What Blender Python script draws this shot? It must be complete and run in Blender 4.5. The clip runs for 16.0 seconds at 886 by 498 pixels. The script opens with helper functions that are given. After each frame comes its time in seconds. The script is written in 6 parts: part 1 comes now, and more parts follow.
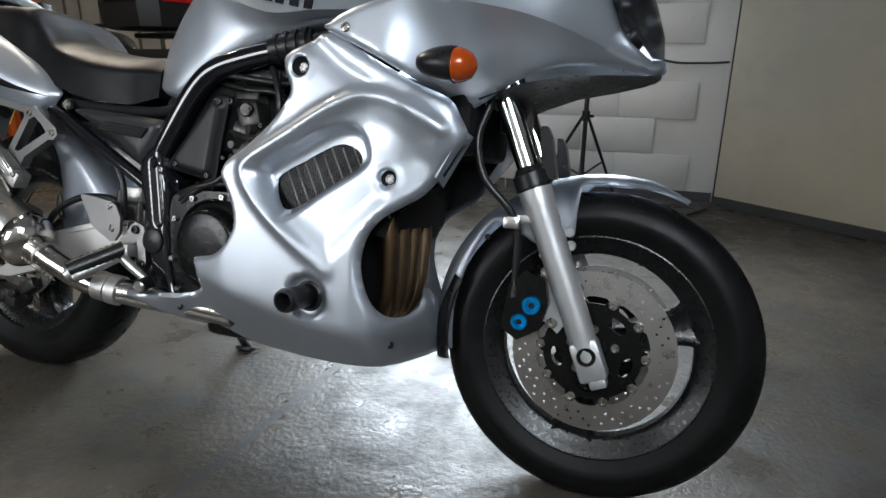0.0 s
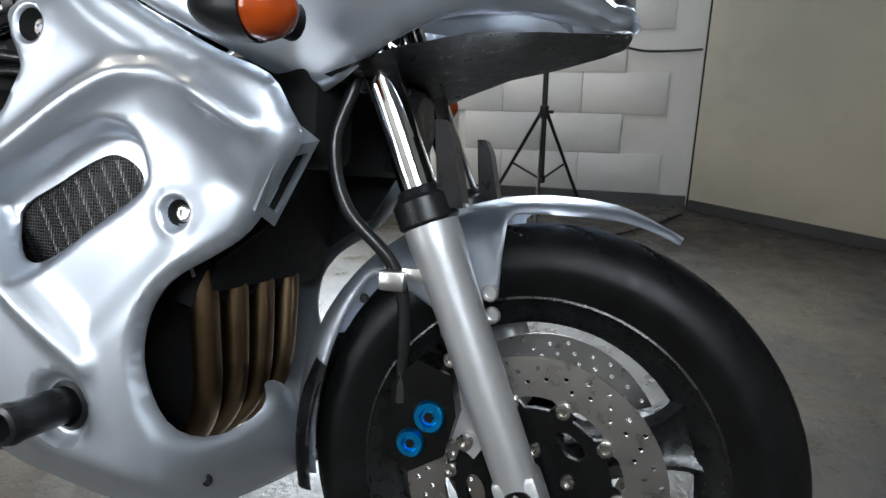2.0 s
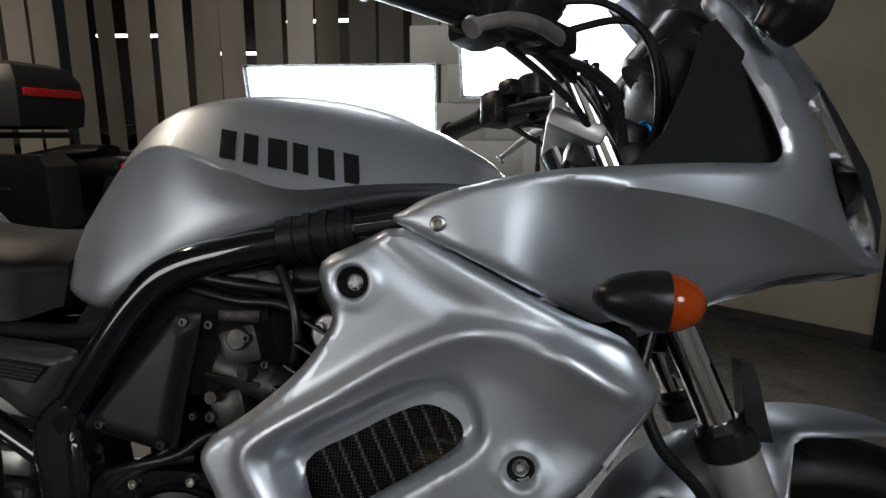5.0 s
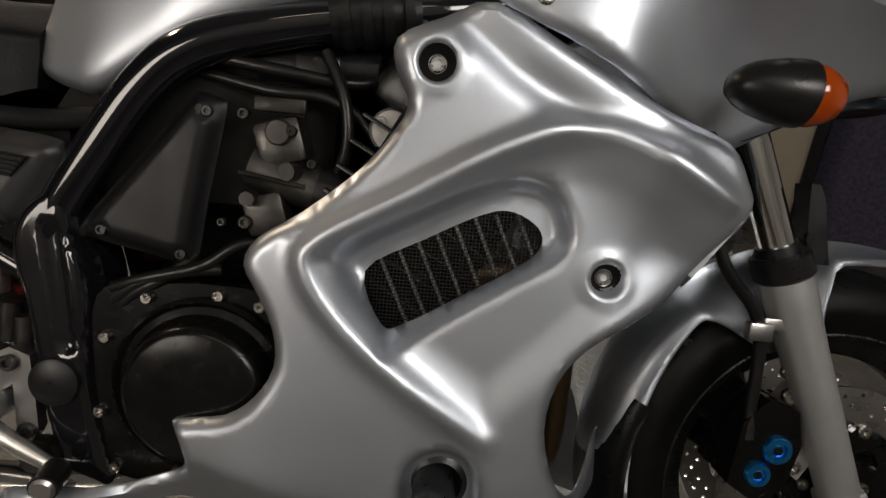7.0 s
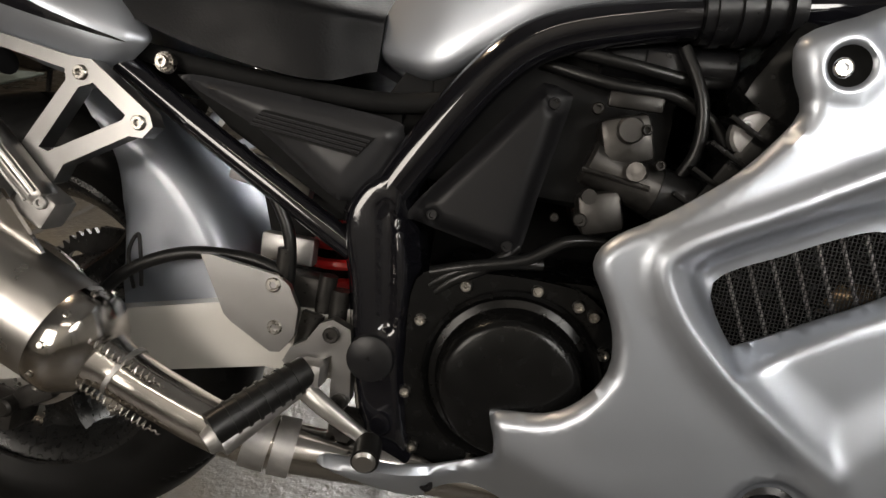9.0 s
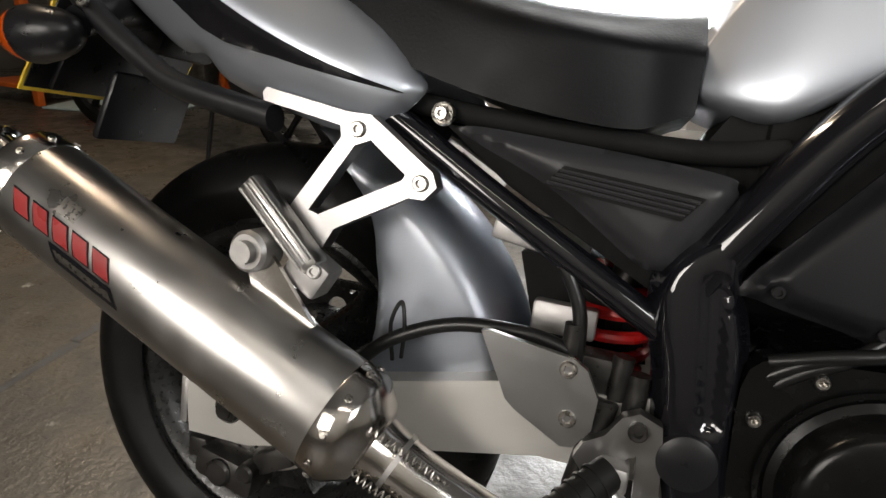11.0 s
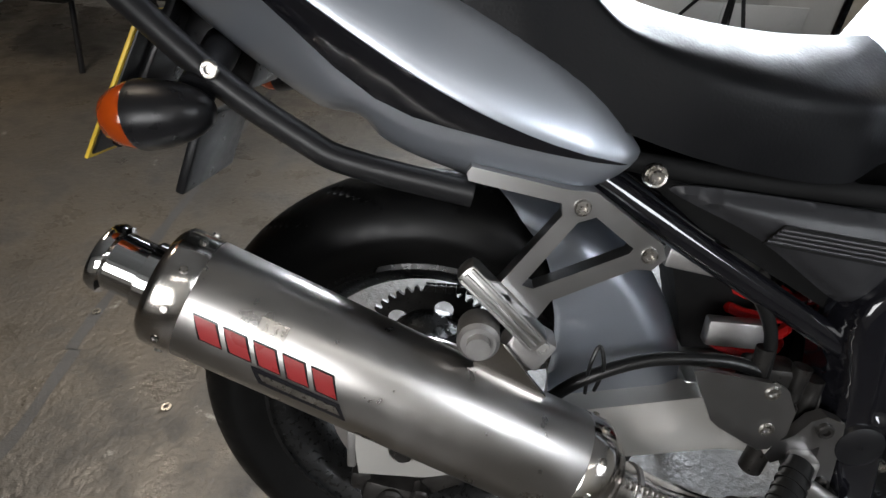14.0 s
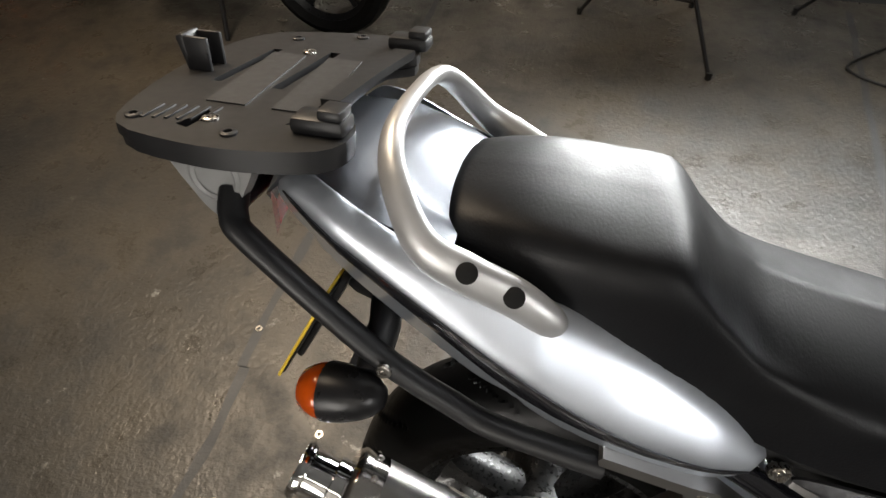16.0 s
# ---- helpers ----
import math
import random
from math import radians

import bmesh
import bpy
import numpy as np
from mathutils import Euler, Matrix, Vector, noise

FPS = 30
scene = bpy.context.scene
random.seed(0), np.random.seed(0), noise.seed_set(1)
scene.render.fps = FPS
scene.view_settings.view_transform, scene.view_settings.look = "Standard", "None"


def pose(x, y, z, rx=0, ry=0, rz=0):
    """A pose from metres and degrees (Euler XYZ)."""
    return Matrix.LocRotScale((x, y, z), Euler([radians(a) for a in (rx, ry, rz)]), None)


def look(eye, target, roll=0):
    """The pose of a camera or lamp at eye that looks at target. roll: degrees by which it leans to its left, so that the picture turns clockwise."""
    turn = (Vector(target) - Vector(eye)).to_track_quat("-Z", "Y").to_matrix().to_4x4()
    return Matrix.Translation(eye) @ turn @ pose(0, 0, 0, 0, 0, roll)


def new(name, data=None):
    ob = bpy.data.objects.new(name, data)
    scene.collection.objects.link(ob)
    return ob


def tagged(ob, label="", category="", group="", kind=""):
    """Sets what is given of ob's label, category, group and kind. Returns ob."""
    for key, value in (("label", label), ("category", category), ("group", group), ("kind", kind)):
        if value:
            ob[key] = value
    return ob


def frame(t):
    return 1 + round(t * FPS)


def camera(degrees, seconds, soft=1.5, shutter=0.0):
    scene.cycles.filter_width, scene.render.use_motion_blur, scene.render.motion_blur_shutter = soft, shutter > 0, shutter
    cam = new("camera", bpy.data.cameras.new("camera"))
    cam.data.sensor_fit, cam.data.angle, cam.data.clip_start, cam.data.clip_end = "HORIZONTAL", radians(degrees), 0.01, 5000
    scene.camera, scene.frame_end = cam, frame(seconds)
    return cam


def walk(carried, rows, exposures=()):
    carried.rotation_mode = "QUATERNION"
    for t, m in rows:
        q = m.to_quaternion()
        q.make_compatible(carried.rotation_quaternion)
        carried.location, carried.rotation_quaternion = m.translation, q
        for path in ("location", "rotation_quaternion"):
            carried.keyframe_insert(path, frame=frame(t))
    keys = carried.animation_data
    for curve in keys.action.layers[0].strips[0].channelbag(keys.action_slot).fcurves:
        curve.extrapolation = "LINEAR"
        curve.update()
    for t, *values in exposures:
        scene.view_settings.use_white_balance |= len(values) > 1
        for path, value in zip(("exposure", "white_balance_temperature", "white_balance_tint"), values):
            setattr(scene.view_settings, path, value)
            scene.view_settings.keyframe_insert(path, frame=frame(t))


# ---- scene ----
cam = camera(73.8, 16.0)
# the whole path, laid from its first eye into the room
BASE = pose(1.5273, -1.1281, 0.0474, 0, 0, 20.0) @ pose(0, 0, 0, 0, -0.36, 0) @ pose(0, 0, 0, -5.64, 0, 0) @ pose(0, 0, 0.75, -12.0, 0, 0)
METRES = 2.8
ROWS = [
    (0.0, 0.0, 0.0, 0.0, 0.0, 0.0, -0.0),
    (0.5, 0.014, 0.0527, -0.0005, -5.38, -1.7, 1.0),
    (1.0, 0.0335, 0.1027, -0.0031, -7.0, -3.77, 1.04),
    (1.5, 0.0491, 0.1338, 0.0039, -5.71, -3.89, 1.28),
    (2.0, 0.0539, 0.1517, 0.0291, -2.64, 0.01, 1.37),
    (2.5, 0.0542, 0.161, 0.0612, 0.02, 4.93, 0.96),
    (3.0, 0.0529, 0.1654, 0.0974, 0.46, 8.48, 1.65),
    (3.5, 0.039, 0.1567, 0.1188, 0.6, 10.11, 2.73),
    (4.0, -0.0146, 0.1476, 0.1225, -1.28, 10.13, 3.0),
    (4.5, -0.0678, 0.148, 0.1174, -6.46, 8.43, 3.48),
    (5.0, -0.1055, 0.1554, 0.1068, -11.31, 6.09, 3.97),
    (7.5, -0.1839, 0.2098, 0.0701, -20.59, -5.19, 0.97),
    (8.0, -0.2118, 0.2194, 0.069, -20.05, -5.13, 1.42),
    (8.5, -0.2313, 0.223, 0.0682, -16.96, -5.95, -1.24),
    (9.0, -0.2502, 0.2319, 0.0751, -11.34, -5.42, -3.23),
    (9.5, -0.2698, 0.2451, 0.0838, -4.43, -4.66, -4.04),
    (10.0, -0.2906, 0.2585, 0.0862, 1.73, -3.66, -3.65),
    (12.5, -0.3601, 0.3005, 0.0971, -8.51, -9.64, 0.2),
    (13.0, -0.3836, 0.3055, 0.109, -10.08, -11.9, 1.71),
    (13.5, -0.4153, 0.3091, 0.129, -15.12, -15.83, 2.97),
    (14.0, -0.442, 0.3161, 0.17, -15.41, -19.4, 2.2),
    (14.5, -0.4521, 0.3258, 0.2149, -15.24, -18.82, 4.17),
    (15.0, -0.4502, 0.3368, 0.2538, -11.34, -21.44, 4.31),
    (15.5, -0.4402, 0.3447, 0.2882, -7.3, -29.31, 2.28),
    (16.0, -0.4429, 0.354, 0.3166, -4.33, -30.26, 3.58),
]
EXPOSURES = [(0.0, 0.05, 5900, 7), (0.5, 0.0, 5900, 7), (1.5, 0.32, 5950, 7), (2.5, 0.42, 5800, 7), (3.0, 0.2, 5750, 7), (3.5, -0.2, 5750, 7), (4.5, -0.93, 6050, 8), (5.2, -1.0, 6500, 9), (7.3, -0.68, 7200, 12),
             (8.5, -0.45, 7200, 12), (9.5, -0.05, 6800, 11), (10.2, 0.25, 6550, 11), (12.3, -0.68, 7150, 10), (13.0, -0.45, 6700, 10), (13.5, -0.2, 6050, 9), (14.0, -0.1, 6150, 10), (15.0, 0.15, 6450, 10), (16.0, 0.05, 6750, 10)]
walk(cam, [(t, BASE @ pose(METRES * x, METRES * y, METRES * z, 90 + pitch, roll, yaw)) for t, x, y, z, yaw, pitch, roll in ROWS], EXPOSURES)

# ---- world, lights ----
W = bpy.data.worlds.new("room_dark")
scene.world = W
W.use_nodes = True
W.node_tree.nodes["Background"].inputs[0].default_value = (0.5, 0.55, 0.62, 1)
W.node_tree.nodes["Background"].inputs[1].default_value = 0.02


def area(name, eye, target, sx, sy, watts, color=(1, 1, 1), spread=170):
    d = bpy.data.lights.new(name, "AREA")
    d.spread = radians(spread)
    d.shape, d.size, d.size_y, d.energy, d.color = "RECTANGLE", sx, sy, watts, color
    ob = new(name, d)
    ob.matrix_world = look(eye, target)
    return ob


area("softbox_light_a", (1.11, 1.92, 1.33), (0.98, 0.0, 0.75), 0.72, 0.48, 34, (0.93, 0.97, 1.0))
area("softbox_light_b", (0.25, 1.80, 0.95), (0.38, 0.0, 0.55), 0.78, 0.50, 36, (0.93, 0.97, 1.0))
area("tube_light_a", (0.35, 2.0, 2.86), (0.55, 1.2, 0.3), 1.0, 0.2, 20, (0.96, 0.98, 1.0), 115)
# added fill: c brightens the south wall, b the floor on the left
area("wall_fill_c", (0.6, -2.4, 2.86), (0.6, -3.0, 1.0), 1.5, 0.16, 14, (1.0, 0.93, 0.84))
area("floor_fill_b", (-1.5, 1.0, 2.62), (-1.1, 1.1, 0.0), 1.5, 0.14, 56, (1.0, 0.82, 0.62))
# added fill from the near side, where no lamp is known
area("near_fill_c", (1.95, -1.83, 1.83), (1.1, -0.1, 0.85), 0.92, 0.72, 8, (0.94, 0.97, 1.0), 95)
area("near_fill_d", (-0.55, -1.83, 1.08), (0.1, 0.0, 0.45), 0.92, 0.72, 3, (1.0, 0.96, 0.92), 75)
area("tube_light_d", (-2.4, 6.2, 3.3), (-2.4, 5.5, 0.0), 3.0, 0.3, 60, (1.0, 0.9, 0.75))


# ---- materials ----
def material(name, color, rough=0.5, metal=0.0, coat=0.0, var=0.15, vscale=7.0, rvar=0.08, bump=0.0, bscale=220.0,
             trans=0.0, ior=1.45, emit=0.0, stretch=(1, 1, 1), spec=0.5, sheen=0.0):
    m = bpy.data.materials.new(name)
    m.use_nodes = True
    nt = m.node_tree
    p = nt.nodes["Principled BSDF"]
    co = nt.nodes.new("ShaderNodeTexCoord")
    mp = nt.nodes.new("ShaderNodeMapping")
    mp.inputs["Scale"].default_value = stretch
    nt.links.new(co.outputs["Object"], mp.inputs["Vector"])

    def noise_node(scale, detail):
        n = nt.nodes.new("ShaderNodeTexNoise")
        n.inputs["Scale"].default_value, n.inputs["Detail"].default_value = scale, detail
        nt.links.new(mp.outputs["Vector"], n.inputs["Vector"])
        return n

    big, small = noise_node(vscale, 4.0), noise_node(bscale, 3.0)
    mix = nt.nodes.new("ShaderNodeMix")
    mix.data_type = "RGBA"
    ramp = nt.nodes.new("ShaderNodeMapRange")
    ramp.inputs[1].default_value, ramp.inputs[2].default_value = 0.3, 0.7
    nt.links.new(big.outputs["Fac"], ramp.inputs[0])
    nt.links.new(ramp.outputs[0], mix.inputs[0])
    mix.inputs[6].default_value = (*[min(1, c * (1 - var)) for c in color], 1)
    mix.inputs[7].default_value = (*[min(1, c * (1 + var)) for c in color], 1)
    nt.links.new(mix.outputs[2], p.inputs["Base Color"])
    rr = nt.nodes.new("ShaderNodeMapRange")
    rr.inputs[1].default_value, rr.inputs[2].default_value = 0.3, 0.7
    rr.inputs[3].default_value, rr.inputs[4].default_value = max(0.01, rough - rvar), min(1, rough + rvar)
    mid = noise_node(vscale * 3.7, 5.0)
    nt.links.new(mid.outputs["Fac"], rr.inputs[0])
    nt.links.new(rr.outputs[0], p.inputs["Roughness"])
    p.inputs["Metallic"].default_value = metal
    p.inputs["Coat Weight"].default_value, p.inputs["Coat Roughness"].default_value = coat, 0.06
    p.inputs["Transmission Weight"].default_value, p.inputs["IOR"].default_value = trans, ior
    p.inputs["Specular IOR Level"].default_value = spec
    if emit:
        p.inputs["Emission Color"].default_value, p.inputs["Emission Strength"].default_value = (*color, 1), emit
    if bump:
        b = nt.nodes.new("ShaderNodeBump")
        b.inputs["Strength"].default_value, b.inputs["Distance"].default_value = bump, 0.0006
        nt.links.new(small.outputs["Fac"], b.inputs["Height"])
        nt.links.new(b.outputs["Normal"], p.inputs["Normal"])
    return m


SILVER = material("silver_paint", (0.52, 0.555, 0.61), 0.42, 0.86, 0.6, 0.04, 5, 0.03, 0.02, 900)
SILVER_DULL = material("cast_silver_paint", (0.50, 0.50, 0.50), 0.42, 0.7, 0.1, 0.06, 20, 0.06, 0.08, 500)
ALU = material("bare_aluminium", (0.60, 0.59, 0.575), 0.32, 1.0, 0, 0.05, 9, 0.05, 0.05, 600)
ALU_ROUGH = material("cast_aluminium", (0.42, 0.41, 0.40), 0.48, 0.9, 0, 0.18, 30, 0.10, 0.25, 260)
ALU_POLISHED = material("polished_aluminium", (0.35, 0.345, 0.34), 0.33, 1.0, 0, 0.06, 14, 0.04, 0.06, 500)
SWING_PAINT = material("pale_silver_swingarm_finish", (0.66, 0.645, 0.61), 0.40, 0.65, 0.2, 0.08, 6, 0.06, 0.05, 400)
CHROME = material("chrome", (0.80, 0.80, 0.80), 0.07, 1.0, 0, 0.04, 10, 0.03)
STEEL = material("brushed_steel_sleeve", (0.50, 0.485, 0.465), 0.33, 1.0, 0, 0.07, 7, 0.07, 0.12, 160, stretch=(1, 1, 1))
PIPE = material("heat_tinted_steel", (0.66, 0.63, 0.60), 0.17, 1.0, 0, 0.10, 6, 0.07)
HEADER = material("bronzed_header_pipe", (0.19, 0.128, 0.072), 0.33, 1.0, 0, 0.18, 9, 0.05)
BLACK_GLOSS = material("black_gloss_frame_paint", (0.006, 0.006, 0.008), 0.10, 0, 0.8, 0.2, 12, 0.03, 0.02, 90)
BLACK = material("black_plastic", (0.009, 0.009, 0.010), 0.33, 0, 0, 0.2, 15, 0.08, 0.12, 600, spec=0.4)
MATTE = material("matte_black_trim", (0.008, 0.008, 0.008), 0.75, 0, 0, 0.2, 15, 0.05, 0.1, 300, spec=0.2)
BLACK_SATIN = material("dark_grey_side_cover", (0.009, 0.009, 0.010), 0.40, 0, 0, 0.12, 10, 0.05, 0.15, 900, spec=0.28)
SIDE_GREY = material("grey_side_cover_plastic", (0.028, 0.028, 0.030), 0.40, 0, 0, 0.12, 10, 0.05, 0.15, 900, spec=0.4)
ENGINE_BLACK = material("black_engine_paint", (0.005, 0.005, 0.005), 0.24, 0, 0.0, 0.3, 20, 0.06, 0.05, 200, spec=0.3)
GREASE = material("grimy_engine_metal", (0.030, 0.028, 0.026), 0.40, 0.5, 0, 0.5, 35, 0.15, 0.3, 150)
RUBBER = material("tyre_rubber", (0.004, 0.004, 0.004), 0.42, 0, 0, 0.25, 14, 0.10, 0.12, 420, spec=0.22)
CARB = material("dull_cast_alloy", (0.065, 0.062, 0.058), 0.42, 0.8, 0, 0.35, 40, 0.12, 0.3, 180)
HOSE = material("hose_rubber", (0.008, 0.008, 0.008), 0.34, 0, 0, 0.2, 20, 0.06)
RIM = material("black_wheel_paint", (0.008, 0.008, 0.008), 0.32, 0, 0.0, 0.4, 40, 0.12, 0.05, 250)
VINYL = material("seat_vinyl", (0.004, 0.0042, 0.005), 0.46, 0, 0, 0.2, 9, 0.06, 0.5, 330, stretch=(1, 0.5, 1), spec=0.20)
STRIPE = material("black_decal", (0.008, 0.008, 0.010), 0.20, 0, 0.4, 0.1)
ORANGE = material("orange_lens", (0.42, 0.060, 0.004), 0.12, 0, 0.4, 0.1, 60, 0.03, 0.25, 130, trans=0.1)
RED = material("red_lens", (0.55, 0.01, 0.015), 0.12, 0, 0.4, 0.1, 60, 0.03)
RED_PAINT = material("red_spring_paint", (0.60, 0.02, 0.02), 0.30, 0, 0.3, 0.2)
RED_DULL = material("red_bodywork", (0.30, 0.03, 0.03), 0.30, 0, 0.3, 0.2)
BLUE = material("blue_anodised", (0.03, 0.40, 0.95), 0.32, 1.0, 0, 0.1, 30, 0.05)
YELLOW = material("yellow_plate", (0.75, 0.52, 0.05), 0.4, 0, 0, 0.1)
DISC = material("brake_disc_steel", (0.50, 0.48, 0.46), 0.30, 1.0, 0, 0.03, 14, 0.04, 0.05, 300)
ZINC = material("zinc_bolt", (0.42, 0.40, 0.37), 0.30, 1.0, 0, 0.25, 60, 0.1)
RACK_GREY = material("grey_rack_plastic", (0.22, 0.22, 0.22), 0.45, 0, 0, 0.12, 20, 0.08, 0.2, 400)
RACK_INSERT = material("dark_grey_rack_rubber", (0.032, 0.032, 0.033), 0.45, 0, 0, 0.12, 20, 0.08, 0.2, 400)
RACK_BLACK = material("black_rack_plastic", (0.010, 0.010, 0.011), 0.44, 0, 0, 0.1, 20, 0.03, 0.05, 500)
LENS = material("smoked_lens", (0.14, 0.145, 0.155), 0.05, 0, 0, 0.05, 8, 0.02, trans=0.9)
REFLECTOR = material("lamp_reflector", (0.4, 0.4, 0.4), 0.14, 1.0, 0, 0.05)
SCREEN = material("smoked_screen", (0.10, 0.11, 0.13), 0.06, 0, 0, 0.05, 8, 0.02, trans=0.85)
MESH = material("honeycomb_grille_black", (0.015, 0.015, 0.015), 0.35, 0.3, 0, 0.2)
SOFT_WHITE = material("lit_diffuser_cloth", (0.93, 0.97, 1.0), 0.8, 0, 0, 0.03, 3, 0.02, emit=7.0)
SOFT_DIM = material("dimly_lit_diffuser_cloth", (1.0, 0.97, 0.93), 0.8, 0, 0, 0.03, 3, 0.02, emit=4.0)
SILVER_CLOTH = material("silver_reflector_cloth", (0.75, 0.77, 0.80), 0.28, 0.8, 0, 0.1, 12, 0.08, 1.0, 28)
STAND = material("black_stand_metal", (0.015, 0.015, 0.016), 0.35, 0.3, 0, 0.2)
SLAT = material("pale_curtain_slat", (0.46, 0.44, 0.41), 0.55, 0, 0, 0.10, 3, 0.08, 0.1, 60)
TUBE_GLOW = material("lit_fluorescent_tube", (1.0, 0.95, 0.85), 0.5, emit=9.0)
CARPET = material("dark_violet_panel", (0.055, 0.05, 0.085), 0.9, 0, 0, 0.35, 60, 0.05, 0.8, 300)
ORANGE_STEEL = material("orange_rack_steel", (0.55, 0.12, 0.02), 0.4, 0.0, 0.1, 0.2)
PALE_BLUE = material("pale_blue_board", (0.35, 0.45, 0.48), 0.6, 0, 0, 0.15)
CABLE = material("black_cable", (0.012, 0.012, 0.012), 0.5)
WHITE_PANEL = material("white_board", (0.62, 0.61, 0.58), 0.55, 0, 0, 0.06, 5)


def layered(name, base, dirt, rough, low, high, scale, bump, spots=None, dark=0.8, much=0.4):
    """Paint over concrete: two noises for stain and wear, with fine relief."""
    m = bpy.data.materials.new(name)
    m.use_nodes = True
    nt = m.node_tree
    p = nt.nodes["Principled BSDF"]
    co = nt.nodes.new("ShaderNodeTexCoord")

    def nz(s, d, r=0.6):
        n = nt.nodes.new("ShaderNodeTexNoise")
        n.inputs["Scale"].default_value, n.inputs["Detail"].default_value, n.inputs["Roughness"].default_value = s, d, r
        nt.links.new(co.outputs["Object"], n.inputs["Vector"])
        return n

    def rng(src, a, b, c=0.0, d=1.0):
        n = nt.nodes.new("ShaderNodeMapRange")
        for i, v in enumerate((a, b, c, d)):
            n.inputs[i + 1].default_value = v
        nt.links.new(src, n.inputs[0])
        return n.outputs[0]

    def mixc(f, a, b):
        n = nt.nodes.new("ShaderNodeMix")
        n.data_type = "RGBA"
        nt.links.new(f, n.inputs[0])
        for i, v in ((6, a), (7, b)):
            if isinstance(v, tuple):
                n.inputs[i].default_value = (*v, 1)
            else:
                nt.links.new(v, n.inputs[i])
        return n.outputs[2]

    big, mid, fine = nz(scale, 6), nz(scale * 6, 8, 0.7), nz(scale * 60, 4)
    c = mixc(rng(big.outputs["Fac"], 0.35, 0.68), base, dirt)
    c = mixc(rng(mid.outputs["Fac"], 0.50, 0.66, 0, much), c, tuple(v * dark for v in base))
    if spots:
        c = mixc(rng(nz(scale * 9, 6, 0.75).outputs["Fac"], 0.65, 0.70, 0, 0.6), c, spots)
    nt.links.new(c, p.inputs["Base Color"])
    nt.links.new(rng(mid.outputs["Fac"], 0.35, 0.65, low, high), p.inputs["Roughness"])
    b = nt.nodes.new("ShaderNodeBump")
    b.inputs["Strength"].default_value, b.inputs["Distance"].default_value = bump, 0.004
    h = nt.nodes.new("ShaderNodeMath")
    h.operation = "ADD"
    nt.links.new(mid.outputs["Fac"], h.inputs[0])
    nt.links.new(fine.outputs["Fac"], h.inputs[1])
    nt.links.new(h.outputs[0], b.inputs["Height"])
    nt.links.new(b.outputs["Normal"], p.inputs["Normal"])
    return m


FLOOR = layered("worn_grey_floor_paint", (0.034, 0.033, 0.031), (0.076, 0.065, 0.050), 0.4, 0.18, 0.62, 1.1, 0.7, (0.26, 0.25, 0.22), 0.5, 0.7)
WALL = layered("painted_blockwork", (0.50, 0.49, 0.46), (0.42, 0.40, 0.36), 0.6, 0.5, 0.7, 0.9, 0.25)
WALL_CREAM = layered("cream_painted_board", (0.38, 0.345, 0.275), (0.32, 0.29, 0.225), 0.6, 0.45, 0.65, 0.8, 0.12)
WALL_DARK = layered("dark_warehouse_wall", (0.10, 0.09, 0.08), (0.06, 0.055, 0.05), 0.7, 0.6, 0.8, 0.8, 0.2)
CEIL = layered("grey_ceiling", (0.30, 0.30, 0.29), (0.24, 0.23, 0.22), 0.7, 0.6, 0.8, 0.8, 0.2)
SKIRT = layered("dark_skirting", (0.05, 0.05, 0.05), (0.03, 0.03, 0.03), 0.5, 0.4, 0.6, 3.0, 0.2)


# ---- mesh helpers ----
def finish(bm, name, mats, parent=None, label="", sharp=38):
    bmesh.ops.recalc_face_normals(bm, faces=bm.faces)
    lim = radians(sharp)
    for fc in bm.faces:
        fc.smooth = True
    for e in bm.edges:
        if len(e.link_faces) == 2:
            if e.calc_face_angle(0) > lim:
                e.smooth = False
    me = bpy.data.meshes.new(name)
    bm.to_mesh(me)
    bm.free()
    for m in (mats if isinstance(mats, (list, tuple)) else [mats]):
        me.materials.append(m)
    ob = new(name, me)
    if parent is not None:
        ob.parent = parent
    if label:
        ob["label"] = label
    return ob


def part(name, bm, mats, parent, label="", sharp=38):
    return finish(bm, name, mats, parent, label, sharp)


def thing(name, label, category, at=None, group="", kind=""):
    ob = new(name)
    if at is not None:
        ob.matrix_world = at
    return tagged(ob, label, category, group, kind)


def join(*bms):
    out = bms[0]
    for b in bms[1:]:
        me = bpy.data.meshes.new("tmp")
        b.to_mesh(me)
        b.free()
        out.from_mesh(me)
        bpy.data.meshes.remove(me)
    return out


def moved(bm, m):
    bmesh.ops.transform(bm, matrix=m, verts=bm.verts)
    return bm


def mirrored(bm):
    b = bm.copy()
    bmesh.ops.transform(b, matrix=Matrix.Diagonal((1, -1, 1, 1)), verts=b.verts)
    return b


def spline(pts, per=8, closed=False):
    pts = [Vector(p) for p in pts]
    n = len(pts)
    out = []
    for i in range(n if closed else n - 1):
        if closed:
            p0, p1, p2, p3 = (pts[(i + k) % n] for k in (-1, 0, 1, 2))
        else:
            p0, p1, p2, p3 = pts[max(i - 1, 0)], pts[i], pts[i + 1], pts[min(i + 2, n - 1)]
        for k in range(per):
            t = k / per
            out.append(0.5 * ((2 * p1) + (p2 - p0) * t + (2 * p0 - 5 * p1 + 4 * p2 - p3) * t * t + (3 * p1 - p0 - 3 * p2 + p3) * t ** 3))
    if not closed:
        out.append(pts[-1])
    return out


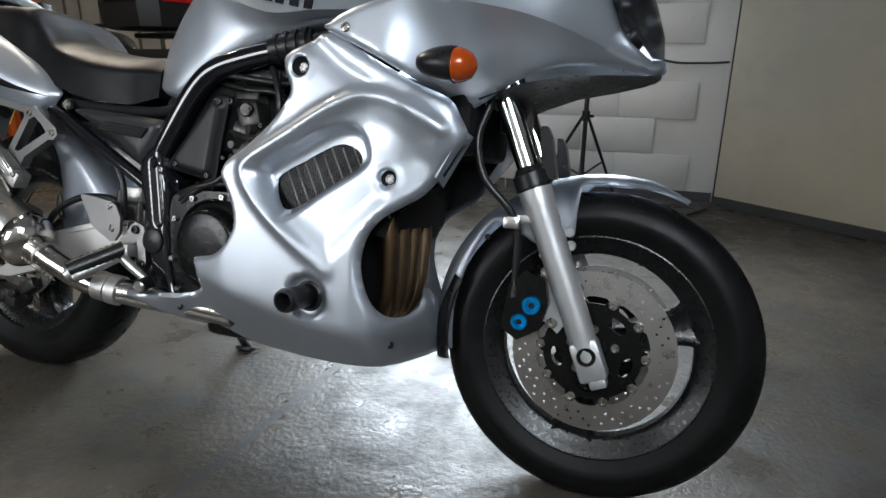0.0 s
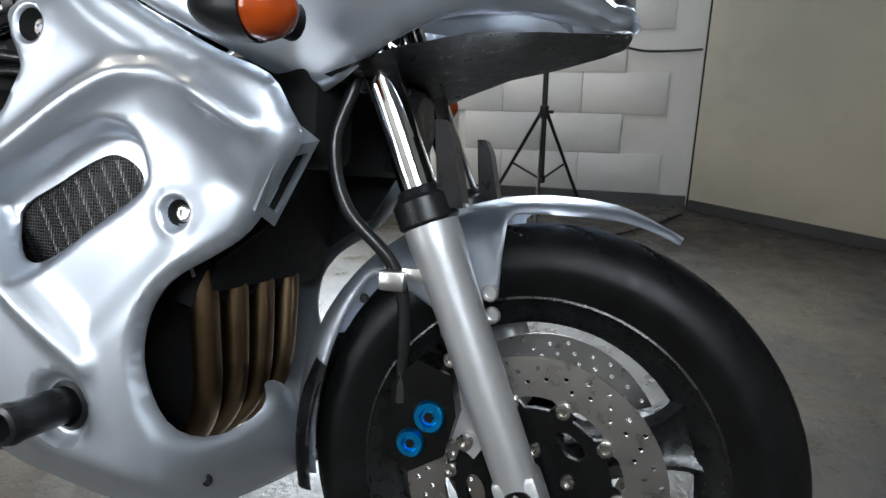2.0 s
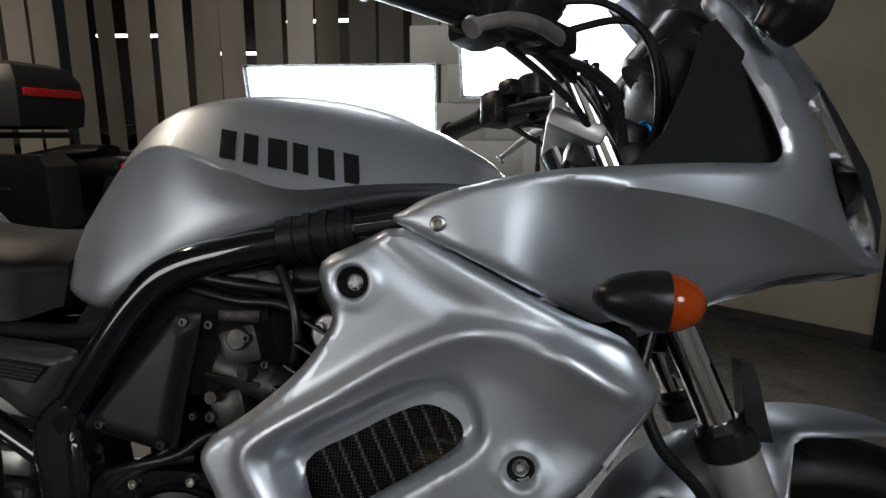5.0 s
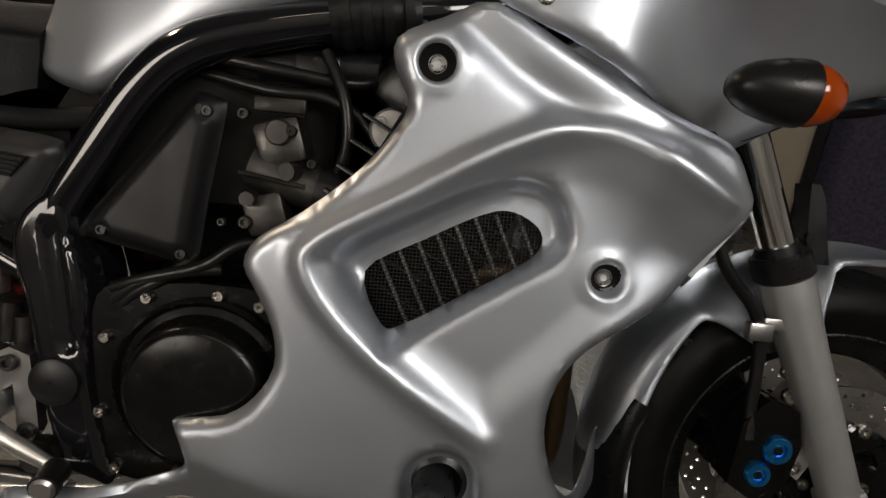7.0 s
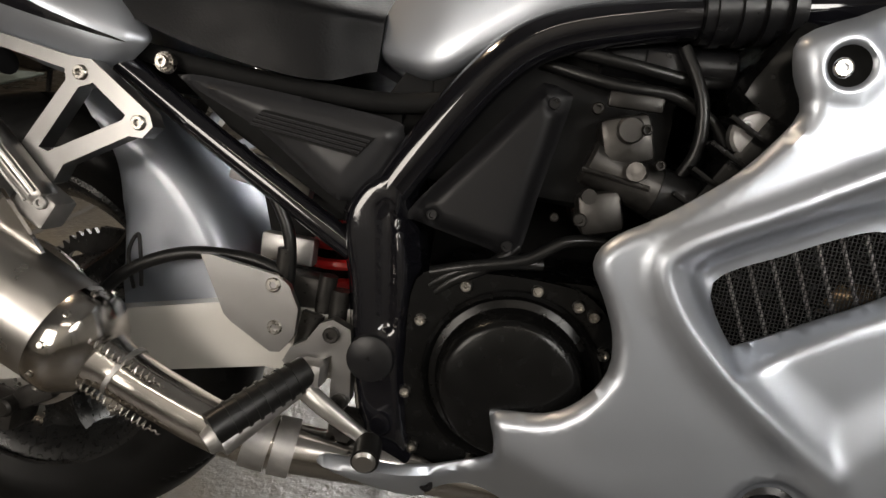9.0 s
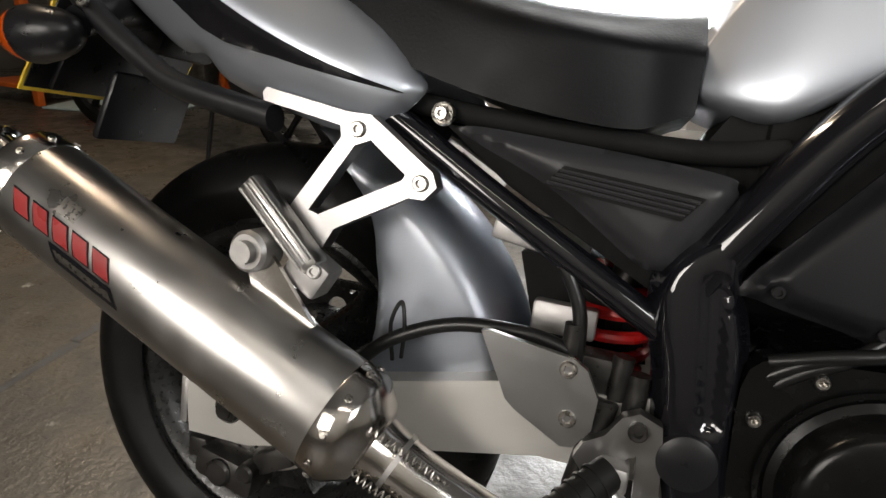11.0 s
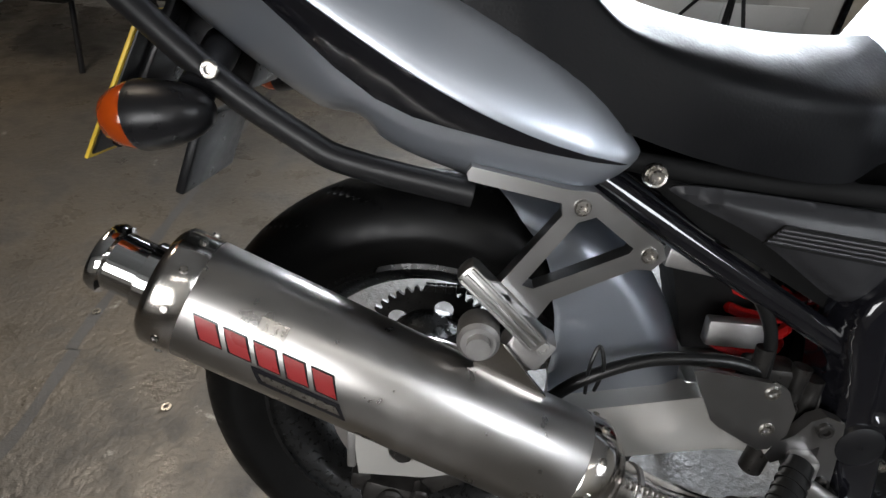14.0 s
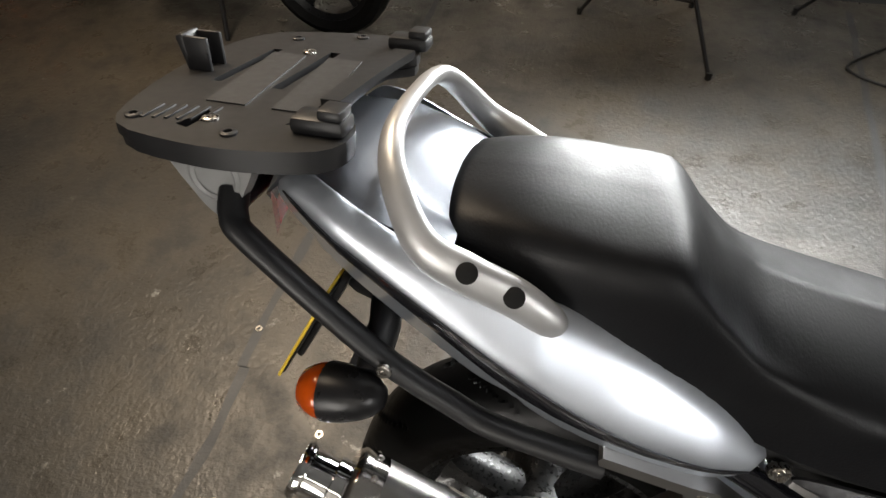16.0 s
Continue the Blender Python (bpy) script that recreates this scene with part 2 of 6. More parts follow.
def lerp_table(table, x):
    """Smooth reading of rows (x, a, b, ...)."""
    if x <= table[0][0]:
        return list(table[0][1:])
    for i in range(len(table) - 1):
        a, b = table[i], table[i + 1]
        if x <= b[0]:
            p, q = table[max(i - 1, 0)], table[min(i + 2, len(table) - 1)]
            t = (x - a[0]) / (b[0] - a[0])
            return [0.5 * (2 * a[k] + (b[k] - p[k]) * t + (2 * p[k] - 5 * a[k] + 4 * b[k] - q[k]) * t * t
                           + (3 * a[k] - p[k] - 3 * b[k] + q[k]) * t ** 3) for k in range(1, len(a))]
    return list(table[-1][1:])


def loft(rings, closed=True, caps=True):
    bm = bmesh.new()
    rows = [[bm.verts.new(p) for p in r] for r in rings]
    n = len(rows[0])
    for a, b in zip(rows, rows[1:]):
        for i in range(n if closed else n - 1):
            j = (i + 1) % n
            bm.faces.new((a[i], a[j], b[j], b[i]))
    if caps and closed:
        bm.faces.new(rows[0])
        bm.faces.new(rows[-1])
    return bm


def tube(pts, r, n=12, per=8, smooth=True, caps=True, flat=1.0):
    path = spline(pts, per) if smooth and len(pts) > 2 else [Vector(p) for p in pts]
    m = len(path)
    rad = r if isinstance(r, (list, tuple)) else [r, r]
    rings = []
    up = None
    for i, p in enumerate(path):
        d = (path[min(i + 1, m - 1)] - path[max(i - 1, 0)]).normalized()
        if up is None:
            up = Vector((0, 1, 0)) if abs(d.y) < 0.9 else Vector((0, 0, 1))
        up = (up - d * up.dot(d)).normalized()
        side = d.cross(up)
        f = i / (m - 1) * (len(rad) - 1)
        k = min(int(f), len(rad) - 2)
        rr = rad[k] + (rad[k + 1] - rad[k]) * (f - k)
        rings.append([p + rr * (math.cos(a) * side + flat * math.sin(a) * up) for a in (2 * math.pi * j / n for j in range(n))])
    return loft(rings, True, caps)


def cyl(p0, p1, r0, r1=None, n=20, bev=0.0):
    r1 = r0 if r1 is None else r1
    p0, p1 = Vector(p0), Vector(p1)
    d = (p1 - p0)
    ln = d.length
    d.normalize()
    prof = [(0.0, r0), (ln, r1)] if not bev else [(0, r0 - bev), (bev, r0), (ln - bev, r1), (ln, r1 - bev)]
    up = Vector((0, 0, 1)) if abs(d.z) < 0.9 else Vector((1, 0, 0))
    s = d.cross(up).normalized()
    u = s.cross(d)
    return loft([[p0 + d * h + rr * (math.cos(a) * s + math.sin(a) * u) for a in (2 * math.pi * j / n for j in range(n))] for h, rr in prof])


def lathe(profile, c, n=64, closed=False, axis="y"):
    """Turn rows (radius, along) about the axis through c."""
    rows = []
    for j in range(n):
        a = 2 * math.pi * j / n
        ca, sa = math.cos(a), math.sin(a)
        rows.append([(c[0] + r * ca, c[1] + h, c[2] + r * sa) if axis == "y" else (c[0] + r * ca, c[1] + r * sa, c[2] + h) for r, h in profile])
    bm = bmesh.new()
    vs = [[bm.verts.new(p) for p in r] for r in rows]
    k = len(profile)
    for j in range(n):
        a, b = vs[j], vs[(j + 1) % n]
        for i in range(k if closed else k - 1):
            bm.faces.new((a[i], a[(i + 1) % k], b[(i + 1) % k], b[i]))
    return bm


def box(c, s, bev=0.004, turn=None):
    bm = bmesh.new()
    bmesh.ops.create_cube(bm, size=1.0)
    bmesh.ops.scale(bm, vec=s, verts=bm.verts)
    if bev:
        bmesh.ops.bevel(bm, geom=bm.edges[:], offset=min(bev, min(s) * 0.45), segments=2, profile=0.5, affect="EDGES")
    m = Matrix.Translation(c)
    if turn is not None:
        m = m @ pose(0, 0, 0, *turn)
    return moved(bm, m)


def cdt(outline, holes=(), step=0.012, marks=()):
    """Fill an outline in x, z with an even net of points; returns points and triangles."""
    from mathutils import geometry
    loops = [outline, *holes]
    pts, edges, faces = [], [], []
    for lp in loops:
        k = len(pts)
        pts += [Vector((p[0], p[1])) for p in lp]
        edges += [(k + i, k + (i + 1) % len(lp)) for i in range(len(lp))]

    def inside(x, z, lp):
        r = False
        for i in range(len(lp)):
            (x1, z1), (x2, z2) = lp[i - 1][:2], lp[i][:2]
            if (z1 > z) != (z2 > z) and x < (x2 - x1) * (z - z1) / (z2 - z1) + x1:
                r = not r
        return r

    xs, zs = [p[0] for p in outline], [p[1] for p in outline]
    rim = list(pts)
    fixed = []
    for x, z in marks:
        if inside(x, z, outline) and not any(inside(x, z, h) for h in holes):
            if min((x - p.x) ** 2 + (z - p.y) ** 2 for p in rim) > (step * 0.3) ** 2 and all((x - p.x) ** 2 + (z - p.y) ** 2 > 9e-6 for p in fixed):
                fixed.append(Vector((x, z)))
    pts += fixed
    rim += fixed
    row, z = 0, min(zs) + step * 0.5
    while step and z < max(zs):
        x = min(xs) + (step * 0.5 if row % 2 else 0)
        while x < max(xs):
            if inside(x, z, outline) and not any(inside(x, z, h) for h in holes):
                if min((x - p.x) ** 2 + (z - p.y) ** 2 for p in rim) > (step * 0.5) ** 2:
                    pts.append(Vector((x, z)))
            x += step
        z += step * 0.866
        row += 1
    v, _, tris, *_ = geometry.delaunay_2d_cdt(pts, edges, [], 0, 1e-5)
    keep = []
    for t in tris:
        cx, cz = sum(v[i].x for i in t) / 3, sum(v[i].y for i in t) / 3
        if inside(cx, cz, outline) and not any(inside(cx, cz, h) for h in holes):
            keep.append(t)
    return v, keep


def panel(outline, depth, thick=0.004, holes=(), step=0.012, marks=()):
    """A moulded sheet: its outline in x, z, its face at y = depth(x, z), its rim turned inwards by thick."""
    v, tris = cdt(outline, holes, step, marks)
    bm = bmesh.new()
    ys = [depth(p.x, p.y) for p in v]
    front = [bm.verts.new((p.x, y, p.y)) for p, y in zip(v, ys)]
    back = [bm.verts.new((p.x, y + thick, p.y)) for p, y in zip(v, ys)]
    count = {}
    for t in tris:
        bm.faces.new([front[i] for i in t])
        bm.faces.new([back[i] for i in reversed(t)])
        for i in range(3):
            e = (t[i], t[(i + 1) % 3])
            count[e] = count.get(e, 0) + 1
    for (i, j) in list(count):
        if (j, i) not in count:
            bm.faces.new((front[j], front[i], back[i], back[j]))
    for q in [q for q in bm.verts if not q.link_faces]:
        bm.verts.remove(q)
    return bm


def plate(outline, y0, y1, holes=(), bev=0.002):
    """A flat plate in x, z between y0 (outer) and y1."""
    bm = panel(outline, lambda x, z: y0, y1 - y0, holes, 0)
    if bev:
        rim = [e for e in bm.edges if len(e.link_faces) == 2 and e.calc_face_angle(0) > 1.2 and abs(e.verts[0].co.y - e.verts[1].co.y) < 1e-6]
        bmesh.ops.bevel(bm, geom=rim, offset=bev, segments=1, affect="EDGES", clamp_overlap=True)
    return bm


def ring2(c, r, n=16, a0=0.0):
    return [(c[0] + r * math.cos(a0 + 2 * math.pi * i / n), c[1] + r * math.sin(a0 + 2 * math.pi * i / n)) for i in range(n)]


def bolt(c, r, h=0.006, n=12, into=(0, -1, 0), socket=True):
    """A cap bolt whose head stands out along the way 'into', with a hexagon socket."""
    d = Vector(into).normalized()
    c = Vector(c)
    up = Vector((0, 0, 1)) if abs(d.z) < 0.9 else Vector((1, 0, 0))
    s = d.cross(up).normalized()
    u = s.cross(d)
    prof = [(0, r), (h * 0.75, r), (h, r * 0.82)]
    if socket:
        prof += [(h, r * 0.48), (h * 0.35, r * 0.45)]
    return loft([[c + d * q + rr * (math.cos(a) * s + math.sin(a) * u) for a in (2 * math.pi * j / n for j in range(n))] for q, rr in prof])


def sstep(a, b, x):
    t = min(1.0, max(0.0, (x - a) / (b - a)))
    return t * t * (3 - 2 * t)


def seg_dist(x, z, pts):
    """Distance to a run of points, and how far along it (0 to 1)."""
    best, at = 9.0, 0.0
    for i in range(len(pts) - 1):
        (x1, z1), (x2, z2) = pts[i], pts[i + 1]
        dx, dz = x2 - x1, z2 - z1
        t = min(1, max(0, ((x - x1) * dx + (z - z1) * dz) / (dx * dx + dz * dz)))
        d = math.hypot(x - x1 - t * dx, z - z1 - t * dz)
        if d < best:
            best, at = d, (i + t) / (len(pts) - 1)
    return best, at


def in_poly(x, z, lp):
    r = False
    for i in range(len(lp)):
        (x1, z1), (x2, z2) = lp[i - 1], lp[i]
        if (z1 > z) != (z2 > z) and x < (x2 - x1) * (z - z1) / (z2 - z1) + x1:
            r = not r
    return r


def poly_sd(x, z, lp):
    """Signed distance to a closed outline, positive inside."""
    d = seg_dist(x, z, [*lp, lp[0]])[0]
    return d if in_poly(x, z, lp) else -d


# ---- the room ----
FZ = -0.02
CORNER = Vector((1.84, 2.74))
RIGHT_DIR = Vector((0.79, -0.613))


def slab_box(name, c, s, m, label, kind="structure", turn=None, bev=0.0):
    return tagged(finish(box(c, s, bev, turn), name, m), label, kind=kind)


bm = bmesh.new()
bmesh.ops.create_grid(bm, x_segments=40, y_segments=40, size=9.0)
moved(bm, Matrix.Translation((-0.5, 1.5, FZ)))
tagged(finish(bm, "floor", FLOOR), "worn grey painted concrete floor with stains and scuffs", kind="structure")
# back wall of blocks, right of the curtain opening
north = slab_box("wall_north", (1.19, 2.90, 1.68), (1.30, 0.16, 3.4), WALL, "white painted block wall behind the light stand")
ang = math.degrees(math.atan2(RIGHT_DIR.y, RIGHT_DIR.x))
mid = CORNER + RIGHT_DIR * 0.5
nrm = Vector((0.613, 0.79))
q = mid + nrm * 0.06
slab_box("wall_east", (q.x, q.y, 1.68), (1.0, 0.12, 3.4), WALL_CREAM, "cream painted plain wall with scuffs near the floor", turn=(0, 0, ang))
q = CORNER + RIGHT_DIR * 1.03 + nrm * 0.03
slab_box("trim", (q.x, q.y, 1.68), (0.05, 0.14, 3.4), STAND, "dark metal edge post of the cream wall", turn=(0, 0, ang), bev=0.004)
q = CORNER + RIGHT_DIR * 2.6 + nrm * 0.10
slab_box("wall_carpet", (q.x, q.y, 1.68), (3.1, 0.12, 3.4), CARPET, "dark violet carpeted partition panel", turn=(0, 0, ang))
q = mid - nrm * 0.004
slab_box("baseboard", (q.x, q.y, 0.01), (0.99, 0.012, 0.055), SKIRT, "dark dirty skirting at the foot of the cream wall", turn=(0, 0, ang))
slab_box("baseboard", (1.19, 2.812, 0.01), (1.28, 0.012, 0.06), SKIRT, "dark dirty skirting at the foot of the block wall")
# closing walls; the unseen south and far east ones are pale to bounce light
slab_box("wall_south", (-0.5, -3.2, 1.68), (9.0, 0.12, 3.4), WALL, "unseen closing wall, pale to bounce light")
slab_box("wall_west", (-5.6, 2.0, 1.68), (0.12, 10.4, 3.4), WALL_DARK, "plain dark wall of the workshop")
slab_box("wall_east_far", (4.2, -1.0, 1.68), (0.12, 4.6, 3.4), WALL, "unseen closing wall, pale to bounce light")
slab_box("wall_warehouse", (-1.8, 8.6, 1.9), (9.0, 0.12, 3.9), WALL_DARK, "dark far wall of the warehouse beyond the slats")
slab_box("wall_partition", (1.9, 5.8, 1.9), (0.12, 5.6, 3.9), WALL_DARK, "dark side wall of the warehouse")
slab_box("ceiling", (-0.5, 2.6, 3.45), (10.4, 12.0, 0.1), CEIL, "plain grey workshop ceiling")

# saw-cut joints in the floor
for pts in ([(-0.84, -3.0), (-0.83, 0.0), (-0.86, 0.5), (-0.90, 2.7)], [(0.55, -3.0), (0.72, 0.2), (0.86, 0.9), (1.02, 2.7)]):
    rows = []
    for i, q in enumerate(spline([(a, b, 0) for a, b in pts], 30)):
        w = 0.013 + 0.008 * noise.noise((q.y * 9, q.x, 3.0))
        dx = 0.010 * noise.noise((q.y * 5, 1.0, q.x))
        rows.append([(q.x + dx - w, q.y, FZ + 0.0008), (q.x + dx + w, q.y, FZ + 0.0008)])
    tagged(finish(loft(rows, False, False), "floor_joint", SKIRT), "dirt filled joint in the concrete floor", kind="structure")

# blocks of the painted wall
blk = finish(box((0, 0, 0), (0.4375, 0.012, 0.2125), 0.0015), "block", WALL, north)
first = True
for r in range(15):
    for c in range(5):
        x = 0.58 + 0.44 * c + (0.22 if r % 2 else 0.0)
        if x > 1.64:
            continue
        o = blk if first else new("block", blk.data)
        first = False
        o.parent = north
        o.matrix_local = pose(x, 2.816, 0.15 + 0.215 * r)

# curtain of hanging slats
rnd = random.Random(4)
slat_bm = None


def slat_mesh(w, h):
    rows = []
    for k in range(9):
        z = h * k / 8
        rows.append([Vector((w * (j / 6 - 0.5), 0.010 * math.cos((j / 6 - 0.5) * math.pi), z)) for j in range(7)])
    b = loft(rows, False, False)
    bmesh.ops.solidify(b, geom=b.faces[:], thickness=0.004)
    return b


curtain = thing("slat_curtain", "pale hanging slats closing the warehouse opening", "curtain", kind="")
part("rail", box((-1.75, 2.93, 3.36), (4.5, 0.06, 0.05)), STAND, curtain)
sm = finish(slat_mesh(0.158, 3.28), "slat", SLAT, curtain)
sm.matrix_local = pose(0.43, 2.93, 0.06, 0, 0, 8)
x = 0.43 - 0.205
while x > -4.0:
    o = new("slat", sm.data)
    o.parent = curtain
    o.matrix_local = pose(x, 2.93 + rnd.uniform(-0.012, 0.012), 0.06, rnd.uniform(-0.6, 0.6), rnd.uniform(-0.8, 0.8), rnd.uniform(-16, 22))
    x -= 0.205 + rnd.uniform(-0.02, 0.03)

# lit tubes in the warehouse
for i, (x, y, z, l, r) in enumerate([(-1.0, 5.4, 2.9, 1.0, 12), (-2.6, 6.4, 2.7, 1.0, 10), (-3.9, 5.0, 2.7, 0.8, 15), (-1.9, 7.8, 2.5, 1.0, 0),
                                     (-0.3, 6.9, 2.8, 1.0, 20), (-3.3, 7.9, 2.1, 0.9, 8), (-4.6, 7.4, 2.3, 0.9, 8), (-2.3, 4.4, 3.0, 0.9, 12)]):
    lamp = thing("tube_lamp", "lit fluorescent tube lamp hanging in the warehouse", "lamp", pose(x, y, z, 0, 0, r), "warehouse tube lamps")
    part("housing", box((0, 0, 0.045), (l, 0.12, 0.05)), STAND, lamp)
    part("tube", cyl((-l / 2, 0, 0), (l / 2, 0, 0), 0.022, n=10), TUBE_GLOW, lamp)
    part("hanger", cyl((0, 0, 0.06), (0, 0, 3.4 - z), 0.006, n=6), STAND, lamp)
# battens out of view; b and c are made up to house the fill
for name, x, y, l, r in (("a", 0.35, 2.0, 1.0, 0), ("b", -1.5, 1.0, 1.5, 0), ("c", 0.6, -2.4, 1.5, 0)):
    lamp = thing("batten_lamp", "unseen ceiling batten housing placed over an area light", "lamp", pose(x, y, 2.70 if name == "b" else 2.94, 0, 0, r), "workshop batten lamps")
    part("housing", box((0, 0, 0.03), (l, 0.16, 0.05)), WHITE_PANEL, lamp)
    part("hanger", cyl((0, 0, 0.05), (0, 0, 0.72 if name == "b" else 0.48), 0.008, n=6), STAND, lamp)


# ---- studio lights ----
def light_stand(at, turn, height, legs, label):
    st = thing("light_stand", label, "light stand", pose(at[0], at[1], FZ, 0, 0, turn), "studio light stands")
    part("pole", join(cyl((0, 0, 0.18), (0, 0, height * 0.6), 0.0135, n=12), cyl((0, 0, height * 0.6), (0, 0, height), 0.010, n=12)), STAND, st)
    part("collar", join(cyl((0, 0, 0.50), (0, 0, 0.56), 0.022, n=12, bev=0.003), cyl((0.02, 0, 0.53), (0.045, 0, 0.53), 0.008, n=8)), STAND, st)
    part("lower_collar", cyl((0, 0, 0.18), (0, 0, 0.22), 0.020, n=12, bev=0.003), STAND, st)
    for k, (a, reach) in enumerate(legs):
        c, s = math.cos(radians(a)), math.sin(radians(a))
        part("leg", tube([(0.02 * c, 0.02 * s, 0.53), (reach * c, reach * s, 0.012)], 0.009, 8, smooth=False), STAND, st)
        part("brace", tube([(0.02 * c, 0.02 * s, 0.20), (0.55 * reach * c, 0.55 * reach * s, 0.25)], 0.006, 6, smooth=False), STAND, st)
        part("rubber_foot", cyl((reach * c, reach * s, 0.0), (reach * c, reach * s, 0.03), 0.013, n=8), HOSE, st)
    return st


light_stand((1.10, 2.36), 0, 1.35, [(-85, 0.42), (65, 0.40), (140, 0.42)], "black three-legged light stand carrying a softbox")
light_stand((0.12, 2.26), 0, 1.0, [(150, 0.36), (-48, 0.38), (60, 0.40)], "black three-legged light stand with a low softbox")


def softbox(eye, target, w, h, depth, label, cloth=None):
    """A lit cloth face in a silver-lined hood that narrows to the lamp at its back."""
    sb = thing("softbox", label, "softbox", look(eye, target), "studio softboxes")
    q = [(-w / 2, -h / 2), (w / 2, -h / 2), (w / 2, h / 2), (-w / 2, h / 2)]
    bm = loft([[(x * k, y * k, z) for x, y in q] for k, z in ((1.0, -0.012), (1.0, 0.012), (0.75, depth * 0.5), (0.22, depth))], True, False)
    bmesh.ops.solidify(bm, geom=bm.faces[:], thickness=0.006)
    part("hood", bm, SILVER_CLOTH, sb, "crinkled silver lined hood")
    bm = bmesh.new()
    bmesh.ops.create_grid(bm, x_segments=10, y_segments=8, size=0.5)
    bmesh.ops.scale(bm, vec=(w - 0.02, h - 0.02, 1), verts=bm.verts)
    for v in bm.verts:
        v.co.z = 0.012 - 0.018 * math.cos(v.co.x / w * math.pi) * math.cos(v.co.y / h * math.pi)
    part("diffuser", bm, cloth or SOFT_WHITE, sb, "glowing white diffuser cloth")
    part("lamp_head", join(cyl((0, 0, depth), (0, 0, depth + 0.12), 0.06, n=20, bev=0.008), box((0, -0.07, depth + 0.05), (0.03, 0.08, 0.05))), STAND, sb)
    for x, y in q:
        part("rod", tube([(x * 0.98, y * 0.98, 0.0), (x * 0.75, y * 0.75, depth * 0.5), (x * 0.2, y * 0.2, depth)], 0.004, 6), STAND, sb)
    return sb


softbox((1.114, 1.985, 1.350), (0.984, 0.065, 0.770), 0.76, 0.52, 0.35, "large lit softbox turned to the motorcycle")
# two unseen near-side softboxes with stands, added to light the silver bodywork
softbox((1.98, -1.90, 1.87), (1.1, -0.1, 0.85), 0.96, 0.76, 0.35, "unseen fill softbox added on the near side of the motorcycle", SOFT_DIM)
softbox((-0.58, -1.90, 1.10), (0.2, 0.0, 0.45), 0.96, 0.76, 0.35, "unseen fill softbox added on the near side of the motorcycle", SOFT_DIM)
light_stand((2.16, -2.28), 0, 2.0, [(-85, 0.42), (35, 0.40), (150, 0.42)], "black three-legged light stand carrying a softbox")
light_stand((-0.42, -2.25), 0, 2.2, [(-85, 0.42), (35, 0.40), (150, 0.42)], "black three-legged light stand carrying a softbox")
softbox((0.246, 1.866, 0.965), (0.376, 0.066, 0.565), 0.82, 0.54, 0.35, "low lit softbox turned to the motorcycle")


# ---- the motorcycle: built upright, leaning on its side stand ----
moto = thing("motorcycle", "silver half-faired sports touring motorcycle leaning on its side stand", "motorcycle",
             pose(0, -0.045, -0.02, -13.0, 0, 0))


def sub(name, bm, m, parent, label="", sharp=38):
    return part(name, bm, m, parent, label, sharp)


def group_part(name, label=""):
    o = new(name)
    o.parent = moto
    if label:
        o["label"] = label
    return o


# wheels
FW = (1.423, 0.0, 0.297)
RW = (-0.044, 0.0, 0.326)


def tyre_mesh(c, r_out, r_bead, half, n, grooves, slant):
    prof = []
    m = 34
    for i in range(m + 1):
        s = i / m * 2 - 1
        a = s * math.pi * 0.5
        y = half * (abs(math.sin(a)) ** 0.9) * (1 if s > 0 else -1)
        r = r_bead + (r_out - r_bead) * (max(0.0, math.cos(a)) ** 0.62)
        if abs(s) > 0.86:
            y *= 1 - 0.22 * ((abs(s) - 0.86) / 0.14) ** 1.5
        prof.append((s, y, r))
    bm = bmesh.new()
    vs = []
    for j in range(n):
        th = 2 * math.pi * j / n
        row = []
        for s, y, r in prof:
            cut = 0.0
            if 0.04 < abs(s) < 0.62:
                ph = (th * grooves / (2 * math.pi) + slant * (abs(s) - 0.3) + (0.5 if s > 0 else 0)) % 1.0
                w = 0.055 * (1.2 - abs(s))
                if ph < w * 2 and (0.10 < abs(s) < 0.58):
                    cut = 0.0045
            rr = r - cut
            row.append(bm.verts.new((c[0] + rr * math.cos(th), c[1] + y, c[2] + rr * math.sin(th))))
        vs.append(row)
    for j in range(n):
        a, b = vs[j], vs[(j + 1) % n]
        for i in range(m):
            bm.faces.new((a[i], a[i + 1], b[i + 1], b[i]))
    return bm


def rim_mesh(c, r_lip, half, r_in):
    prof = [(r_lip + 0.004, -half), (r_lip + 0.004, -half + 0.006), (r_lip - 0.012, -half + 0.012), (r_lip - 0.022, -half + 0.022), (r_in + 0.006, -half * 0.45),
            (r_in, -half * 0.3), (r_in, half * 0.3), (r_in + 0.006, half * 0.45), (r_lip - 0.022, half - 0.022), (r_lip - 0.012, half - 0.012),
            (r_lip + 0.004, half - 0.006), (r_lip + 0.004, half), (r_lip - 0.003, half + 0.002), (r_lip + 0.012, half - 0.02), (r_lip + 0.012, -half + 0.02), (r_lip - 0.003, -half - 0.002)]
    return lathe(prof, c, 96, True)


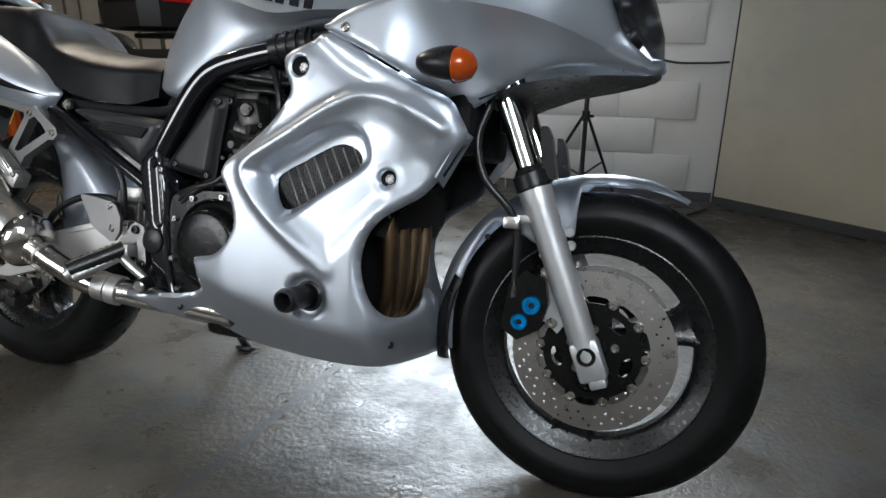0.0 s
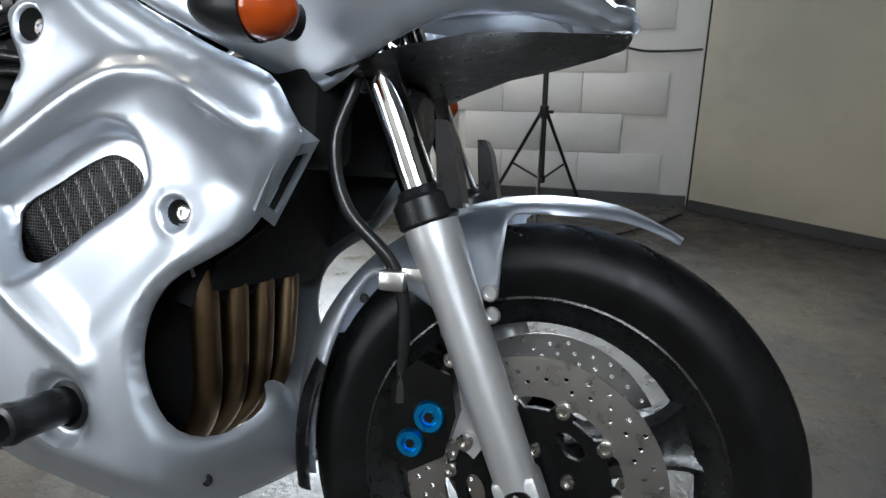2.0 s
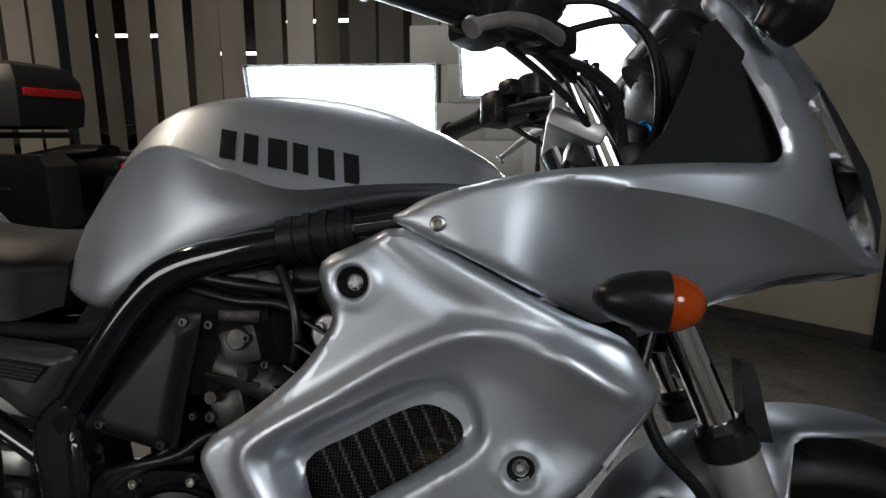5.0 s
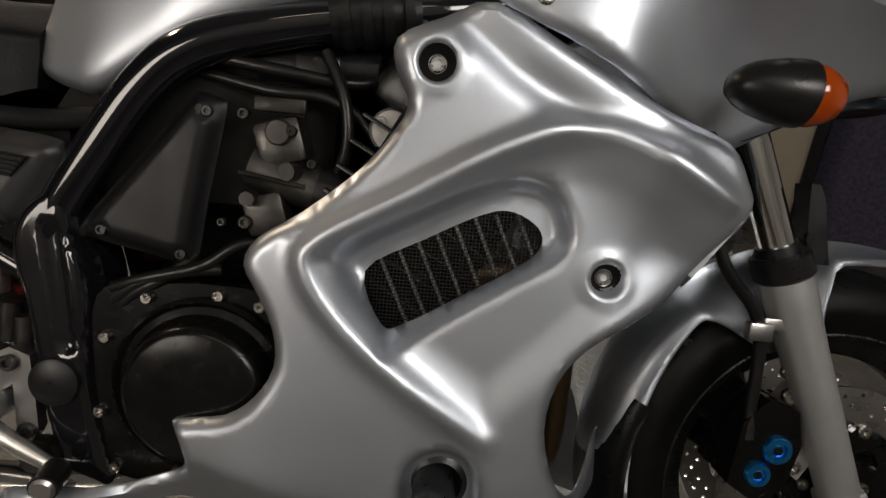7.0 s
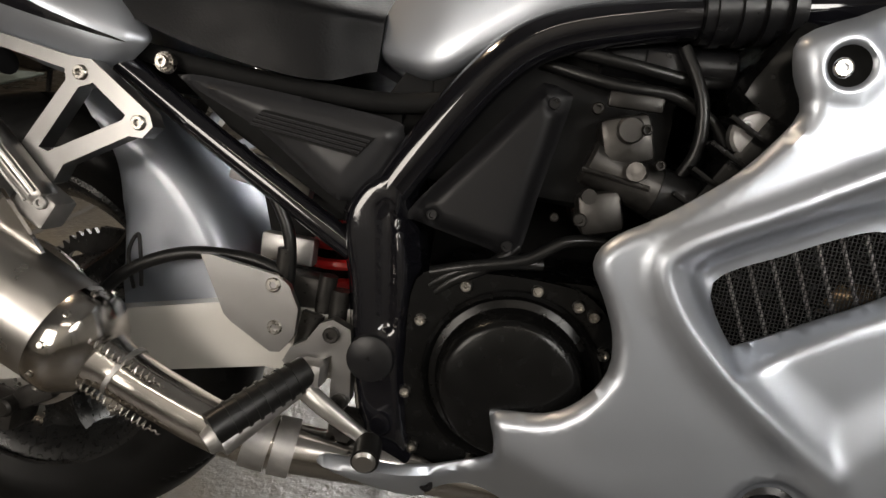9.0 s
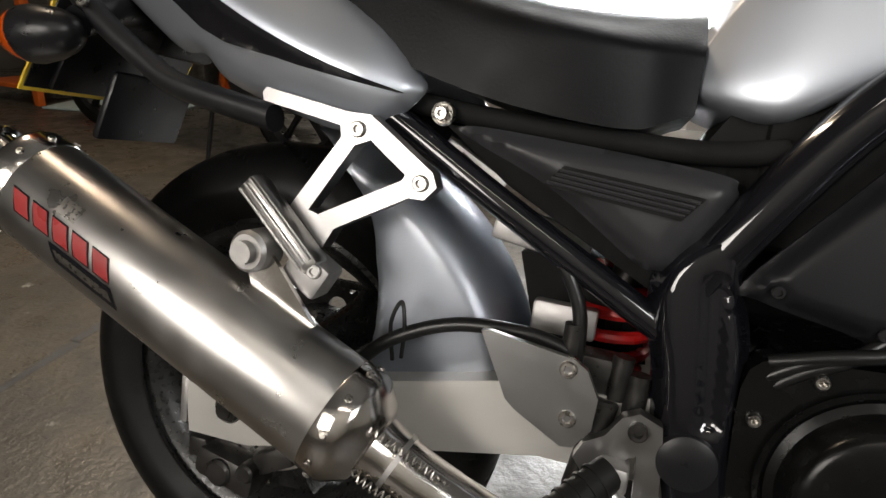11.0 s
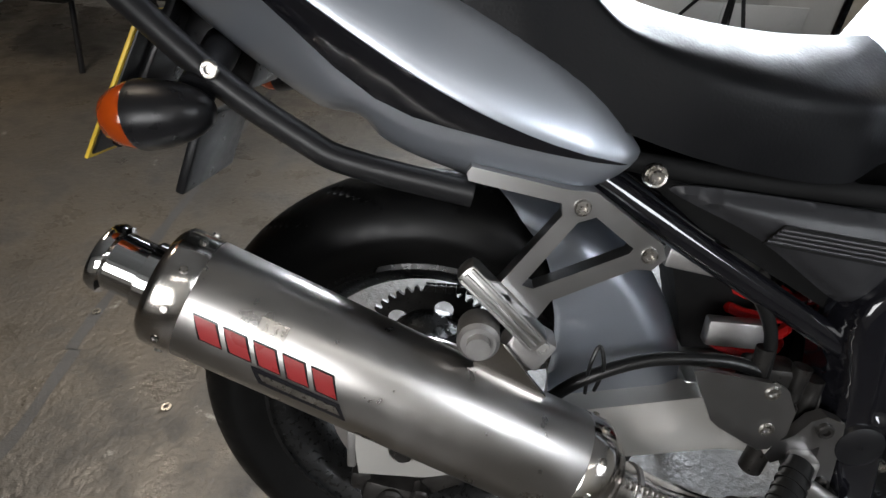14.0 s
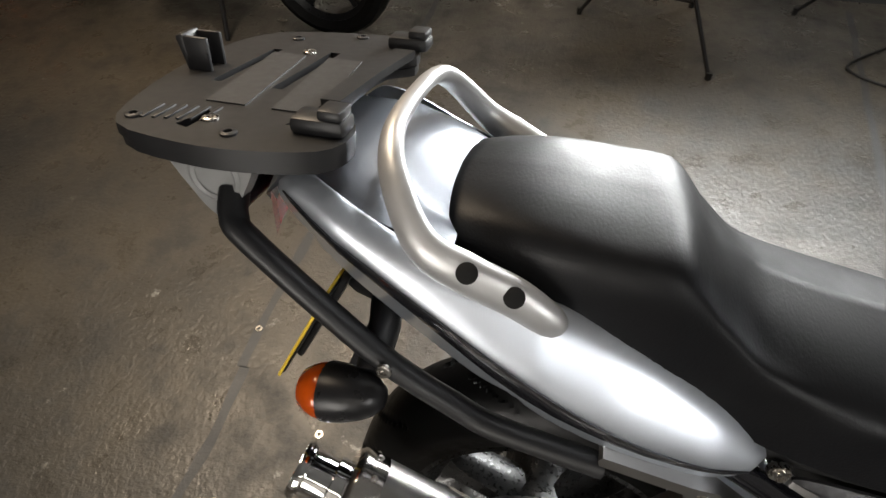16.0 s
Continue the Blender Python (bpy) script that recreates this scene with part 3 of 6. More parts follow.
def spoke(c, ang, r0, r1, w0, w1, t0, t1):
    """A hollow-backed cast spoke that flares towards the hub and the rim."""
    rings = []
    for k in range(9):
        f = k / 8
        r = r0 + (r1 - r0) * f
        flare = 1 + 0.55 * (max(0, f - 0.72) / 0.28) ** 2 + 0.25 * (max(0, 0.25 - f) / 0.25) ** 2
        w, t = (w0 + (w1 - w0) * f) * flare, t0 + (t1 - t0) * f
        rings.append([(c[0] + r * math.cos(ang) - s * w * math.sin(ang), c[1] + y * t, c[2] + r * math.sin(ang) + s * w * math.cos(ang))
                      for s, y in ((-1, -0.55), (-0.72, -1), (-0.45, -0.72), (0.45, -0.72), (0.72, -1), (1, -0.55), (1, 0.55), (0.72, 1), (-0.72, 1), (-1, 0.55))])
    return loft(rings)


def disc_mesh(c, r_out, r_in, y, th, rows, n_holes, buttons, notch):
    outer = ring2((c[0], c[2]), r_out, 90)
    inner = []
    for i in range(120):
        a = 2 * math.pi * i / 120
        k = math.cos(a * buttons)
        inner.append((c[0] + (r_in + notch * max(0, k)) * math.cos(a), c[2] + (r_in + notch * max(0, k)) * math.sin(a)))
    holes = [inner]
    for i in range(n_holes):
        a = 2 * math.pi * i / n_holes
        r = rows[i % len(rows)]
        holes.append(ring2((c[0] + r * math.cos(a), c[2] + r * math.sin(a)), 0.0029, 8))
    return plate(outer, y - th / 2, y + th / 2, holes, 0)


fw = group_part("front_wheel", "black three-spoke front wheel with twin drilled discs")
sub("tyre", tyre_mesh(FW, 0.297, 0.214, 0.058, 420, 22, 1.3), RUBBER, fw, "black road tyre with curved grooves", 30)
sub("rim", rim_mesh(FW, 0.214, 0.043, 0.178), RIM, fw)
for a in (22, 142, 262):
    sub("spoke", spoke(FW, radians(a), 0.045, 0.184, 0.030, 0.034, 0.032, 0.022), RIM, fw)
sub("hub", lathe([(0.0, -0.06), (0.045, -0.06), (0.055, -0.05), (0.052, -0.03), (0.040, 0), (0.052, 0.03), (0.055, 0.05), (0.045, 0.06), (0, 0.06)], FW, 40), RIM, fw)
for sgn in (-1, 1):
    y = sgn * 0.062
    d = sub("brake_disc", disc_mesh(FW, 0.149, 0.103, y, 0.005, (0.119, 0.130, 0.141, 0.124, 0.136), 75, 10, -0.006), DISC, fw, "drilled steel brake disc")
    outer, holes = [], []
    for i in range(120):
        a = 2 * math.pi * i / 120
        r = 0.090 + 0.010 * max(0, math.cos(a * 10 + math.pi * 0.0)) ** 0.5
        outer.append((FW[0] + r * math.cos(a), FW[2] + r * math.sin(a)))
    for i in range(5):
        a = 2 * math.pi * (i + 0.5) / 5 + 0.3
        cx, cz = FW[0] + 0.066 * math.cos(a), FW[2] + 0.066 * math.sin(a)
        holes.append([(cx + 0.020 * math.cos(b) * -math.sin(a) + 0.011 * math.sin(b) * math.cos(a), cz + 0.020 * math.cos(b) * math.cos(a) + 0.011 * math.sin(b) * math.sin(a)) for b in (2 * math.pi * k / 14 for k in range(14))])
    sub("disc_carrier", plate(outer, y + sgn * 0.0 - 0.004, y + 0.004, holes, 0.0), ENGINE_BLACK, fw, "black disc carrier")
    for i in range(10):
        a = 2 * math.pi * i / 10 + 0.0
        p = (FW[0] + 0.0955 * math.cos(a), y + sgn * 0.003, FW[2] + 0.0955 * math.sin(a))
        sub("rivet", bolt(p, 0.0088, 0.005, 14, (0, sgn, 0)), ZINC, fw)
    for i in range(5):
        a = 2 * math.pi * i / 5 + 0.3
        sub("disc_bolt", bolt((FW[0] + 0.042 * math.cos(a), y + sgn * 0.003, FW[2] + 0.042 * math.sin(a)), 0.008, 0.007, 12, (0, sgn, 0)), ZINC, fw)

# fork
RAKE = Vector((-0.393, 0, 0.9195))
for sgn in (-1, 1):
    y = sgn * 0.097
    a = Vector((1.418, y, 0.298))
    leg = group_part("fork_leg", "grey fork leg with a chrome upper tube")
    lo = join(tube([a - RAKE * 0.02, a + RAKE * 0.06, a + RAKE * 0.22, a + RAKE * 0.29, a + RAKE * 0.315], [0.0245, 0.0255, 0.0275, 0.031, 0.031], 28, 6))
    sub("lower_tube", lo, SILVER_DULL, leg)
    sub("seal_collar", join(cyl(a + RAKE * 0.312, a + RAKE * 0.345, 0.0345, n=28, bev=0.004), cyl(a + RAKE * 0.345, a + RAKE * 0.355, 0.029, 0.024, n=28)), BLACK, leg, "black rubber dust seal")
    sub("chrome_tube", cyl(a + RAKE * 0.33, a + RAKE * 0.80, 0.0205, n=28), CHROME, leg)
    m = Matrix.Translation(a + RAKE * -0.01) @ pose(0, 0, 0, 0, -23.1, 0)
    sub("axle_clamp", join(moved(box((0, 0, 0.0), (0.052, 0.044, 0.075), 0.008), m), moved(box((0.004, 0, -0.042), (0.030, 0.036, 0.02), 0.004), m)), SILVER_DULL, leg)
    sub("axle_end", join(lathe([(0.0, sgn * -0.008), (0.0085, sgn * -0.008), (0.010, sgn * 0.002), (0.0165, sgn * 0.003), (0.0175, sgn * -0.002)], (a.x, y + sgn * 0.0225, a.z), 24)), ENGINE_BLACK, leg, "dark hollow axle end")
    fin = [(-0.012, 0.0), (0.016, 0.0), (0.014, 0.075), (0.009, 0.092), (-0.002, 0.092), (-0.006, 0.06)]
    b = a + RAKE * 0.335
    sub("hose_guide", plate([(b.x + 0.032 + u - 0.2 * v, b.z + v) for u, v in fin], y - 0.016, y + 0.016, (), 0.003), BLACK, leg, "black upright hose guide")

# calipers with blue caps
for sgn in (-1, 1):
    cal = group_part("brake_caliper", "black brake caliper with blue anodised caps")
    c = Vector((1.302, sgn * 0.088, 0.362))
    out = [(-0.045, -0.035), (-0.012, -0.055), (0.028, -0.030), (0.040, 0.018), (0.030, 0.062), (-0.008, 0.075), (-0.036, 0.045)]
    lo, hi = sorted((sgn * 0.070, sgn * 0.112))
    sub("caliper_body", plate([(c.x + u, c.z + v) for u, v in out], lo, hi, (), 0.006), ENGINE_BLACK, cal)
    lo, hi = sorted((sgn * 0.030, sgn * 0.056))
    sub("caliper_inner", plate([(c.x + u, c.z + v) for u, v in out], lo, hi, (), 0.005), ENGINE_BLACK, cal)
    for u, v, r in ((0.010, 0.013, 0.0185), (-0.010, -0.020, 0.0165)):
        p = (c.x + u, sgn * 0.110, c.z + v)
        sub("blue_cap", lathe([(r, sgn * -0.004), (r, sgn * 0.004), (r * 0.86, sgn * 0.008), (r * 0.55, sgn * 0.008), (r * 0.48, sgn * 0.004), (0.0, sgn * 0.004)], p, 24), BLUE, cal, "bright blue anodised cap")
        # black hexagon paints the shade inside the cap's socket
        sub("socket_shade", cyl((p[0], sgn * 0.1125, p[2]), (p[0], sgn * 0.1160, p[2]), r * 0.34, n=6), STRIPE, cal)
    sub("mount_lug", plate([(1.352, 0.402), (1.375, 0.35), (1.36, 0.325), (1.332, 0.345), (1.318, 0.43), (1.332, 0.45)], min(sgn * 0.07, sgn * 0.088), max(sgn * 0.07, sgn * 0.088), (), 0.003), SILVER_DULL, cal)
    for u, w in ((1.328, 0.437), (1.349, 0.345), (1.322, 0.468)):
        sub("mount_bolt", bolt((u, sgn * 0.09, w), 0.0095, 0.008, 12, (0, sgn, 0)), ZINC, cal)
sub("brake_hose", tube([(1.275, -0.105, 0.42), (1.272, -0.108, 0.50), (1.255, -0.115, 0.545), (1.205, -0.125, 0.60), (1.185, -0.12, 0.67), (1.20, -0.105, 0.74), (1.20, -0.09, 0.82)], 0.0075, 12), HOSE, moto, "black rubber brake hose")
sub("hose_clamp", join(box((1.262, -0.118, 0.522), (0.03, 0.014, 0.022), 0.003), box((1.285, -0.112, 0.53), (0.03, 0.004, 0.014), 0.001)), ALU, moto)
sub("hose_union", cyl((1.276, -0.106, 0.385), (1.275, -0.105, 0.43), 0.0085, 0.006, 12), GREASE, moto)


# front mudguard
def mudguard():
    rings = []
    for k in range(61):
        a = radians(64 + 124 * k / 60)
        f = k / 60
        # the skirt reaches down beside the fork leg and shallowly behind it
        skirt = 0.010 + 0.012 * sstep(0.0, 0.2, f) + 0.090 * sstep(0.275, 0.325, f) * (1 - sstep(0.46, 0.56, f)) + 0.028 * sstep(0.45, 0.8, f)
        wide = 0.012 + 0.058 * sstep(-0.02, 0.24, f)
        top = 0.330 - 0.006 * (1 - sstep(0, 0.12, f)) - 0.010 * sstep(0.7, 1.0, f)
        row = []
        for j in range(25):
            s = j / 12 - 1
            ang = s * math.pi / 2
            y = wide * math.sin(ang) * (1.0 if abs(s) < 0.5 else 1.0)
            drop = skirt * (1 - math.cos(ang) ** 0.8) if abs(s) < 1 else skirt
            r = top - drop
            row.append((FW[0] + r * math.cos(a), y, FW[2] + r * math.sin(a)))
        rings.append(row)
    b = loft(rings, False, False)
    bmesh.ops.solidify(b, geom=b.faces[:], thickness=0.003)
    return b


sub("mudguard", mudguard(), SILVER, moto, "silver front mudguard", 60)


def flap():
    rings = []
    for k in range(13):
        a = radians(158 + 34 * k / 12)
        row = []
        for j in range(21):
            s = j / 10 - 1
            ang = s * math.pi / 2
            row.append((FW[0] + (0.322 - 0.045 * (1 - math.cos(ang))) * math.cos(a), 0.076 * math.sin(ang), FW[2] + (0.322 - 0.045 * (1 - math.cos(ang))) * math.sin(a)))
        rings.append(row)
    b = loft(rings, False, False)
    bmesh.ops.solidify(b, geom=b.faces[:], thickness=0.004)
    return b


sub("mudguard_extension", flap(), BLACK, moto, "black plastic mudguard extension", 60)
for p in ((1.362, -0.073, 0.513), (1.366, -0.072, 0.488)):
    sub("mudguard_bolt", bolt(p, 0.010, 0.006, 12), ALU, moto)
sub("mudguard_screw", bolt((1.205, -0.062, 0.488), 0.006, 0.004, 10), BLACK, moto)

# lower fairing
RIDGE = [(1.150, 0.672), (1.065, 0.719), (0.998, 0.728), (0.925, 0.700), (0.840, 0.648), (0.763, 0.601), (0.748, 0.572), (0.780, 0.522), (0.841, 0.469), (0.938, 0.404)]
RIDGE_S = [tuple(p) for p in (q.to_2d() for q in spline([(a, b, 0) for a, b in RIDGE], 5))]
VENT = [(0.803, 0.566), (0.862, 0.604), (0.920, 0.635), (0.950, 0.640), (0.978, 0.626), (0.983, 0.606), (0.965, 0.587), (0.905, 0.548), (0.848, 0.513), (0.825, 0.513)]
VENT_S = [tuple(p) for p in (q.to_2d() for q in spline([(a, b, 0) for a, b in VENT], 4, True))]
RECESS = [(0.772, 0.580), (0.860, 0.640), (0.935, 0.676), (0.985, 0.672), (1.008, 0.640), (1.005, 0.600), (0.930, 0.548), (0.840, 0.488), (0.815, 0.508)]
RECESS_S = [tuple(p) for p in (q.to_2d() for q in spline([(a, b, 0) for a, b in RECESS], 4, True))]
BUNG = (0.893, 0.348)


def low_y(x, z):
    y = -0.214
    fold = lerp_table([(0.43, 0.285), (0.52, 0.300), (0.605, 0.350), (0.75, 0.325), (0.90, 0.296), (1.05, 0.285), (1.2, 0.285)], x)[0] - z
    y += 0.80 * 0.5 * (fold + math.sqrt(fold * fold + 0.00012))   # tucks in to the belly below the fold
    y += 0.034 * sstep(1.04, 1.20, x) * sstep(0.72, 0.60, z)   # towards the duct
    y += 0.07 * sstep(0.98, 1.17, x) * sstep(0.52, 0.34, z)   # chin closes to the middle
    y += 0.095 * sstep(1.02, 1.13, x) * sstep(0.45, 0.35, z)
    y += 0.016 * sstep(0.72, 0.60, x) * sstep(0.45, 0.40, z)
    d, at = seg_dist(x, z, RIDGE_S)
    y -= 0.013 * math.exp(-(d / 0.0135) ** 2) * (1 - 0.5 * sstep(0.9, 1.0, at))
    # everything inside the ridge lies deeper
    y += 0.010 * sstep(0.0, 0.055, poly_sd(x, z, [*RIDGE, (1.04, 0.50), (1.14, 0.60)]))
    # swelling over the duct, above and forward of the ridge
    k = seg_dist(x, z, [(1.02, 0.712), (1.10, 0.674), (1.20, 0.616)])
    y -= 0.019 * math.exp(-(k[0] / 0.044) ** 2) * sstep(0.98, 1.14, x)
    # fold from the top screw to the duct
    k = seg_dist(x, z, [(0.880, 0.822), (0.940, 0.776), (1.01, 0.738), (1.07, 0.725)])
    y += 0.008 * math.exp(-(k[0] / 0.016) ** 2)
    r = poly_sd(x, z, RECESS_S)
    y += 0.024 * sstep(-0.002, 0.020, r)
    # screw dishes
    for sx, sz, sr in ((0.860, 0.776, 0.020), (1.048, 0.582, 0.019)):
        dd = math.hypot(x - sx, z - sz)
        y += 0.012 * sstep(sr, sr * 0.55, dd) - 0.003 * math.exp(-((dd - sr * 1.15) / 0.006) ** 2)
    dd = math.hypot(x - BUNG[0] - 0.006, z - BUNG[1])
    y += 0.016 * sstep(0.046, 0.032, dd)
    return y


LOW_PTS = [(0.912, 0.838), (0.862, 0.820), (0.820, 0.797), (0.822, 0.765), (0.835, 0.735), (0.818, 0.702), (0.790, 0.667), (0.740, 0.624), (0.697, 0.594), (0.684, 0.566),
           (0.700, 0.535), (0.716, 0.500), (0.719, 0.462), (0.700, 0.427), (0.668, 0.402), (0.619, 0.391), (0.612, 0.384), (0.622, 0.350), (0.612, 0.322), (0.560, 0.303), (0.440, 0.297),
           (0.432, 0.283), (0.480, 0.262), (0.560, 0.232), (0.68, 0.208), (0.80, 0.202), (0.93, 0.205), (1.03, 0.214), (1.090, 0.226), (1.117, 0.244), (1.121, 0.264), (1.113, 0.316), (1.100, 0.370), (1.091, 0.372), (1.087, 0.340), (1.068, 0.320), (1.044, 0.326),
           (1.020, 0.360), (1.004, 0.415), (1.012, 0.468), (1.040, 0.508), (1.085, 0.538), (1.115, 0.560), (1.138, 0.588), (1.165, 0.626), (1.188, 0.664), (1.176, 0.694), (1.152, 0.727), (1.089, 0.752), (1.001, 0.795)]
low_out = [tuple(q.to_2d()) for q in spline([(a, b, 0) for a, b in LOW_PTS], 3, True)]
RIM_W = 0.012


def low_face(x, z):
    e = seg_dist(x, z, LOW_EDGE)[0]
    return low_y(x, z) + 0.012 * (1 - sstep(0, RIM_W, e)) ** 2


LOW_EDGE = [(a, b) for a, b in low_out] + [low_out[0]]
bung_hole = ring2((BUNG[0] + 0.006, BUNG[1]), 0.024, 20)
marks = [p for sx, sz in ((0.860, 0.776), (1.048, 0.582)) for r in (0.005, 0.010, 0.0135, 0.017, 0.0205, 0.024) for p in ring2((sx, sz), r, 20)]
marks += [p for r in (0.030, 0.035, 0.040, 0.046) for p in ring2((BUNG[0] + 0.006, BUNG[1]), r, 32)]
for off in (-0.018, -0.012, -0.006, 0.0, 0.006, 0.012, 0.018):
    fine = spline([(a, b, 0) for a, b in RIDGE], 12)
    for i in range(1, len(fine) - 1):
        t = (fine[i + 1] - fine[i - 1]).normalized()
        marks.append((fine[i].x - t.y * off, fine[i].y + t.x * off))
for i in range(len(RECESS_S)):
    (x1, z1), (x2, z2) = RECESS_S[i - 1], RECESS_S[i]
    tx, tz = (x2 - x1) / math.hypot(x2 - x1, z2 - z1), (z2 - z1) / math.hypot(x2 - x1, z2 - z1)
    for f in (0.0, 0.5):
        marks += [(x1 + (x2 - x1) * f + off * tz, z1 + (z2 - z1) * f - off * tx) for off in (-0.003, 0.002, 0.007, 0.012, 0.017, 0.022)]
lf = panel(low_out, low_face, 0.004, [VENT_S, bung_hole], 0.0078, marks)
lf2 = mirrored(lf)
fair = sub("lower_fairing", lf, SILVER, moto, "silver lower fairing side panel with a grille vent", 50)
sub("lower_fairing_far", lf2, SILVER, moto, "silver lower fairing panel of the far side", 50)
part("bung_washer", lathe([(0.024, 0.0), (0.030, -0.003), (0.024, -0.006), (0.015, 0.004)], (BUNG[0] + 0.006, -0.196, BUNG[1]), 28), BLACK, fair)
bx, bz = BUNG
part("crash_bung", lathe([(0.0, -0.020), (0.011, -0.020), (0.012, -0.062), (0.0155, -0.070), (0.021, -0.068), (0.0235, -0.060), (0.022, -0.05), (0.022, 0.03)], (bx, -0.205, bz), 36), BLACK, fair, "black crash protector bung")
for p in ((0.860, 0.776), (1.048, 0.582)):
    y = low_y(*p)
    part("fairing_screw", bolt((p[0], y + 0.003, p[1]), 0.0085, 0.005, 16), ZINC, fair)
    part("screw_washer", lathe([(0.009, -0.0005), (0.012, -0.0030), (0.0178, -0.0115)], (p[0], y, p[1]), 24), MATTE, fair)
for p in ((0.676, 0.252), (1.055, 0.268), (0.555, 0.272)):
    part("push_rivet", bolt((p[0], low_y(*p) + 0.001, p[1]), 0.008, 0.003, 12), BLACK, fair)

# honeycomb grille behind the vent: crossing thin strips
gb = bmesh.new()
for i in range(54):
    u = 0.79 + i * 0.0038
    lo, hi = [], []
    zz = [0.50 + 0.002 * k for k in range(75)]
    ins = [z for z in zz if poly_sd(u, z, VENT_S) > -0.006]
    if len(ins) > 1:
        gb = join(gb, box((u, -0.176, (ins[0] + ins[-1]) / 2), (0.0008, 0.0012, ins[-1] - ins[0]), 0))
for i in range(40):
    z = 0.505 + i * 0.0038
    ins = [u for u in (0.79 + 0.002 * k for k in range(105)) if poly_sd(u, z, VENT_S) > -0.006]
    if len(ins) > 1:
        gb = join(gb, box(((ins[0] + ins[-1]) / 2, -0.1755, z), (ins[-1] - ins[0], 0.0012, 0.0008), 0))
part("grille", gb, MESH, fair, "black mesh grille")
rd = bmesh.new()
for i in range(9):
    rd = join(rd, tube([(0.79 + i * 0.024, -0.168, 0.635), (0.85 + i * 0.024, -0.166, 0.510)], 0.0022, 6, smooth=False))
part("radiator_edge", rd, ALU_ROUGH, fair)

# black inner panels between the fairing and the forks
liner = plate([(1.01, 0.62), (1.03, 0.76), (1.165, 0.735), (1.172, 0.662), (1.122, 0.575), (1.05, 0.522)], -0.142, -0.136, (), 0.001)
liner_far = mirrored(liner)
# added blocker that hides the pale far panel behind the pipes
sub("dark_blocker", box((0.955, 0.0, 0.42), (0.02, 0.30, 0.27), 0.005), MATTE, moto, "added matte black blocker behind the header pipes")
sub("inner_liner", liner, MATTE, moto, "black plastic inner fairing liner")
sub("inner_liner_far", liner_far, MATTE, moto)
# duct mouth: a slanting frame with a dark throat
quad = [Vector(p) for p in ((1.187, -0.163, 0.669), (1.170, low_y(1.168, 0.655) + 0.005, 0.655), (1.134, low_y(1.132, 0.595) + 0.004, 0.592), (1.138, -0.163, 0.576))]
mid = sum(quad, Vector()) / 4
ahead = Vector((0.004, -0.002, -0.002))
rear = Vector((-0.10, 0.014, 0.050))
duct = loft([[q + rear for q in quad], [q + rear * 0.4 + Vector((0, 0, 0.004)) for q in quad], [q for q in quad], [q + ahead for q in quad], [mid + (q - mid) * 0.70 + ahead for q in quad], [mid + (q - mid) * 0.66 - ahead * 3 for q in quad]], True, False)
part("duct_mouth", duct, SILVER, fair, "silver duct mouth frame", 30)
part("duct_throat", loft([[mid + (q - mid) * 0.69 - ahead * 0.2 for q in quad], [mid + (q - mid) * 0.5 - ahead * 5 for q in quad]]), MATTE, fair, "dark duct throat")

# radiator and dark inner parts
sub("radiator", join(box((1.03, 0, 0.60), (0.05, 0.30, 0.26), 0.006, (0, 12, 0)), box((1.06, 0, 0.60), (0.012, 0.27, 0.23), 0.002, (0, 12, 0))), MATTE, moto, "black radiator behind the front wheel")
sub("radiator_shroud", join(box((1.10, -0.10, 0.70), (0.16, 0.10, 0.12), 0.02), box((1.10, 0.10, 0.70), (0.16, 0.10, 0.12), 0.02)), MATTE, moto)
for k, y in enumerate((-0.132, -0.072, -0.010, 0.056)):
    sub("header_pipe", tube([(0.89, y, 0.56), (0.970, y, 0.565), (1.018, y, 0.52), (1.028, y * 0.95, 0.43), (1.018, y * 0.85, 0.33), (0.955, y * 0.7, 0.265), (0.85, y * 0.6, 0.25)], 0.0175, 18, 8), HEADER, moto, "bronzed steel header pipe")

# upper fairing
UP_PTS = [(0.906, 0.843), (0.916, 0.858), (0.955, 0.876), (1.063, 0.900), (1.180, 0.910), (1.285, 0.914), (1.308, 0.920), (1.312, 0.940), (1.290, 1.000), (1.262, 1.065), (1.240, 1.108),
          (1.262, 1.120), (1.300, 1.080), (1.362, 0.990), (1.395, 0.920), (1.425, 0.860), (1.470, 0.828), (1.490, 0.822), (1.480, 0.806), (1.44, 0.803), (1.379, 0.802), (1.31, 0.790), (1.240, 0.760), (1.19, 0.728),
          (1.160, 0.722), (1.089, 0.756), (1.001, 0.800)]
up_out = [tuple(q.to_2d()) for q in spline([(a, b, 0) for a, b in UP_PTS], 4, True)]
CREASE = [(1.05, 0.893), (1.117, 0.887), (1.20, 0.876), (1.292, 0.856), (1.389, 0.830), (1.475, 0.808)]


def up_y(x, z):
    # narrows to the nose, and inwards below the crease
    y = -0.226 + 0.012 * sstep(1.0, 0.9, x)
    y += 0.19 * sstep(1.22, 1.53, x) ** 1.5
    y += 0.055 * sstep(0.93, 1.12, z)
    cz = lerp_table([(0.90, 0.850), (1.05, 0.893), (1.2, 0.876), (1.292, 0.856), (1.389, 0.830), (1.475, 0.808)], x)[0]
    below = cz - z
    k = sstep(1.02, 1.16, x)
    if below > 0:
        y += k * 0.105 * (1 - math.exp(-below / 0.105))
    else:
        y += k * 0.022 * (1 - math.exp(below / 0.05))
    return y


UP_EDGE = [*up_out, up_out[0]]


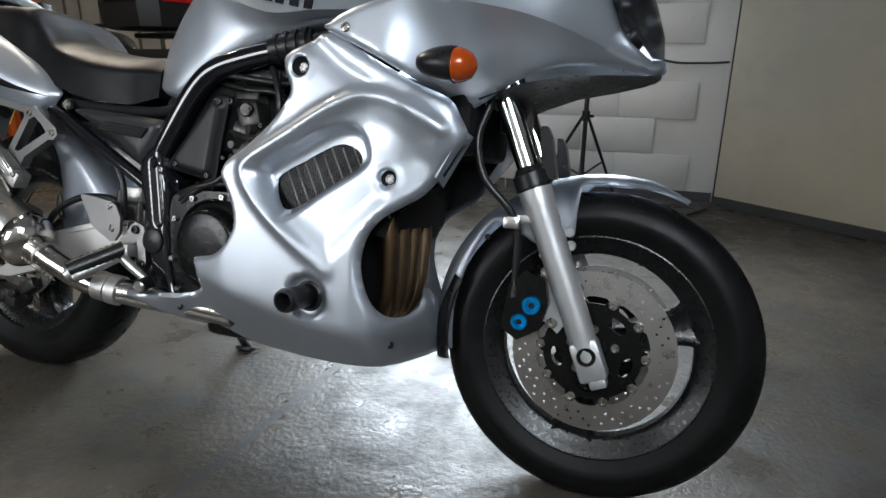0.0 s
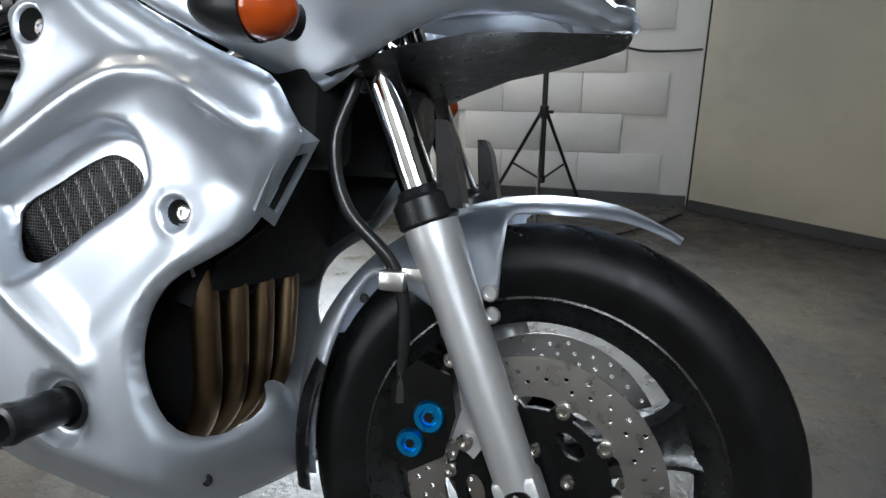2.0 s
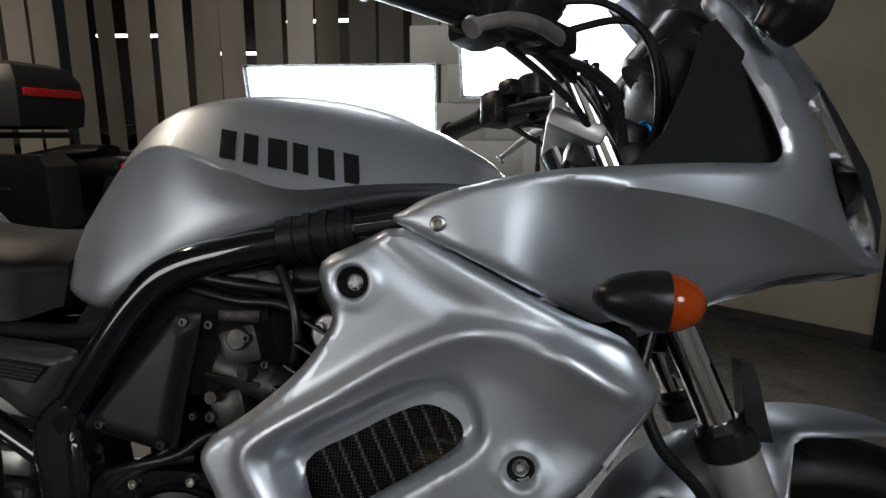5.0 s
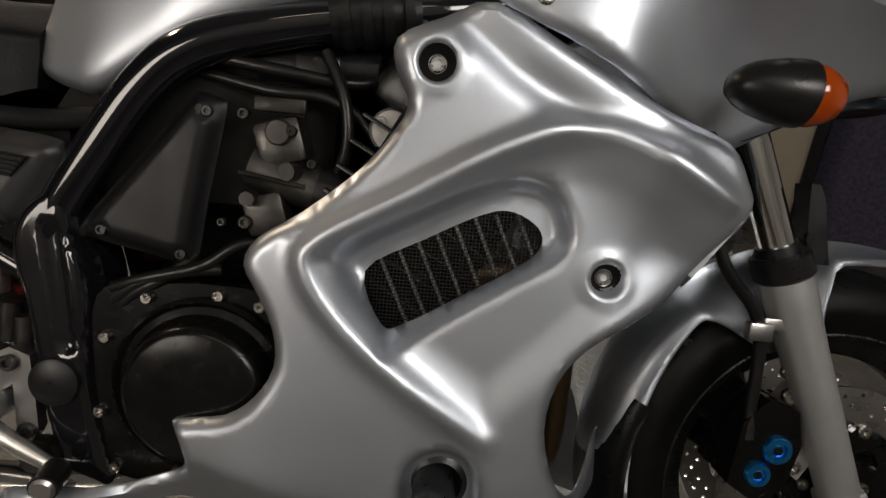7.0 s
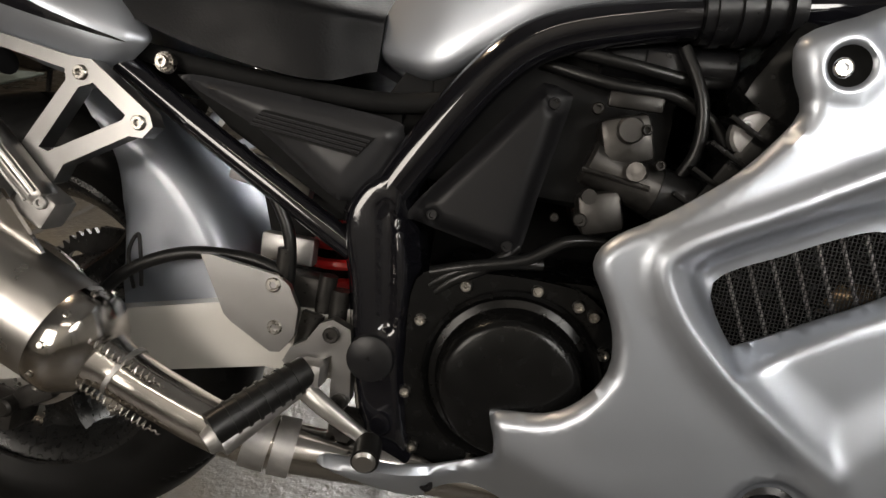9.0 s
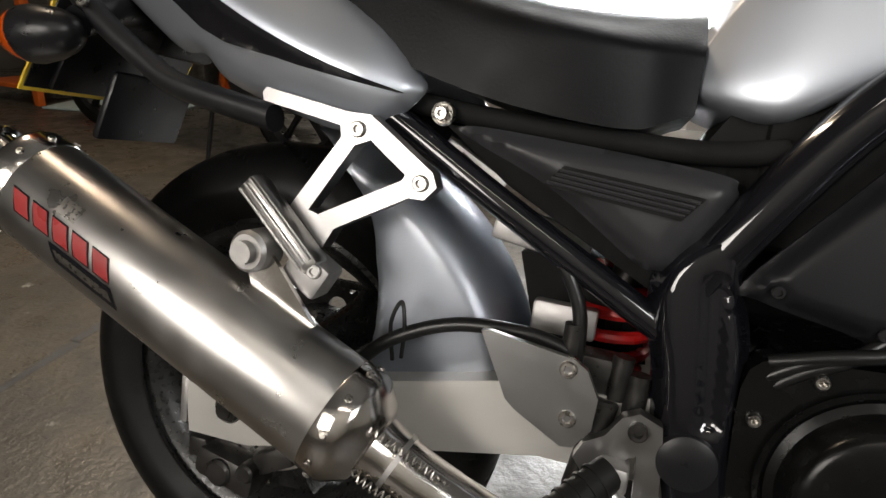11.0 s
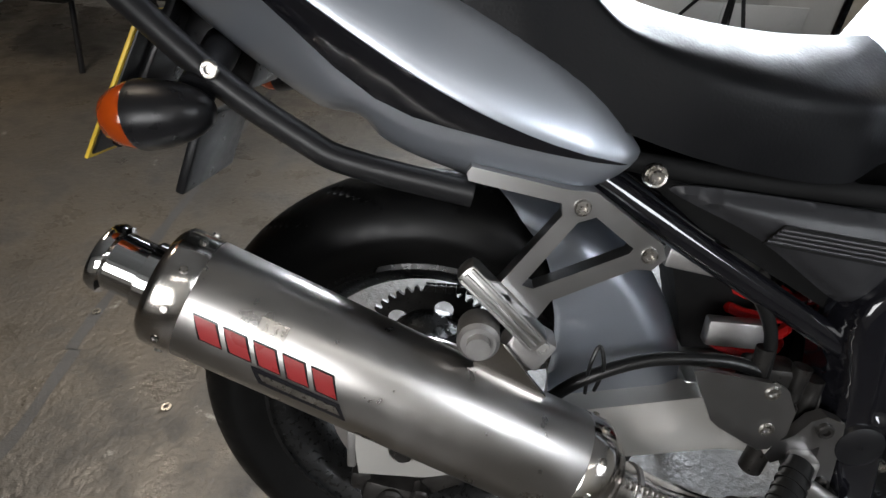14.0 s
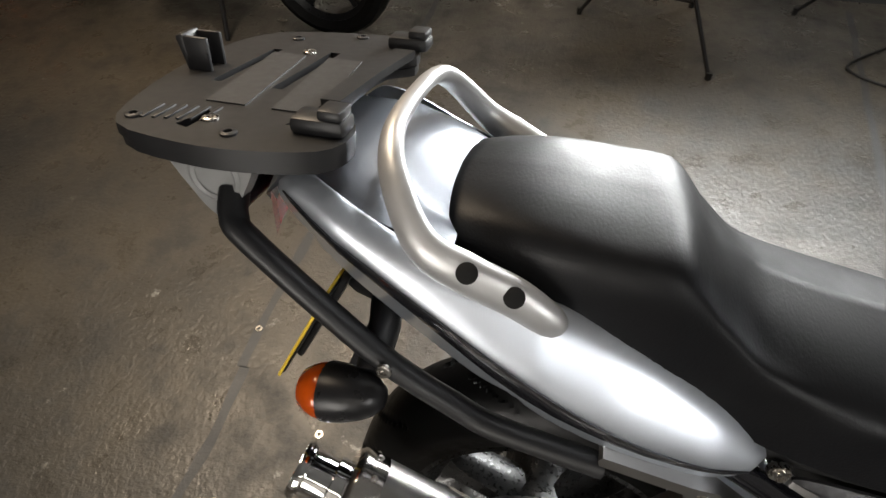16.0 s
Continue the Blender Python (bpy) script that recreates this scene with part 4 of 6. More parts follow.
def up_face(x, z):
    e = seg_dist(x, z, UP_EDGE)[0]
    return up_y(x, z) + 0.008 * (1 - sstep(0, 0.010, e)) ** 2


crease_marks = [(q.x, q.y + off) for off in (-0.012, -0.006, 0.0, 0.006, 0.012) for q in spline([(a, b, 0) for a, b in CREASE], 14)]
uf = panel(up_out, up_face, 0.004, [], 0.009, crease_marks)
uf2 = mirrored(uf)
nose = sub("upper_fairing", uf, SILVER, moto, "silver nose fairing side with a soft crease", 50)
sub("upper_fairing_far", uf2, SILVER, moto, "silver nose fairing of the far side", 50)
part("fairing_screw", bolt((0.954, up_y(0.954, 0.842) - 0.001, 0.842), 0.0085, 0.004, 16), ZINC, nose)


def across(line, bow, n=16):
    """A sheet across the bike through points (x, half width, z), bowed forward in the middle."""
    rings = []
    for (x, w, z), bo in zip(line, bow):
        rings.append([(x + bo * (1 - abs(s) ** 2.2), s * w, z + 0.3 * bo * (1 - abs(s) ** 2.2)) for s in (j / n * 2 - 1 for j in range(n + 1))])
    b = loft(rings, False, False)
    bmesh.ops.solidify(b, geom=b.faces[:], thickness=0.003)
    return b


part("nose_underside", across([(1.19, 0.16, 0.735), (1.26, 0.145, 0.765), (1.33, 0.12, 0.785), (1.40, 0.09, 0.793), (1.46, 0.05, 0.80)], (0.0, 0.01, 0.015, 0.02, 0.03)), BLACK, nose, "black nose underside")
part("nose_lip", across([(1.455, 0.055, 0.802), (1.468, 0.055, 0.812), (1.472, 0.060, 0.826)], (0.035, 0.030, 0.022)), SILVER, nose)
lens_rows = [(1.470, 0.060, 0.828), (1.436, 0.115, 0.862), (1.405, 0.142, 0.915), (1.365, 0.158, 0.985), (1.352, 0.160, 1.010)]
lens = sub("headlamp", across(lens_rows, (0.022, 0.052, 0.064, 0.060, 0.056)), LENS, moto, "large clear headlamp lens", 60)
part("lamp_bowl", across([(x - 0.05, w * 0.92, z) for x, w, z in lens_rows], (0.0, 0.0, -0.01, 0.0, 0.0)), REFLECTOR, lens)
for sgn in (-1, 1):
    part("bulb_cup", lathe([(0.048, 0.0), (0.036, 0.03), (0.014, 0.05), (0, 0.052)], (0, 0, 0), 24, axis="z"), REFLECTOR, lens).matrix_local = pose(1.405, sgn * 0.062, 0.90, 0, 70, 0)
part("headlamp_brow", across([(1.352, 0.163, 1.010), (1.325, 0.168, 1.050), (1.300, 0.168, 1.085)], (0.056, 0.050, 0.045)), SILVER, nose)
scr = sub("windscreen", across([(1.303, 0.168, 1.083), (1.265, 0.172, 1.13), (1.215, 0.168, 1.185), (1.17, 0.14, 1.225)], (0.045, 0.045, 0.045, 0.040)), SCREEN, moto, "smoked plastic windscreen", 60)
sub("screen_rim", tube([(1.305, -0.17, 1.083), (1.262, -0.174, 1.13), (1.212, -0.17, 1.185), (1.17, -0.142, 1.225)], 0.004, 8), BLACK, moto)
# dark inner cockpit
sub("inner_cowl", join(panel([(1.12, 0.898), (1.30, 0.912), (1.33, 0.93), (1.30, 1.02), (1.25, 1.08), (1.236, 1.072), (1.222, 1.02), (1.196, 0.955), (1.165, 0.92)], lambda x, z: -0.165 + 0.5 * (x - 1.2) ** 2, 0.004, [], 0.02),
                       across([(1.33, 0.15, 0.90), (1.32, 0.15, 0.98), (1.29, 0.15, 1.06)], (0.02, 0.02, 0.02))), MATTE, moto, "black inner cockpit trim")
sub("instrument_panel", join(box((1.235, 0.0, 1.045), (0.09, 0.24, 0.10), 0.025, (0, -35, 0)), cyl((1.20, -0.065, 1.03), (1.255, -0.065, 1.10), 0.052, n=28, bev=0.006), cyl((1.20, 0.06, 1.03), (1.255, 0.06, 1.10), 0.052, n=28, bev=0.006)), BLACK, moto, "black instrument panel with two round dials")


# indicators
def indicator(at, m, length, name):
    g = group_part(name, "black indicator with an orange lens")
    prof_b = [(0.0, 0.006), (0.003, 0.014), (0.012, 0.0225), (0.024, 0.029), (0.042, 0.0345), (0.060, 0.0368), (0.066, 0.0365)]
    prof_l = [(0.0655, 0.0335), (0.068, 0.0345), (0.075, 0.034), (0.084, 0.0305), (0.086, 0.0285), (0.092, 0.025), (0.097, 0.017), (0.1005, 0.009), (0.102, 0.002)]
    def shell(pr):
        return loft([[(h * length, rr * math.cos(a) * 0.86, rr * math.sin(a) * 0.80) for a in (2 * math.pi * j / 24 for j in range(24))] for h, rr in pr])
    sub("shell", moved(shell(prof_b), Matrix.Translation(at) @ m), BLACK, g)
    sub("orange_lens", moved(shell(prof_l), Matrix.Translation(at) @ m), ORANGE, g, "ribbed orange lens")
    return g


g = indicator((1.112, -0.262, 0.773), pose(0, 0, 0, 0, 3, 0), 1.02, "front_indicator")
sub("stalk", tube([(1.165, -0.245, 0.773), (1.180, -0.205, 0.774)], [0.015, 0.018], 14, smooth=False), BLACK, g)
g = indicator((1.112, 0.262, 0.773), pose(0, 0, 0, 0, 3, 0), 1.02, "front_indicator")
sub("stalk", tube([(1.165, 0.245, 0.773), (1.180, 0.205, 0.774)], [0.015, 0.018], 14, smooth=False), BLACK, g)
for sgn in (-1, 1):
    g = indicator((-0.243, sgn * 0.190, 0.740), pose(0, 0, 0, 0, 8, 180) @ Matrix.Diagonal((1, 1.12, 1.12, 1)), 1.06, "rear_indicator")
    sub("stalk", tube([(-0.268, sgn * 0.170, 0.752), (-0.268, sgn * 0.12, 0.778), (-0.285, sgn * 0.06, 0.785)], [0.018, 0.019, 0.020], 14, smooth=False), BLACK, g)

# tank
TANK = [  # x, top, bottom, shoulder width, side width, bottom width, crease height
    (0.405, 0.800, 0.745, 0.050, 0.085, 0.088, 0.775),
    (0.440, 0.868, 0.735, 0.070, 0.100, 0.110, 0.835),
    (0.490, 0.935, 0.730, 0.090, 0.120, 0.130, 0.890),
    (0.545, 0.985, 0.762, 0.108, 0.142, 0.140, 0.930),
    (0.600, 1.015, 0.796, 0.120, 0.164, 0.150, 0.935),
    (0.680, 1.032, 0.826, 0.128, 0.184, 0.155, 0.908),
    (0.770, 1.030, 0.852, 0.126, 0.190, 0.156, 0.881),
    (0.860, 1.010, 0.874, 0.116, 0.176, 0.150, 0.889),
    (0.940, 0.978, 0.884, 0.098, 0.146, 0.130, 0.896),
    (1.000, 0.942, 0.888, 0.074, 0.104, 0.096, 0.899),
    (1.032, 0.912, 0.886, 0.045, 0.060, 0.055, 0.896),
]


def tank_ring(x):
    top, bot, ws, wm, wb, cz = lerp_table(TANK, x)
    sh = top - 0.22 * (top - cz)
    half = [(0.0, top), (ws * 0.55, top - 0.010 * (top - bot) / 0.2), (ws, sh), ((ws * 0.38 + wm * 0.62), sh * 0.45 + cz * 0.55), (wm, cz), (wm * 0.35 + wb * 0.65, cz * 0.55 + bot * 0.45), (wb, bot + 0.12 * (cz - bot) + 0.004), (wb - 0.010, bot), (wb - 0.034, bot - 0.004)]
    upper, lower = spline([(x, -w, z) for w, z in half[:5]], 5), spline([(x, -w, z) for w, z in half[4:]], 6)
    pts = upper + lower[1:]   # a firm crease along the side
    other = [Vector((p.x, -p.y, p.z)) for p in reversed(pts[1:])]
    return other + pts


xs = [0.405 + (1.032 - 0.405) * (0.5 - 0.5 * math.cos(math.pi * k / 44)) for k in range(45)]
tank = sub("fuel_tank", loft([tank_ring(x) for x in xs], True, True), SILVER, moto, "silver metallic fuel tank with side lettering", 55)


def tank_y(x, z):
    r = tank_ring(x)
    best = -0.15
    for a, b in zip(r, r[1:]):
        if a.y < 0 and b.y < 0 and (a.z - z) * (b.z - z) <= 0 and a.z != b.z:
            best = a.y + (b.y - a.y) * (z - a.z) / (b.z - a.z)
    return best


# the maker's lettering becomes plain leaning bars
for k, wide in enumerate((0.021, 0.019, 0.024, 0.019, 0.020, 0.019)):
    u0 = 0.676 + k * 0.0315
    zc = 0.9395 - k * 0.0058
    hgt = 0.0195
    bar = [(u0 - 0.006, zc + hgt), (u0 - 0.006 + wide, zc + hgt - 0.004), (u0 + 0.003 + wide, zc - hgt - 0.004), (u0 + 0.003, zc - hgt)]
    part("letter_bar", panel(bar, lambda x, z: tank_y(x, z) - 0.0016, 0.0012, [], 0.006), STRIPE, tank, "black decal bar")

# seat
SEAT = [  # x, top, edge height, bottom, half width of the top, widest, half width below
    (-0.235, 0.925, 0.905, 0.885, 0.040, 0.060, 0.060),
    (-0.205, 0.945, 0.918, 0.876, 0.085, 0.106, 0.100),
    (-0.120, 0.952, 0.922, 0.868, 0.105, 0.126, 0.122),
    (-0.030, 0.946, 0.918, 0.838, 0.115, 0.136, 0.134),
    (0.030, 0.940, 0.908, 0.810, 0.115, 0.138, 0.138),
    (0.068, 0.905, 0.880, 0.780, 0.105, 0.134, 0.138),
    (0.130, 0.868, 0.836, 0.745, 0.110, 0.138, 0.140),
    (0.210, 0.848, 0.808, 0.722, 0.118, 0.146, 0.142),
    (0.300, 0.838, 0.795, 0.708, 0.108, 0.144, 0.140),
    (0.370, 0.838, 0.790, 0.706, 0.085, 0.128, 0.130),
    (0.418, 0.842, 0.792, 0.726, 0.060, 0.100, 0.104),
]


def seat_ring(x):
    top, ez, bot, wt, wm, wb = lerp_table(SEAT, x)
    dip = sstep(0.05, 0.12, x)   # the rider's part is rounded across, the pillion nearly flat
    half = [(0.0, top), (wt * 0.6, top - 0.003 - 0.010 * dip), (wt, top - 0.012 - 0.016 * dip), (wm * 0.97, ez - 0.006 * dip), (wm, ez * 0.6 + bot * 0.4), (wb, bot)]
    pts = spline([(x, -w, z) for w, z in half], 5)
    return [Vector((p.x, -p.y, p.z)) for p in reversed(pts[1:])] + pts


xs = [-0.235 + 0.653 * k / 60 for k in range(61)]
seat = sub("seat", loft([seat_ring(x) for x in xs], True, True), VINYL, moto, "black vinyl stepped dual seat", 50)

# tail
TAIL_PTS = [(0.158, 0.716), (0.149, 0.738), (0.112, 0.774), (0.032, 0.823), (-0.060, 0.862), (-0.150, 0.890), (-0.240, 0.925), (-0.330, 0.968), (-0.366, 0.962), (-0.384, 0.932), (-0.368, 0.885),
            (-0.30, 0.822), (-0.22, 0.768), (-0.165, 0.738), (-0.120, 0.735), (-0.090, 0.708), (0.0, 0.682), (0.070, 0.668), (0.120, 0.682)]
tail_out = [tuple(q.to_2d()) for q in spline([(a, b, 0) for a, b in TAIL_PTS], 4, True)]
TAIL_EDGE = [*tail_out, tail_out[0]]


def tail_y(x, z):
    mid = lerp_table([(-0.384, 0.968), (-0.34, 0.946), (-0.215, 0.877), (-0.091, 0.805), (-0.008, 0.764), (0.07, 0.736), (0.158, 0.714)], x)[0]
    w = lerp_table([(-0.39, 0.135), (-0.30, 0.164), (-0.15, 0.182), (0.0, 0.184), (0.10, 0.172), (0.16, 0.152)], x)[0]
    d = z - mid
    up = min(1.0, max(0.0, d / 0.105))
    y = -w + 0.052 * (0.35 * up + 0.65 * sstep(0.0, 1.0, up)) + 0.030 * sstep(0.0, -0.075, d) + 0.032 * sstep(-0.055, -0.13, d)
    return y


def tail_face(x, z):
    e = seg_dist(x, z, TAIL_EDGE)[0]
    return tail_y(x, z) + 0.012 * (1 - sstep(0, 0.014, e)) ** 2


tf = panel(tail_out, tail_face, 0.004, [], 0.008)
tf2 = mirrored(tf)
tail = sub("tail_panel", tf, SILVER, moto, "silver tail side panel with a black stripe", 50)
sub("tail_panel_far", tf2, SILVER, moto, "silver tail panel of the far side", 50)
STR = [(-0.362, 0.954), (-0.300, 0.920), (-0.215, 0.873), (-0.091, 0.800), (-0.008, 0.759), (0.070, 0.731), (0.145, 0.713), (0.089, 0.719), (0.005, 0.733), (-0.10, 0.758), (-0.215, 0.847), (-0.30, 0.903)]
part("stripe", panel([tuple(q.to_2d()) for q in spline([(a, b, 0) for a, b in STR], 3, True)], lambda x, z: tail_face(x, z) - 0.0028, 0.0024, [], 0.008), STRIPE, tail, "black stripe decal")
TOP = [(-0.408, 0.925, 0.085), (-0.400, 0.955, 0.112), (-0.375, 0.978, 0.128), (-0.30, 0.974, 0.138), (-0.24, 0.955, 0.140), (-0.19, 0.930, 0.138)]
rings = []
for x, z, w in TOP:
    rings.append([(x, s * w, z - 0.028 * abs(s) ** 3.0) for s in (j / 12 - 1 for j in range(25))])
b = loft(rings, False, False)
bmesh.ops.solidify(b, geom=b.faces[:], thickness=0.004)
part("tail_cover", b, SILVER, tail, "silver tail top cover", 60)
b = loft([[(x, s * w, z + dz) for s, dz in ((-1, 0.0), (-0.6, -0.03), (0.6, -0.03), (1, 0))] for x, z, w in ((0.12, 0.70, 0.12), (-0.1, 0.74, 0.13), (-0.25, 0.82, 0.12), (-0.36, 0.90, 0.09))], True, True)
sub("under_tray", b, MATTE, moto, "black plastic tray under the tail")
sub("tail_light", loft([[(-0.40 - 0.02 * (1 - s * s), s * 0.104, z) for s in (j / 6 - 1 for j in range(13))] for z in (0.868, 0.892, 0.925)], False, False), RED, moto, "red tail light lens")

# grab rail
GR = [(-0.072, -0.150, 0.851), (-0.084, -0.152, 0.860), (-0.122, -0.156, 0.886), (-0.168, -0.162, 0.908), (-0.213, -0.162, 0.934), (-0.248, -0.132, 0.980), (-0.262, -0.096, 1.005), (-0.266, -0.05, 1.014), (-0.266, 0, 1.016)]
pts = GR + [(x, -y, z) for x, y, z in reversed(GR[:-1])]
gr = sub("grab_rail", tube(pts, [0.009, 0.0195, 0.0225, 0.0225, 0.018, 0.015, 0.0135, 0.013, 0.013, 0.0135, 0.015, 0.018, 0.0225, 0.0225, 0.0195, 0.009], 18, 6, flat=0.75), SILVER_DULL, moto, "cast silver grab rail round the seat", 60)
for p in ((-0.120, -0.170, 0.897), (-0.165, -0.176, 0.920)):
    part("rubber_plug", bolt(p, 0.0105, 0.004, 18, (0.1, -0.9, 0.5), False), MATTE, gr, "black rubber plug")

# tubular side rail under the tail
pts = [(-0.432, -0.120, 0.930), (-0.425, -0.140, 0.910), (-0.402, -0.150, 0.888), (-0.264, -0.158, 0.772), (-0.171, -0.156, 0.712), (-0.12, -0.158, 0.692), (0.0, -0.160, 0.672)]
sub("luggage_rail", tube(pts, 0.0140, 14, 5, flat=1.35), RACK_BLACK, moto, "black steel luggage rail")
sub("luggage_rail_far", mirrored(tube(pts, 0.0125, 14, 5, flat=1.3)), BLACK, moto)
part_bolt = bolt((-0.247, -0.182, 0.775), 0.009, 0.005, 12)
sub("rail_bolt", part_bolt, ZINC, moto)

# number plate, its holder
ph = sub("plate_holder", box((-0.358, 0, 0.752), (0.010, 0.20, 0.18), 0.003, (0, 27.6, 0)), BLACK, moto, "black plastic plate holder")
sub("plate_arm", box((-0.29, 0, 0.79), (0.10, 0.12, 0.09), 0.02, (0, 20, 0)), BLACK, moto)
sub("mud_flap", box((-0.33, 0, 0.66), (0.012, 0.15, 0.10), 0.004, (0, 20, 0)), BLACK, moto)
part("number_plate", box((-0.372, 0, 0.743), (0.004, 0.27, 0.172), 0.001, (0, 27.6, 0)), YELLOW, ph, "yellow number plate seen edge on")
part("plate_back", box((-0.3675, 0, 0.745), (0.003, 0.262, 0.166), 0.001, (0, 27.6, 0)), BLACK, ph)

# ---- frame, engine and running gear ----
sub("frame_tube", tube([(0.446, -0.126, 0.572), (0.478, -0.130, 0.630), (0.547, -0.134, 0.734), (0.605, -0.136, 0.783), (0.696, -0.134, 0.811), (0.80, -0.128, 0.832), (0.90, -0.115, 0.850), (1.03, -0.07, 0.885), (1.10, -0.03, 0.91)], 0.0240, 24), BLACK_GLOSS, moto, "gloss black frame tube")
sub("frame_tube_far", tube([(0.444, 0.128, 0.575), (0.535, 0.134, 0.742), (0.595, 0.136, 0.790), (0.80, 0.128, 0.832), (1.03, 0.07, 0.885), (1.10, 0.03, 0.91)], 0.0225, 14), BLACK_GLOSS, moto)
sub("frame_sleeve", tube([(0.745, -0.132, 0.824), (0.79, -0.130, 0.831), (0.835, -0.124, 0.838)], 0.031, 20), BLACK, moto, "black ribbed rubber sleeve")
for k in range(4):
    u = 0.755 + 0.022 * k
    sub("sleeve_rib", tube([(u, -0.1315, 0.8255 + 0.15 * (u - 0.755)), (u + 0.010, -0.131, 0.827 + 0.15 * (u - 0.755))], 0.034, 20, smooth=False), BLACK, moto)
cast = [(0.407, 0.570), (0.420, 0.602), (0.444, 0.624), (0.466, 0.634), (0.486, 0.612), (0.490, 0.575), (0.505, 0.52), (0.512, 0.42), (0.528, 0.33), (0.545, 0.272), (0.470, 0.268), (0.455, 0.32), (0.436, 0.40), (0.424, 0.48), (0.410, 0.53)]
cast_out = [tuple(q.to_2d()) for q in spline([(a, b, 0) for a, b in cast], 4, True)]
CAST_EDGE = [*cast_out, cast_out[0]]
GRV = [(0.462, 0.575), (0.470, 0.520), (0.480, 0.450)]
sub("frame_casting", panel(cast_out, lambda x, z: -0.152 + 0.030 * (1 - sstep(0, 0.022, seg_dist(x, z, CAST_EDGE)[0])) ** 2 + 0.007 * sstep(0.012, 0.006, seg_dist(x, z, GRV)[0]), 0.05, [], 0.006), BLACK_GLOSS, moto, "gloss black frame casting at the swingarm pivot", 60)
sub("frame_casting_far", mirrored(plate(cast, -0.148, -0.095, (), 0.006)), BLACK_GLOSS, moto)
sub("pivot_cap", lathe([(0.0, -0.010), (0.020, -0.010), (0.027, -0.007), (0.029, 0.0), (0.029, 0.01)], (0.468, -0.150, 0.407), 32), BLACK, moto, "black round pivot cap")
sub("subframe_tube", tube([(0.10, -0.128, 0.700), (0.125, -0.128, 0.690), (0.25, -0.126, 0.618), (0.424, -0.122, 0.522)], 0.0155, 16, 4), BLACK_GLOSS, moto, "gloss black subframe tube")
sub("subframe_tube_far", tube([(0.10, 0.128, 0.700), (0.25, 0.126, 0.618), (0.424, 0.122, 0.522)], 0.0155, 12), BLACK_GLOSS, moto)
sub("upper_subframe_tube", tube([(-0.12, -0.112, 0.745), (0.10, -0.112, 0.714), (0.25, -0.114, 0.699), (0.42, -0.118, 0.692), (0.50, -0.120, 0.702)], 0.0115, 14), MATTE, moto)
sub("upper_subframe_tube_far", tube([(-0.12, 0.118, 0.745), (0.10, 0.120, 0.714), (0.42, 0.124, 0.690), (0.50, 0.126, 0.700)], 0.014, 12), BLACK_GLOSS, moto)
sub("side_bolt", join(bolt((0.180, -0.138, 0.699), 0.0075, 0.007, 18), lathe([(0.0075, 0.0), (0.0115, -0.001), (0.0125, 0.006)], (0.180, -0.138, 0.699), 20)), ZINC, moto)
# block of dark parts between the side covers
sub("battery_tray", plate([(0.175, 0.690), (0.455, 0.690), (0.455, 0.545), (0.425, 0.545), (0.25, 0.636)], -0.105, 0.105, (), 0.004), MATTE, moto)
sub("airbox", join(box((0.60, 0, 0.70), (0.24, 0.22, 0.18), 0.02), plate([(0.42, 0.680), (0.455, 0.738), (0.56, 0.778), (0.75, 0.835), (0.75, 0.66), (0.46, 0.64)], -0.098, 0.098, (), 0.002)), MATTE, moto)

# side cover with slots
SC = [(0.200, 0.688), (0.250, 0.690), (0.440, 0.676), (0.464, 0.664), (0.462, 0.645), (0.428, 0.588), (0.408, 0.578), (0.386, 0.584), (0.300, 0.640), (0.215, 0.676)]
sc_out = [tuple(q.to_2d()) for q in spline([(a, b, 0) for a, b in SC], 4, True)]
SC_EDGE = [*sc_out, sc_out[0]]
SLOTS = [((0.308 - 0.0035 * k, 0.6595 - 0.0042 * k), (0.434 - 0.0035 * k, 0.6475 - 0.0046 * k)) for k in range(4)]


def sc_y(x, z):
    e = seg_dist(x, z, SC_EDGE)[0]
    y = -0.146 + 0.014 * (1 - sstep(0, 0.018, e)) ** 1.5 - 0.004 * sstep(0.018, 0.03, e)
    return y


scv = sub("side_cover", panel(sc_out, sc_y, 0.004, [], 0.007), SIDE_GREY, moto, "dark grey plastic side cover with five slots", 60)
# shade of the slots as a black panel laid on the cover
part("slot_shade", panel([(0.311, 0.664), (0.439, 0.652), (0.421, 0.629), (0.294, 0.643)], lambda x, z: -0.1535, 0.0030, [], 0.007), MATTE, scv, "matte black panel painting the shade inside the slots")
for a, b in SLOTS:
    part("slot_rib", tube([(a[0], -0.1536, a[1]), (b[0], -0.1536, b[1])], 0.0015, 8, smooth=False), SIDE_GREY, scv)
AC = [(0.484, 0.580), (0.545, 0.660), (0.598, 0.728), (0.612, 0.736), (0.634, 0.730), (0.638, 0.716), (0.622, 0.620), (0.613, 0.556), (0.600, 0.546), (0.570, 0.554), (0.500, 0.568)]
ac_out = [tuple(q.to_2d()) for q in spline([(a, b, 0) for a, b in AC], 4, True)]
AC_EDGE = [*ac_out, ac_out[0]]
acp = sub("carburettor_cover", panel(ac_out, lambda x, z: -0.150 + 0.016 * (1 - sstep(0, 0.022, seg_dist(x, z, AC_EDGE)[0])) ** 1.6
                                     + 0.006 * max(sstep(0.010, 0.007, math.hypot(x - 0.621, z - 0.716)), sstep(0.009, 0.006, math.hypot(x - 0.512, z - 0.580)), sstep(0.009, 0.006, math.hypot(x - 0.598, z - 0.560))), 0.004, [], 0.006), BLACK_SATIN, moto, "dark grey triangular frame cover", 60)
